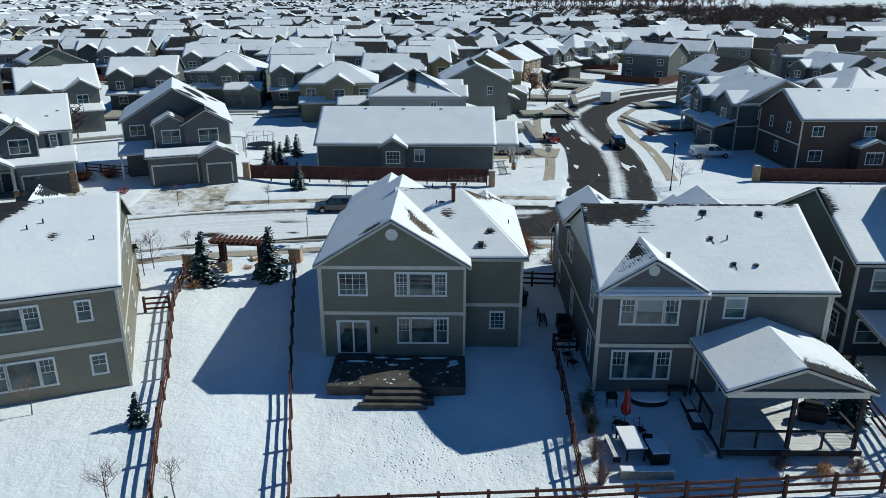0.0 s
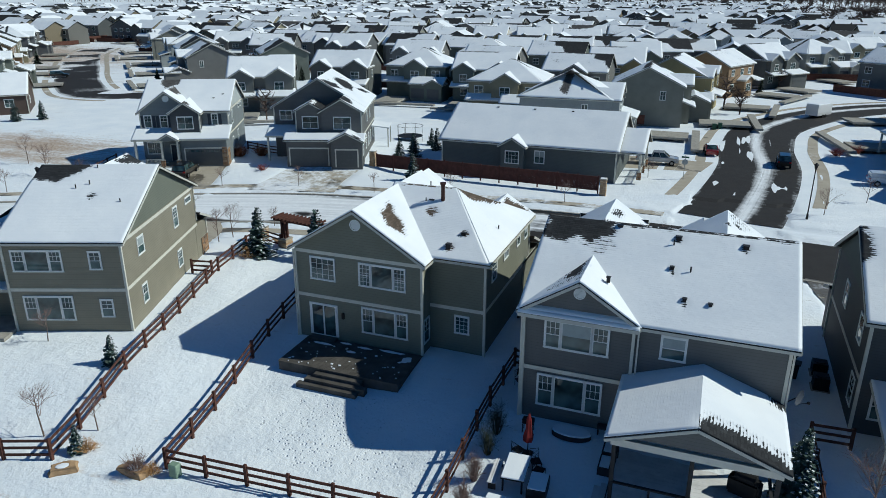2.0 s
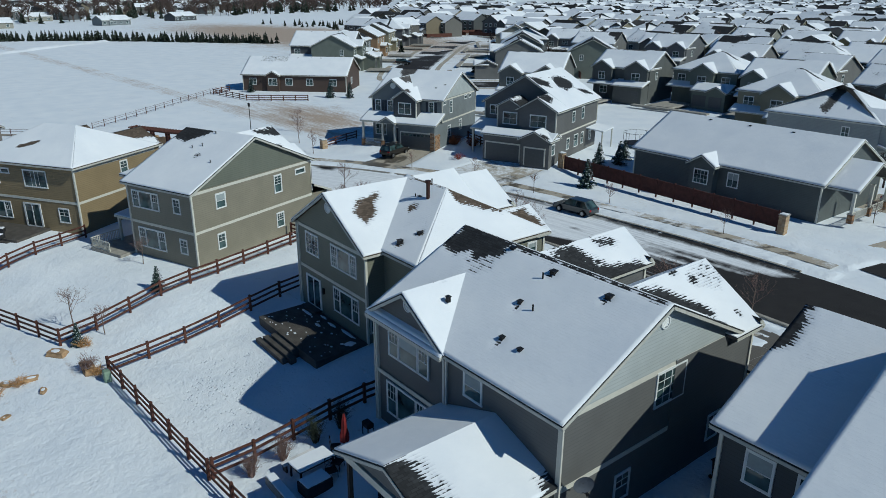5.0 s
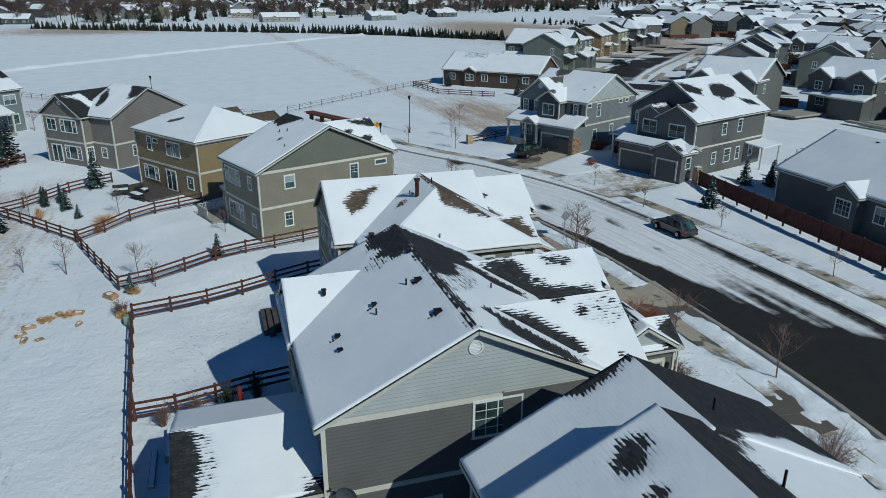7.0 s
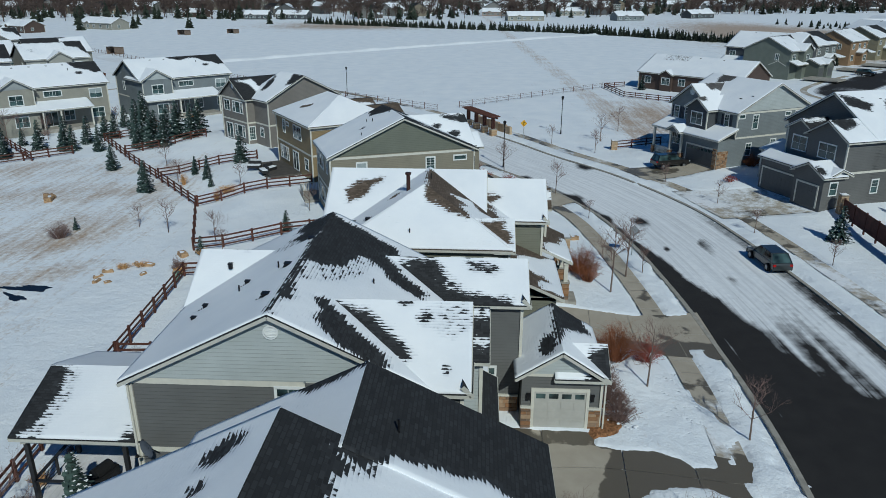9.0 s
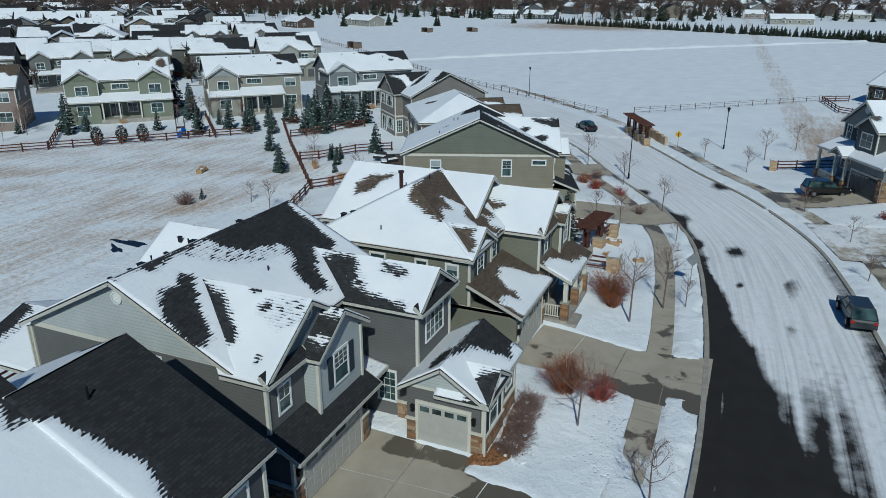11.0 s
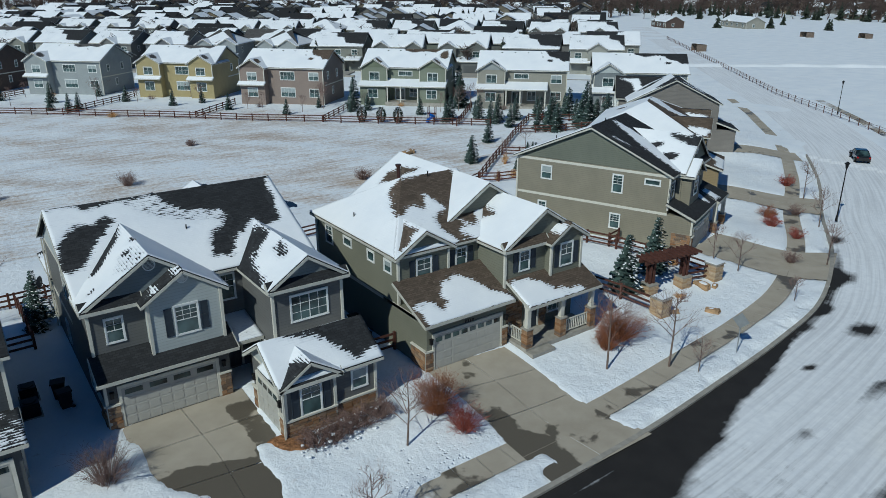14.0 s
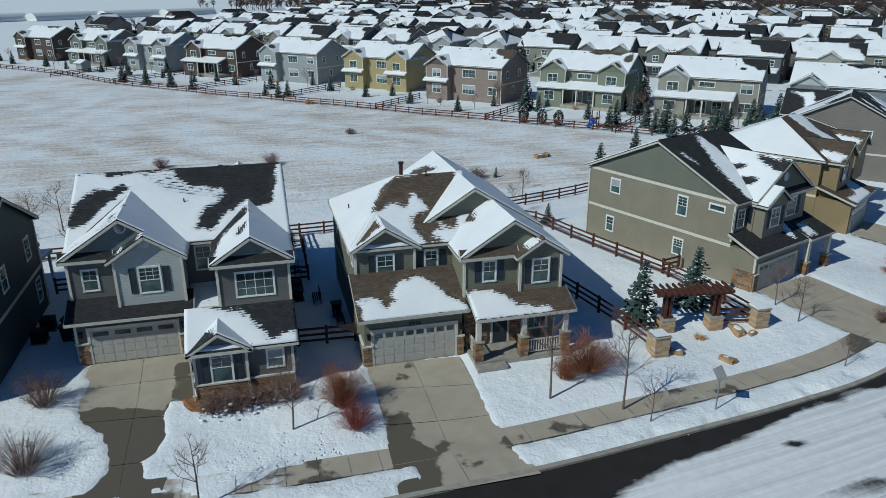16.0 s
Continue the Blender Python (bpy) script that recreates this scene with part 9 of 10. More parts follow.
def snow_bank(pts):
    """A low ploughed bank of snow across the field."""
    line = spline(pts, 3.0)
    nrm = normals(line)
    v, f = [], []
    for i, (p, n) in enumerate(zip(line, nrm)):
        h = 0.75 + 0.5 * coat(p[0], p[1], 0.15)
        for o, z in ((-2.4, -0.05), (-1.0, h * 0.7), (0.1, h), (1.1, h * 0.6), (2.6, -0.05)):
            q = p + n * (o + 0.5 * coat(p[0], p[1] + o, 0.3))
            v.append((q[0], q[1], at_ground(q[0], q[1]) + z))
    for i in range(len(line) - 1):
        for k in range(4):
            f.append((i * 5 + k, i * 5 + k + 1, i * 5 + k + 6, i * 5 + k + 5))
    me = bpy.data.meshes.new("snow_bank")
    me.from_pydata(v, [], f)
    me.update()
    if me.polygons[0].normal.z < 0:
        me.flip_normals()
    me.shade_smooth()
    tagged(mesh_part("snow_bank", me, SNOW), "low bank of ploughed snow across the field", "snow bank", kind="structure")


snow_bank([(-152, -44), (-160, -38), (-178, -24), (-210, 4), (-250, 43), (-284, 77), (-310, 104)])


WEATHERED = plain("weathered_planks", (0.17, 0.13, 0.10), 0.85, vary=0.3, scale=2)


def field_shelter(x, y, turn, w, d, h, mat):
    """An open-fronted field shelter with a lean-to roof."""
    root = new("field_shelter")
    root.matrix_basis = pose(x, y, at_ground(x, y), 0, 0, turn)
    tagged(root, "small open-fronted field shelter in the snow", "shelter", "field shelters")
    bm = bmesh.new()
    for b in ((-w / 2, w / 2, d / 2 - 0.1, d / 2, -0.2, h * 0.85), (-w / 2, -w / 2 + 0.1, -d / 2, d / 2 - 0.1, -0.2, h * 0.85), (w / 2 - 0.1, w / 2, -d / 2, d / 2 - 0.1, -0.2, h * 0.85)):
        box(bm, *b)
    part("wall", bm, mat, root)
    bm = bmesh.new()
    solid(bm, [(-w / 2 - 0.3, -d / 2 - 0.4, h), (w / 2 + 0.3, -d / 2 - 0.4, h), (w / 2 + 0.3, d / 2 + 0.3, h * 0.86), (-w / 2 - 0.3, d / 2 + 0.3, h * 0.86)], 0.12)
    part("roof", bm, SNOW, root)


for spot in ((-196, -72, 60, 4.5, 3.5, 2.8, WEATHERED), (-293, -87, 60, 5, 3.5, 2.6, WEATHERED), (-305, -68, 60, 4.5, 3.5, 2.5, WEATHERED)):
    field_shelter(*spot)

# ---- back decks and yard things ----


def thing(name, label, category, x, y, z=None, turn=0, group=""):
    root = new(name)
    root.matrix_basis = pose(x, y, at_ground(x, y) if z is None else z, 0, 0, turn)
    return tagged(root, label, category, group)


def slab(root, name, mat, *dims, label="", bevel=0.0):
    bm = bmesh.new()
    box(bm, *dims)
    if bevel:
        bmesh.ops.bevel(bm, geom=bm.edges[:], offset=bevel, segments=1, affect="EDGES")
    return part(name, bm, mat, root, label)


def back_deck():
    root = thing("deck", "low dark wooden deck with wide steps and crumbs of snow", "deck", -3.05, 38.0, 0.0)
    z = 1.18
    n = 27
    for k in range(n):
        y0 = -1.95 + 3.75 * k / n
        slab(root, "board", DECK, -4.05, 4.0, y0, y0 + 3.75 / n - 0.008, z - 0.04, z)
    slab(root, "skirt", DECK, -4.02, 3.97, -1.93, -1.87, 0.3, z - 0.045)
    slab(root, "skirt", DECK, 3.9, 3.96, -1.87, 1.8, 0.3, z - 0.045)
    slab(root, "skirt", DECK, -4.0, -3.94, -1.87, 1.8, 0.3, z - 0.045)
    slab(root, "step", DECK, -1.35, 1.75, -2.35, -1.95, 0.2, z - 0.16)
    slab(root, "step", DECK, -1.75, 2.2, -2.75, -2.35, 0.15, z - 0.34)
    slab(root, "step", DECK, -2.1, 1.8, -3.1, -2.75, 0.1, z - 0.52)
    slab(root, "step", DECK, -3.8, -1.95, 1.25, 1.8, z, z + 0.16)
    rnd = random.Random(4)
    for k in range(46):
        x, y, s = rnd.uniform(-3.9, 3.6), rnd.uniform(-1.9, 1.0) ** 1, rnd.uniform(0.03, 0.09)
        bm = bmesh.new()
        bmesh.ops.create_icosphere(bm, subdivisions=1, radius=s)
        bmesh.ops.scale(bm, vec=(1.4, 1, 0.5), verts=bm.verts)
        o = part("snow_crumb", bm, SNOW, root)
        o.location = (x, y, z + 0.01)
    for x, y, w, d in ((-2.6, 1.0, 1.3, 0.25), (0.2, 1.35, 1.0, 0.2), (3.3, 0.9, 0.6, 0.7), (-0.4, 0.6, 0.6, 0.25), (2.0, 1.5, 1.6, 0.25), (-1.2, 1.5, 0.8, 0.2)):
        bm = bmesh.new()
        bmesh.ops.create_icosphere(bm, subdivisions=3, radius=1)
        for v in bm.verts:
            v.co *= 1 + 0.35 * noise.noise(v.co * 1.7 + Vector((x * 3, y, 0)))
        bmesh.ops.scale(bm, vec=(w / 2, d / 2, 0.05), verts=bm.verts)
        o = part("snow_patch", bm, SNOW, root)
        o.location = (x, y, z + 0.005)


def pavilion():
    """A gabled roof on posts over a raised deck behind the grey house."""
    root = House("gabled patio pavilion with dark posts over a snowy deck", 17.0, 33.0, 0.3, 0, GREY, "black", origin=(17.0, 33.0, 0.3), seed=61)
    root.root.name = "pavilion"
    root.root["category"] = "pavilion"
    h = root
    z = 1.0
    h.mass(13.7, 20.4, 30.6, 35.7, 4.0, 4.42, "y", 0.36, oh=0.35, gable=GREY, walls=False, covers=[1.15, 1.1],
           bares=[("melt", ((17.1, 30.0), (17.1, 31.2), (18.4, 31.3), (19.6, 31.4), (20.2, 31.0), (20.8, 30.4), (20.8, 30.0))), ("thin", ((17.2, 30.2), (17.4, 31.6), (19.2, 31.9), (20.9, 31.2), (20.9, 30.2))), (20.5, 35.6, 0.4, 0.4, 0)])
    h.boards([(13.6, 20.5, 30.55, 30.75, 3.95, 4.3), (13.6, 13.8, 30.75, 35.8, 4.0, 4.25), (20.3, 20.5, 30.75, 35.8, 4.0, 4.25)], TRIM, "beam")
    for x in (13.75, 17.0, 20.35):
        h.boards([(x - 0.09, x + 0.09, 30.62, 30.8, 0.0, 3.95)], DARKWOOD, "post")
    h.boards([(20.26, 20.44, 34.9, 35.08, 0.0, 4.0)], DARKWOOD, "post")
    for k in range(18):
        y0 = 30.5 + 5.3 * k / 18
        h.boards([(13.6, 20.6, y0, y0 + 5.3 / 18 - 0.008, z - 0.05, z)], DECKSNOW, "board")
    h.boards([(13.6, 20.6, 30.44, 30.5, z - 0.3, z + 0.0), (13.54, 13.6, 30.44, 35.8, z - 0.3, z), (20.6, 20.66, 30.44, 35.8, z - 0.3, z)], DARKWOOD, "skirt")
    for x in (15.4, 18.7):
        h.boards([(x - 0.05, x + 0.05, 30.62, 30.72, z, z + 0.95)], DARKWOOD, "rail_post")
    h.boards([(13.7, 20.4, 30.6, 30.74, z + 0.95, z + 1.02), (13.6, 13.74, 32.2, 35.7, z + 0.95, z + 1.02), (20.3, 20.44, 30.7, 35.7, z + 0.95, z + 1.02)], DARKWOOD, "handrail")
    for y in (32.2, 33.9, 35.6):
        h.boards([(13.62, 13.72, y - 0.05, y + 0.05, z, z + 0.95)], DARKWOOD, "rail_post")
    for zz in (0.2, 0.38, 0.56, 0.74):
        h.boards([(13.66, 13.68, 32.3, 33.8, z + zz, z + zz + 0.02), (18.8, 20.3, 30.66, 30.68, z + zz, z + zz + 0.02)], DARKMETAL, "cable")
    for k in range(3):
        h.boards([(13.55 - 0.32 * (k + 1), 13.55 - 0.32 * k, 30.7, 32.0, 0.2, z - 0.2 * (k + 1))], DECKSNOW, "step")
    for k in range(2):
        h.boards([(12.9, 13.5, 32.6 + 1.3 * k, 33.7 + 1.3 * k, 0.5, 1.15)], DARKWOOD, "planter")
        h.boards([(12.98, 13.42, 32.68 + 1.3 * k, 33.62 + 1.3 * k, 1.15, 1.19)], SNOW, "snow")
    h.finish()
    g = thing("grill", "black covered barbecue grill on the deck", "grill", 19.4, 33.2, z, -20)
    bm = bmesh.new()
    box(bm, -0.7, 0.7, -0.35, 0.35, 0.0, 0.9)
    bmesh.ops.bevel(bm, geom=bm.edges[:], offset=0.1, segments=2, affect="EDGES")
    part("cover", bm, BLACK, g)
    bm = bmesh.new()
    rod(bm, (-0.45, 0, 0.9), (0.45, 0, 0.9), 0.3, 0.3, 14)
    part("hood", bm, BLACK, g)


DARKWOOD = plain("dark_painted_wood", (0.028, 0.028, 0.03), 0.6, vary=0.2, scale=3)
DECKSNOW = plain("snow_dusted_boards", (0.66, 0.65, 0.65), 0.8, vary=0.15, scale=1.5)
back_deck()
pavilion()


def patio_set():
    z = at_ground(9.4, 31.3)
    t = thing("patio_table", "long patio table covered with snow", "table", 9.3, 31.2, z, 4)
    slab(t, "tabletop", DARKWOOD, -0.55, 0.55, -1.0, 1.0, 0.70, 0.75)
    slab(t, "snow", SNOW, -0.55, 0.55, -1.0, 1.0, 0.75, 0.83, bevel=0.03)
    for x in (-0.45, 0.45):
        for y in (-0.9, 0.9):
            slab(t, "leg", DARKWOOD, x - 0.04, x + 0.04, y - 0.04, y + 0.04, 0, 0.7)
    b = thing("bench", "slatted bench dusted with snow", "bench", 8.35, 31.0, z, 4)
    for k in range(3):
        slab(b, "slat", DECKSNOW, -0.2 + 0.14 * k, -0.08 + 0.14 * k, -0.95, 0.95, 0.41, 0.45)
    for y in (-0.8, 0.8):
        slab(b, "leg", DARKWOOD, -0.18, 0.18, y - 0.04, y + 0.04, 0, 0.41)
    f = thing("fire_table", "dark square fire table with a snowy top", "fire table", 10.5, 30.7, z, 4)
    slab(f, "body", DARKWOOD, -0.45, 0.45, -0.7, 0.7, 0, 0.6, bevel=0.02)
    slab(f, "snow", SNOW, -0.42, 0.42, -0.65, 0.65, 0.6, 0.66, bevel=0.02)
    for k, (x, y, turn) in enumerate(((10.0, 32.2, 30), (10.3, 31.7, 80), (9.0, 32.7, 150), (7.3, 39.6, 10), (7.5, 38.6, 40))):
        c = thing("patio_chair", "black metal patio chair with lattice back", "chair", x, y, None, turn, "patio chairs")
        slab(c, "seat", DARKMETAL, -0.25, 0.25, -0.25, 0.25, 0.42, 0.45)
        for sx in (-0.23, 0.23):
            for sy in (-0.23, 0.23):
                slab(c, "leg", DARKMETAL, sx - 0.015, sx + 0.015, sy - 0.015, sy + 0.015, 0, 0.42)
            bm = bmesh.new()
            rod(bm, (sx, 0.23, 0.42), (sx, 0.3, 0.95), 0.016, 0.016, 6)
            part("upright", bm, DARKMETAL, c)
        bm = bmesh.new()
        rod(bm, (-0.23, 0.3, 0.95), (0.23, 0.3, 0.95), 0.016, 0.016, 6)
        for a, b2 in (((-0.23, 0.5), (0.23, 0.92)), ((-0.23, 0.92), (0.23, 0.5)), ((0, 0.5), (0.23, 0.7)), ((0, 0.5), (-0.23, 0.7))):
            rod(bm, (a[0], 0.27, a[1]), (b2[0], 0.27, b2[1]), 0.01, 0.01, 5)
        part("backrest", bm, DARKMETAL, c)
    u = thing("umbrella", "closed red patio umbrella on a pole", "umbrella", 9.4, 33.0)
    bm = bmesh.new()
    rod(bm, (0, 0, 0), (0, 0, 2.4), 0.025, 0.025, 8)
    part("pole", bm, DARKMETAL, u)
    bm = bmesh.new()
    n = 12
    rings = []
    for z2, r in ((0.8, 0.2), (1.1, 0.22), (1.5, 0.13), (2.0, 0.1), (2.35, 0.03)):
        rings.append([bm.verts.new((r * (1 + 0.25 * (i % 2)) * math.cos(6.283 * i / n), r * (1 + 0.25 * (i % 2)) * math.sin(6.283 * i / n), z2)) for i in range(n)])
    for a, b2 in zip(rings, rings[1:]):
        for i in range(n):
            bm.faces.new((a[i], a[(i + 1) % n], b2[(i + 1) % n], b2[i]))
    part("canopy", bm, RED, u)
    slab(u, "base", DARKMETAL, -0.25, 0.25, -0.25, 0.25, 0, 0.08)
    for x, y, w, d, hh, lab in ((9.7, 29.4, 2.6, 0.5, 0.45, "low block wall capped with snow"), (11.3, 28.6, 3.0, 0.3, 0.2, "long low stone edging in snow")):
        o = thing("garden_wall", lab, "garden wall", x, y)
        k = int(w / 0.4)
        for i in range(k):
            slab(o, "block", CONCRETE_PLAIN, -w / 2 + w * i / k, -w / 2 + w * (i + 1) / k - 0.01, -d / 2, d / 2, -0.1, hh)
        slab(o, "snow", SNOW, -w / 2, w / 2, -d / 2 + 0.03, d / 2 - 0.03, hh, hh + 0.07, bevel=0.02)
    o = thing("hot_tub_cover", "rounded dark platform covered with snow", "platform", 11.2, 34.9)
    bm = bmesh.new()
    rod(bm, (0, 0, 0), (0, 0, 0.28), 0.85, 0.85, 20)
    bmesh.ops.scale(bm, vec=(1.2, 0.6, 1), verts=bm.verts)
    part("body", bm, DARKWOOD, o)
    bm = bmesh.new()
    rod(bm, (0, 0, 0.28), (0, 0, 0.35), 0.84, 0.8, 20)
    bmesh.ops.scale(bm, vec=(1.2, 0.6, 1), verts=bm.verts)
    part("snow", bm, SNOW, o)
    o = thing("patio_heater", "small wheeled grill under the window", "grill", 9.0, 34.6)
    slab(o, "body", DARKMETAL, -0.3, 0.3, -0.2, 0.2, 0.5, 0.8, bevel=0.05)
    for x in (-0.26, 0.26):
        for y in (-0.16, 0.16):
            slab(o, "leg", DARKMETAL, x - 0.02, x + 0.02, y - 0.02, y + 0.02, 0, 0.5)
    o = thing("window_box", "dark planter stand below the kitchen window", "planter", 12.9, 35.5)
    slab(o, "tray", DARKWOOD, -0.5, 0.5, -0.15, 0.15, 0.45, 0.6)
    for x in (-0.45, 0.45):
        slab(o, "leg", DARKWOOD, x - 0.03, x + 0.03, -0.12, 0.12, 0, 0.45)


RED = plain("red_canvas", (0.17, 0.018, 0.018), 0.8, vary=0.3)
patio_set()


def air_conditioner(x, y):
    o = thing("air_conditioner", "dark outdoor air-conditioning unit beside the wall", "air conditioner", x, y)
    bm = bmesh.new()
    box(bm, -0.4, 0.4, -0.4, 0.4, 0.08, 0.85)
    for k in range(7):
        z = 0.16 + 0.09 * k
        box(bm, -0.42, 0.42, -0.42, 0.42, z, z + 0.03)
    part("body", bm, DARKMETAL, o)
    slab(o, "pad", CONCRETE_PLAIN, -0.5, 0.5, -0.5, 0.5, 0, 0.08)
    bm = bmesh.new()
    rod(bm, (0, 0, 0.85), (0, 0, 0.9), 0.33, 0.3, 16)
    part("fan_guard", bm, BLACK, o)


for x, y in ((7.7, 44.2), (7.6, 42.6), (23.6, 44.6), (23.7, 46.4)):
    air_conditioner(x, y)


def wheelie_bin(x, y, turn, mat, label):
    o = thing("waste_bin", label, "waste bin", x, y, None, turn, "waste bins")
    bm = bmesh.new()
    box(bm, -0.3, 0.3, -0.32, 0.32, 0.06, 1.0)
    for v in bm.verts:
        if v.co.z < 0.5:
            v.co.x *= 0.78
            v.co.y *= 0.78
    bmesh.ops.bevel(bm, geom=bm.edges[:], offset=0.03, segments=1, affect="EDGES")
    part("body", bm, mat, o)
    slab(o, "lid", mat, -0.34, 0.34, -0.38, 0.36, 1.0, 1.07, bevel=0.02)
    for s in (-0.26, 0.26):
        bm = bmesh.new()
        rod(bm, (s - 0.03, 0.3, 0.1), (s + 0.03, 0.3, 0.1), 0.1, 0.1, 10)
        part("wheel", bm, BLACK, o)


BINGREEN = plain("green_plastic", (0.02, 0.07, 0.045), 0.5)
for x, y, t in ((22.2, 45.4, 80), (22.1, 46.6, 95), (5.3, 47.6, 90)):
    wheelie_bin(x, y, t, BLACK, "black wheeled waste bin against the wall")
wheelie_bin(16.0, 133.4, 20, BINGREEN, "dark green wheeled bin at the kerb")
wheelie_bin(16.9, 134.6, 10, BINGREEN, "dark green wheeled bin at the kerb")


def bench(x, y, turn):
    o = thing("bench", "dark slatted garden bench in the side yard", "bench", x, y, None, turn)
    for k in range(4):
        slab(o, "slat", DARKWOOD, -0.7, 0.7, -0.25 + 0.13 * k, -0.15 + 0.13 * k, 0.42, 0.45)
    for k in range(3):
        slab(o, "slat", DARKWOOD, -0.7, 0.7, 0.26, 0.29, 0.52 + 0.15 * k, 0.62 + 0.15 * k)
    for s in (-0.62, 0.62):
        slab(o, "leg", DARKWOOD, s - 0.04, s + 0.04, -0.25, -0.18, 0, 0.42)
        slab(o, "leg", DARKWOOD, s - 0.04, s + 0.04, 0.24, 0.3, 0, 0.95)


bench(6.4, 44.8, 90)
bench(5.2, 48.6, -90)


def dish(x, y, z, turn, label="round satellite dish on a wall bracket"):
    o = thing("satellite_dish", label, "satellite dish", x, y, z, turn)
    bm = bmesh.new()
    n, rings = 18, []
    for r in (0.02, 0.2, 0.34, 0.42):
        rings.append([bm.verts.new((r * math.cos(6.283 * i / n), -0.55 * r * r - 0.1, r * 0.92 * math.sin(6.283 * i / n))) for i in range(n)])
    for a, b in zip(rings, rings[1:]):
        for i in range(n):
            bm.faces.new((a[i], a[(i + 1) % n], b[(i + 1) % n], b[i]))
    part("reflector", bm, DISHGREY, o)
    bm = bmesh.new()
    rod(bm, (0, -0.1, -0.4), (0, -0.6, -0.1), 0.015, 0.015, 6)
    rod(bm, (0, 0.35, -0.5), (0, -0.1, 0), 0.025, 0.025, 6)
    box(bm, -0.05, 0.05, -0.68, -0.56, -0.14, -0.04)
    part("arm", bm, DARKMETAL, o)


DISHGREY = plain("dish_grey", (0.09, 0.10, 0.12), 0.5)
dish(21.25, 36.6, 4.6, 60)
dish(29.6, 35.7, 4.2, 160)
dish(26.0, 36.0, 4.0, 30)

# ---- rocks and small meadow things ----
ROCK = plain("sandstone_boulder", (0.36, 0.24, 0.13), 0.9, vary=0.35, scale=2.5, bump=0.5)


def rock(x, y, s, seed, turn=0, label="tan sandstone boulder capped with snow"):
    o = thing("boulder", label, "boulder", x, y, None, turn, "boulders")
    bm = bmesh.new()
    bmesh.ops.create_cube(bm, size=1)
    bmesh.ops.subdivide_edges(bm, edges=bm.edges[:], cuts=3, use_grid_fill=True)
    for v in bm.verts:
        v.co += v.co.normalized() * 0.22 * noise.noise(v.co * 1.6 + Vector((seed, 0, 0))) - v.co * 0.18 * v.co.length
    bmesh.ops.scale(bm, vec=(s * 1.5, s * 0.75, s * 0.5), verts=bm.verts)
    bmesh.ops.translate(bm, vec=(0, 0, s * 0.2), verts=bm.verts)
    part("stone", bm, ROCK, o)
    bm = bmesh.new()
    bmesh.ops.create_icosphere(bm, subdivisions=2, radius=0.5)
    bmesh.ops.scale(bm, vec=(s * 0.9, s * 0.5, s * 0.12), verts=bm.verts)
    bmesh.ops.translate(bm, vec=(0.05 * s, 0, s * 0.4), verts=bm.verts)
    part("snow", bm, SNOW, o)


for i, (x, y, s) in enumerate(((-8.4, 25.3, 1.0), (-11.8, 24.2, 0.9), (-19.8, 55.9, 0.9), (-17.2, 58.6, 0.7), (-14.4, 57.3, 0.7), (-20.6, 56.4, 0.5), (-9.4, 20.0, 0.55), (-8.3, 19.3, 0.6), (-7.2, 19.0, 0.5), (-6.2, 19.4, 0.55), (-9.9, 21.0, 0.5), (-9.5, 22.3, 0.6), (-6.0, 20.4, 0.4), (-7.6, 22.6, 0.45), (-27.4, 3.2, 1.2), (-28.6, 2.6, 1.0))):
    rock(x, y, s, i * 1.7, i * 40)
g = thing("utility_box", "pale green ground utility box", "utility box", -6.4, 25.9)
slab(g, "body", plain("utility_green", (0.22, 0.30, 0.22), 0.6), -0.25, 0.25, -0.2, 0.2, 0, 0.75, bevel=0.04)

# ---- signs and lamps ----
YELLOWSIGN, SIGNBACK = plain("yellow_sign", (0.75, 0.42, 0.02), 0.5), plain("sign_aluminium", (0.35, 0.37, 0.38), 0.4, 0.6)


def diamond_sign(x, y, turn, mat, label, h=2.1, arrow=False):
    o = thing("road_sign", label, "road sign", x, y, None, turn, "road signs")
    bm = bmesh.new()
    box(bm, -0.03, 0.03, -0.03, 0.03, -0.2, h + 0.5)
    part("post", bm, SIGNBACK, o)
    bm = bmesh.new()
    box(bm, -0.38, 0.38, -0.05, -0.035, -0.38, 0.38)
    bmesh.ops.rotate(bm, verts=bm.verts, cent=(0, 0, 0), matrix=Matrix.Rotation(radians(45), 3, "Y"))
    bmesh.ops.translate(bm, verts=bm.verts, vec=(0, 0, h + 0.15))
    part("plate", bm, mat, o)
    if arrow:
        bm = bmesh.new()
        box(bm, -0.05, 0.05, -0.06, -0.052, h - 0.15, h + 0.3)
        box(bm, -0.05, 0.2, -0.06, -0.052, h + 0.3, h + 0.4)
        part("arrow", bm, BLACK, o)


diamond_sign(-13.3, 63.1, 100, SIGNBACK, "grey back of a diamond road sign on a post")
diamond_sign(-63.8, 56.6, 70, YELLOWSIGN, "yellow diamond warning sign with a black arrow", arrow=True)


def street_lamp(x, y):
    o = thing("street_lamp", "tall black street lamp with a small lantern head", "street lamp", x, y, None, 0, "street lamps")
    bm = bmesh.new()
    rod(bm, (0, 0, 0), (0, 0, 0.6), 0.13, 0.1, 10)
    rod(bm, (0, 0, 0.6), (0, 0, 5.3), 0.065, 0.05, 10)
    part("pole", bm, DARKMETAL, o)
    bm = bmesh.new()
    rod(bm, (0, 0, 5.3), (0, 0, 5.75), 0.1, 0.2, 8)
    rod(bm, (0, 0, 5.75), (0, 0, 5.95), 0.27, 0.05, 8)
    part("lantern", bm, DARKMETAL, o)


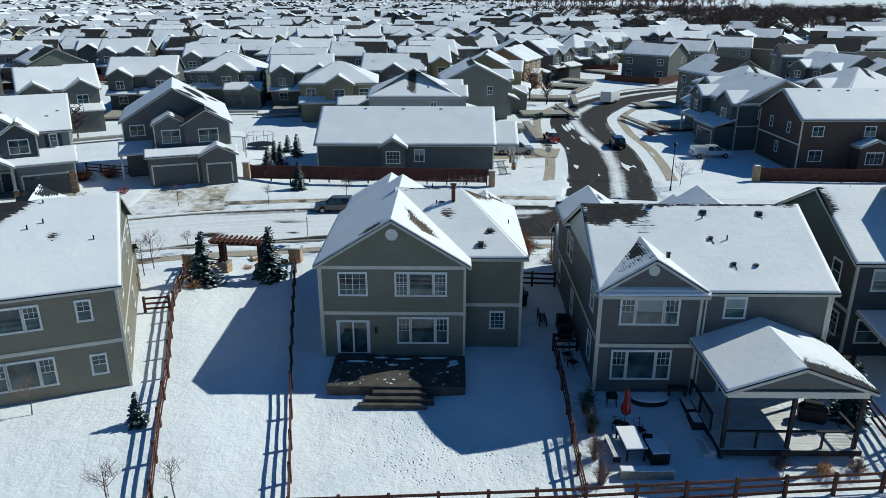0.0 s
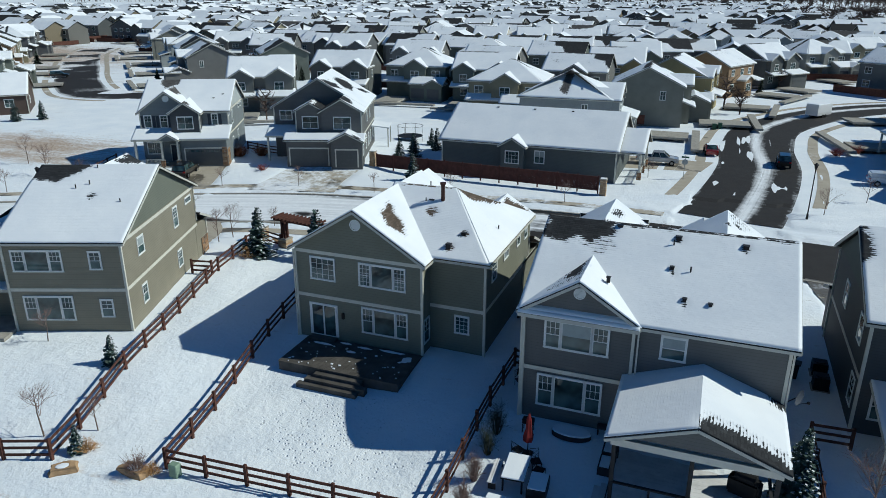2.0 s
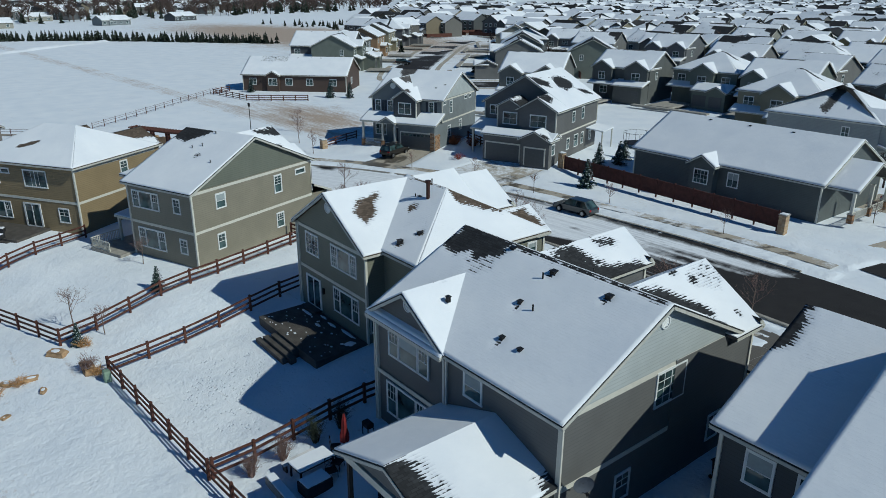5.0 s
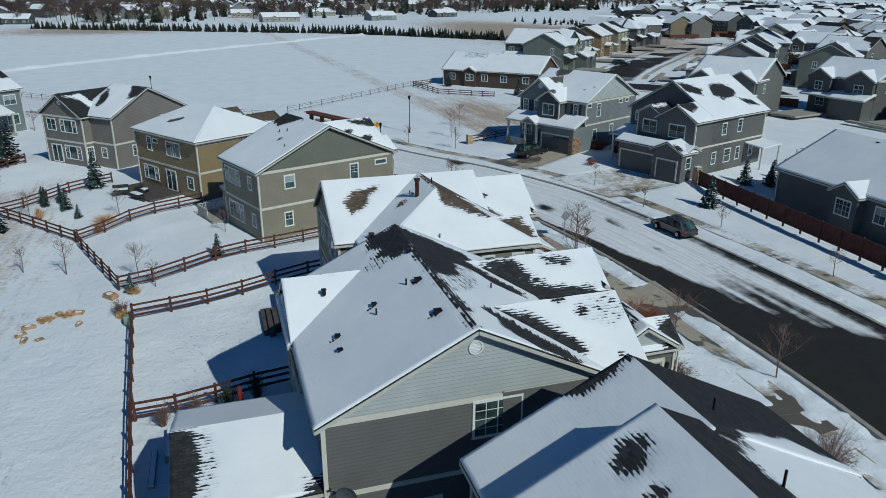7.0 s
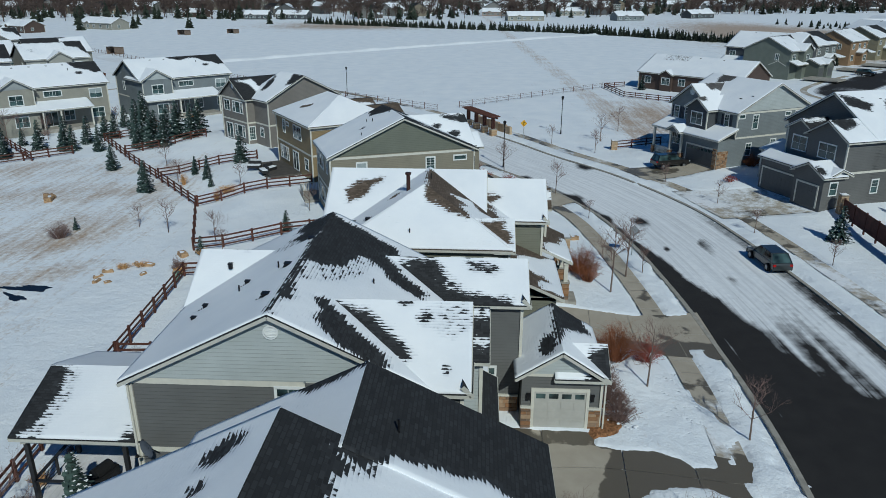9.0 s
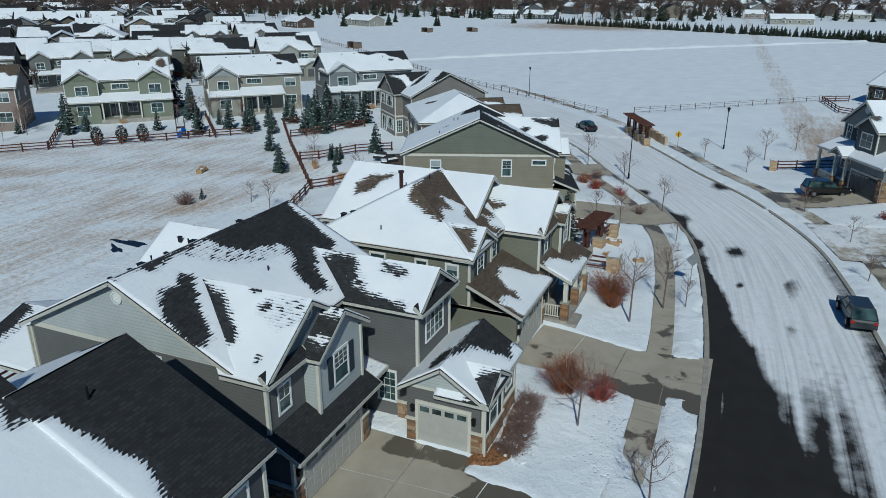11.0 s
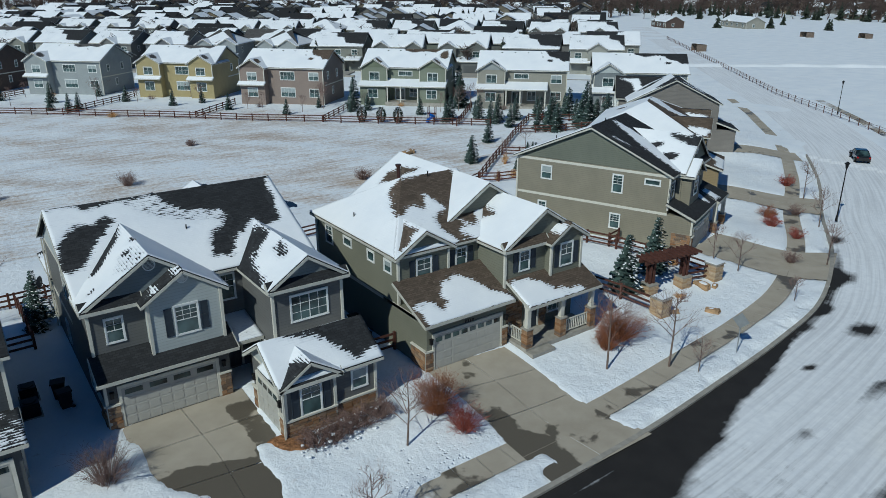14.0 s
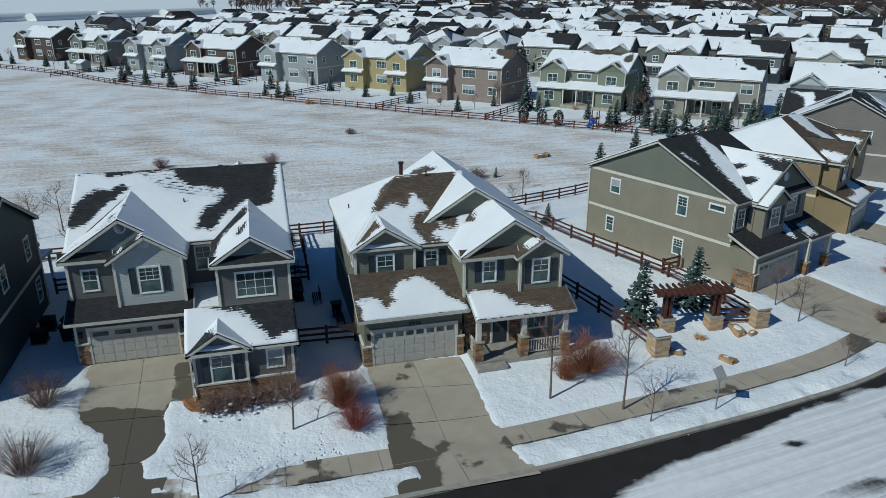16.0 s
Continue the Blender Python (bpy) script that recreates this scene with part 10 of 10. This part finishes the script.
for x, y in ((26.2, 82.8), (-45.2, 53.0), (-67.0, 62.6), (8.5, 140), (-106, 22), (-20, 225), (-150, 185)):
    street_lamp(x, y)
o = thing("street_sign", "green street-name sign on a stop sign post", "road sign", 13.2, 95.6)
bm = bmesh.new()
box(bm, -0.03, 0.03, -0.03, 0.03, 0, 3.1)
part("post", bm, SIGNBACK, o)
slab(o, "name_plate", BINGREEN, -0.45, 0.45, -0.015, 0.015, 2.75, 2.95)
bm = bmesh.new()
rod(bm, (0, -0.06, 2.25), (0, -0.04, 2.25), 0.38, 0.38, 8)
part("stop_plate", bm, SIGNBACK, o)

# ---- vehicles ----
TYRE, RIM = plain("tyre_rubber", (0.012, 0.012, 0.012), 0.9), plain("wheel_alloy", (0.30, 0.31, 0.32), 0.35, 0.8)
REDLIGHT, HEADLIGHT = plain("tail_lamp", (0.35, 0.01, 0.01), 0.25), plain("head_lamp", (0.6, 0.62, 0.65), 0.15)


def paint(name, c):
    m, nt, b = material(name, 0.3, 0.25, 0.5)
    b.inputs["Base Color"].default_value = (*c, 1)
    b.inputs["Coat Weight"].default_value = 0.8
    b.inputs["Coat Roughness"].default_value = 0.06
    return m


def car(x, y, turn, kind, mat, label, snow=False):
    o = thing("car", label, "car" if kind != "pickup" else "pickup truck", x, y, float(lie(x, y)) - (0.08 if y < 87 and x > -70 else -0.08), turn, "vehicles")
    L = 5.6 if kind == "pickup" else 4.7
    W = 0.95 if kind == "pickup" else 0.9
    lift = 0.15 if kind in ("pickup", "suv") else 0.0
    f, r = L / 2, -L / 2
    belt = 0.92 + lift
    roof = belt + (0.62 if kind != "sedan" else 0.5)
    prof = [(f, 0.32 + lift), (f, 0.62 + lift), (f - 0.12, 0.78 + lift), (f - 1.15, belt), (r + 0.1, belt), (r, belt - 0.12), (r, 0.35 + lift)]
    bm = bmesh.new()
    rows = []
    for s, inset in ((-1, 0.06), (-1, 0.0), (1, 0.0), (1, 0.06)):
        rows.append([])
        for k, (px, pz) in enumerate(prof):
            wid = W * (0.93 if abs(px) > f - 0.3 else 1.0) - inset
            rows[-1].append(bm.verts.new((px, s * wid, pz if inset == 0.0 else pz + (0.04 if pz > 0.6 + lift else -0.04))))
    n = len(prof)
    for a, b in zip(rows, rows[1:]):
        for k in range(n):
            bm.faces.new((a[k], a[(k + 1) % n], b[(k + 1) % n], b[k]))
    bm.faces.new(rows[0][::-1])
    bm.faces.new(rows[-1])
    bmesh.ops.recalc_face_normals(bm, faces=bm.faces)
    part("body", bm, mat, o)
    c0, c1 = f - 1.2, {"suv": r + 0.12, "wagon": r + 0.25, "sedan": r + 0.85, "pickup": r + 2.1}[kind]
    t0, t1 = c0 - 0.75, c1 + {"suv": 0.25, "wagon": 0.55, "sedan": 0.7, "pickup": 0.2}[kind]
    bm = bmesh.new()
    lo = [bm.verts.new(p) for p in ((c0, -W + 0.07, belt), (c0, W - 0.07, belt), (c1, W - 0.07, belt), (c1, -W + 0.07, belt))]
    hi = [bm.verts.new(p) for p in ((t0, -W + 0.24, roof), (t0, W - 0.24, roof), (t1, W - 0.24, roof), (t1, -W + 0.24, roof))]
    for k in range(4):
        bm.faces.new((lo[k], lo[(k + 1) % 4], hi[(k + 1) % 4], hi[k]))
    bm.faces.new(hi)
    part("glasshouse", bm, GLASS, o, "dark car windows")
    bm = bmesh.new()
    box(bm, t1 - 0.05, t0 + 0.05, -W + 0.22, W - 0.22, roof - 0.02, roof + 0.05)
    bmesh.ops.bevel(bm, geom=bm.edges[:], offset=0.03, segments=1, affect="EDGES")
    part("roof", bm, SNOW if snow else mat, o)
    for s in (-1, 1):
        for xa, xb in ((c0, t0), (c1, t1), ((c0 + c1) / 2, (t0 + t1) / 2)):
            bm = bmesh.new()
            bar(bm, (xa, s * (W - 0.07), belt), (xb, s * (W - 0.23), roof), 0.09, 0.05)
            part("pillar", bm, mat, o)
        slab(o, "headlight", HEADLIGHT, f - 0.1, f + 0.015, s * W * 0.72 - 0.17, s * W * 0.72 + 0.17, 0.62 + lift, 0.74 + lift)
        slab(o, "tail_light", REDLIGHT, r - 0.015, r + 0.1, s * W * 0.78 - 0.12, s * W * 0.78 + 0.12, 0.68 + lift, 0.86 + lift)
        for wx in (f - 0.85, r + 0.9):
            bm = bmesh.new()
            rod(bm, (wx, s * (W - 0.2), 0.34), (wx, s * (W + 0.015), 0.34), 0.34, 0.34, 18)
            wh = part("wheel", bm, TYRE, o)
            bm = bmesh.new()
            rod(bm, (wx, s * (W + 0.012), 0.34), (wx, s * (W + 0.025), 0.34), 0.21, 0.2, 12)
            part("rim", bm, RIM, wh)
    if kind == "pickup":
        slab(o, "bed", BLACK, r + 0.12, c1 - 0.15, -W + 0.12, W - 0.12, belt + 0.0, belt + 0.05)
    return o


GREYCAR, BLACKCAR, SILVER, WHITECAR, REDCAR = paint("grey_green_paint", (0.035, 0.042, 0.045)), paint("black_paint", (0.008, 0.008, 0.009)), paint("silver_paint", (0.38, 0.40, 0.43)), paint("white_paint", (0.75, 0.76, 0.77)), paint("red_paint", (0.25, 0.02, 0.02))
car(-12.3, 74.3, 186, "wagon", GREYCAR, "dark grey-green station wagon parked at the kerb")
car(-45.6, 74.2, 108, "suv", BLACKCAR, "black sport utility vehicle parked on a driveway")
car(-73.5, 41.5, 216, "sedan", BLACKCAR, "dark sedan on the snowy street")
car(9.3, 103.4, 4, "pickup", SILVER, "silver pickup truck parked on a driveway")
car(16.0, 113.0, 96, "sedan", REDCAR, "red car with a snow-covered roof at the kerb", True)
car(25.4, 108.4, 88, "suv", BLACKCAR, "black sport utility vehicle at the kerb")
o = car(37.2, 101.6, 4, "pickup", WHITECAR, "white pickup truck with a canopy on a driveway")
slab(o, "canopy", WHITECAR, -2.7, -0.6, -0.85, 0.85, 1.08, 1.65, bevel=0.05)
car(-118, -20, 222, "suv", GREYCAR, "grey vehicle on the far street")
car(-150, 150, 40, "suv", BLACKCAR, "dark vehicle before a far house")
tr = thing("trailer", "white enclosed cargo trailer on the side street", "trailer", 34.0, 155.0, 0.4, -35)
slab(tr, "body", WHITECAR, -1.2, 1.2, -2.4, 2.4, 0.45, 2.5, bevel=0.04)
slab(tr, "snow", SNOW, -1.15, 1.15, -2.35, 2.35, 2.5, 2.58, bevel=0.03)
for s in (-1, 1):
    for yy in (-0.5, 0.4):
        bm = bmesh.new()
        rod(bm, (s * 1.05, yy, 0.33), (s * 1.25, yy, 0.33), 0.33, 0.33, 14)
        part("wheel", bm, TYRE, tr)

# ---- yards beyond the meadow ----
BLUE = plain("blue_plastic", (0.02, 0.12, 0.5), 0.4)
pl = thing("playset", "wooden playset with a blue spiral slide", "playset", -44.6, -15.6, None, 45)
for x in (-0.6, 0.6):
    for y in (-0.6, 0.6):
        slab(pl, "post", ROUGHWOOD, x - 0.06, x + 0.06, y - 0.06, y + 0.06, 0, 2.6)
slab(pl, "platform", ROUGHWOOD, -0.65, 0.65, -0.65, 0.65, 1.3, 1.4)
bm = bmesh.new()
prev = None
for k in range(15):
    a = k * 0.42
    c = Vector((1.4 + 0.55 * math.cos(a), 0.5 * math.sin(a), 1.5 - 0.095 * k))
    ring = [bm.verts.new(c + Vector((0.26 * math.cos(b) * math.cos(a), 0.26 * math.cos(b) * math.sin(a), 0.26 * math.sin(b)))) for b in [6.283 * i / 8 for i in range(8)]]
    if prev:
        for i in range(8):
            bm.faces.new((prev[i], prev[(i + 1) % 8], ring[(i + 1) % 8], ring[i]))
    prev = ring
part("slide", bm, BLUE, pl)
tm = thing("trampoline", "round trampoline with a safety net frame", "trampoline", -28.5, 106, None, 0)
bm = bmesh.new()
rod(bm, (0, 0, 0.75), (0, 0, 0.8), 2.0, 2.0, 24)
part("mat", bm, BLACK, tm)
for k in range(8):
    a = k * 0.785
    bm = bmesh.new()
    rod(bm, (2.05 * math.cos(a), 2.05 * math.sin(a), 0), (2.05 * math.cos(a), 2.05 * math.sin(a), 2.4), 0.03, 0.03, 6)
    part("pole", bm, DARKMETAL, tm)
bm = bmesh.new()
for k in range(24):
    a, b = k * 0.2618, (k + 1) * 0.2618
    rod(bm, (2.05 * math.cos(a), 2.05 * math.sin(a), 2.35), (2.05 * math.cos(b), 2.05 * math.sin(b), 2.35), 0.025, 0.025, 5)
part("top_ring", bm, DARKMETAL, tm)
sh = House("small grey garden shed with a snowy roof", 53.5, -123.5, 0.4, 130, PALEGREY, "grey", (0.5, 0.4), None, 91)
sh.root.name, sh.root["category"] = "shed", "shed"
sh.mass(-1.4, 1.4, 0, 2.6, -0.3, 2.1, "x", 0.5, cover=1.1)
sh.finish()
# deck furniture behind the tan house
for k, (x, y) in enumerate(((-36.4, 24.4), (-38.6, 22.6), (-37.6, 24.8))):
    c = thing("outdoor_sofa", "dark outdoor sofa with snowy cushions", "sofa", x, y, PAD + 0.3, 33 + 60 * k)
    slab(c, "base", DARKWOOD, -0.8, 0.8, -0.4, 0.4, 0, 0.35, bevel=0.03)
    slab(c, "back", DARKWOOD, -0.8, 0.8, 0.3, 0.42, 0.35, 0.8, bevel=0.03)
    slab(c, "snow", SNOW, -0.75, 0.75, -0.38, 0.28, 0.35, 0.45, bevel=0.03)
# greenhouses at the far edge
for k in range(4):
    gh = thing("greenhouse", "long white hoop greenhouse in the distance", "greenhouse", 165 - 38 * k, -435 - 30 * k, 0.3, 50, "greenhouses")
    bm = bmesh.new()
    n = 10
    a = [[bm.verts.new((x, 6 * math.cos(3.1416 * i / n), 5 * math.sin(3.1416 * i / n))) for i in range(n + 1)] for x in (-25, 25)]
    for i in range(n):
        bm.faces.new((a[0][i], a[0][i + 1], a[1][i + 1], a[1][i]))
    bm.faces.new(a[0])
    bm.faces.new(a[1][::-1])
    part("cover", bm, WHITE, gh)


def puddle(x, y, a, b, turn, seed):
    """Open water in the ditch: a ragged dark sheet."""
    rnd = random.Random(seed)
    bm = bmesh.new()
    z = at_ground(x, y) + 0.05
    c, s = math.cos(radians(turn)), math.sin(radians(turn))
    rim = []
    for k in range(40):
        t = 6.28319 * k / 40
        r = 1 + 0.35 * math.sin(3 * t + seed) + rnd.uniform(-0.15, 0.15)
        u, v = a * r * math.cos(t), b * r * math.sin(t)
        rim.append(bm.verts.new((x + u * c - v * s, y + u * s + v * c, z)))
    low = [bm.verts.new(p.co - Vector((0, 0, 0.15))) for p in rim]
    bm.faces.new(rim)
    for i in range(40):
        bm.faces.new((low[i], low[(i + 1) % 40], rim[(i + 1) % 40], rim[i]))
    tagged(part("water", bm, DITCH), "dark open water in the snowy ditch", "puddle", kind="structure")


def mulch_bed(pts, label):
    """A bed of bark chips: a low rough sheet with a ragged rim."""
    bm = bmesh.new()
    cx, cy = sum(p[0] for p in pts) / len(pts), sum(p[1] for p in pts) / len(pts)
    ring = spline(list(pts) + [pts[0]], 0.25)[:-1]
    last = None
    for f in (1.0, 0.75, 0.5, 0.25):
        row = []
        for a, b in ring:
            q = 1 + 0.12 * coat(a * 3, b * 3, 1.0)
            x, y = cx + (a - cx) * f * q, cy + (b - cy) * f * q
            row.append(bm.verts.new((x, y, float(lie(x, y)) + (0.0 if f == 1.0 else 0.15 + 0.05 * coat(x * 5, y * 5, 1.0)))))
        if last:
            for i in range(len(row)):
                bm.faces.new((last[i], last[(i + 1) % len(row)], row[(i + 1) % len(row)], row[i]))
        last = row
    bm.faces.new(last)
    tagged(part("mulch_bed", bm, MULCH), label, "mulch bed", kind="structure")


MULCH = plain("bark_mulch", (0.23, 0.115, 0.05), 0.95, vary=0.6, scale=7.0, bump=0.8)
mulch_bed([(14.7, 55.7), (13.9, 55.5), (13.8, 56.2), (12.4, 56.3), (12.6, 57.2), (13.6, 57.4), (14.5, 56.6)], "orange-brown bark mulch at the corner of the garage")
mulch_bed([(12.4, 56.4), (10.4, 56.2), (8.4, 56.1), (8.2, 56.6), (10.2, 56.9), (12.2, 57.2)], "dark bark mulch under the low shrubs")
DITCH = plain("ditch_water", (0.012, 0.013, 0.015), 0.12, vary=0.2, scale=1.0)
puddle(-4.5, 15.6, 3.2, 0.5, 82, 3)
puddle(-3.0, 14.6, 1.2, 0.35, 60, 5)
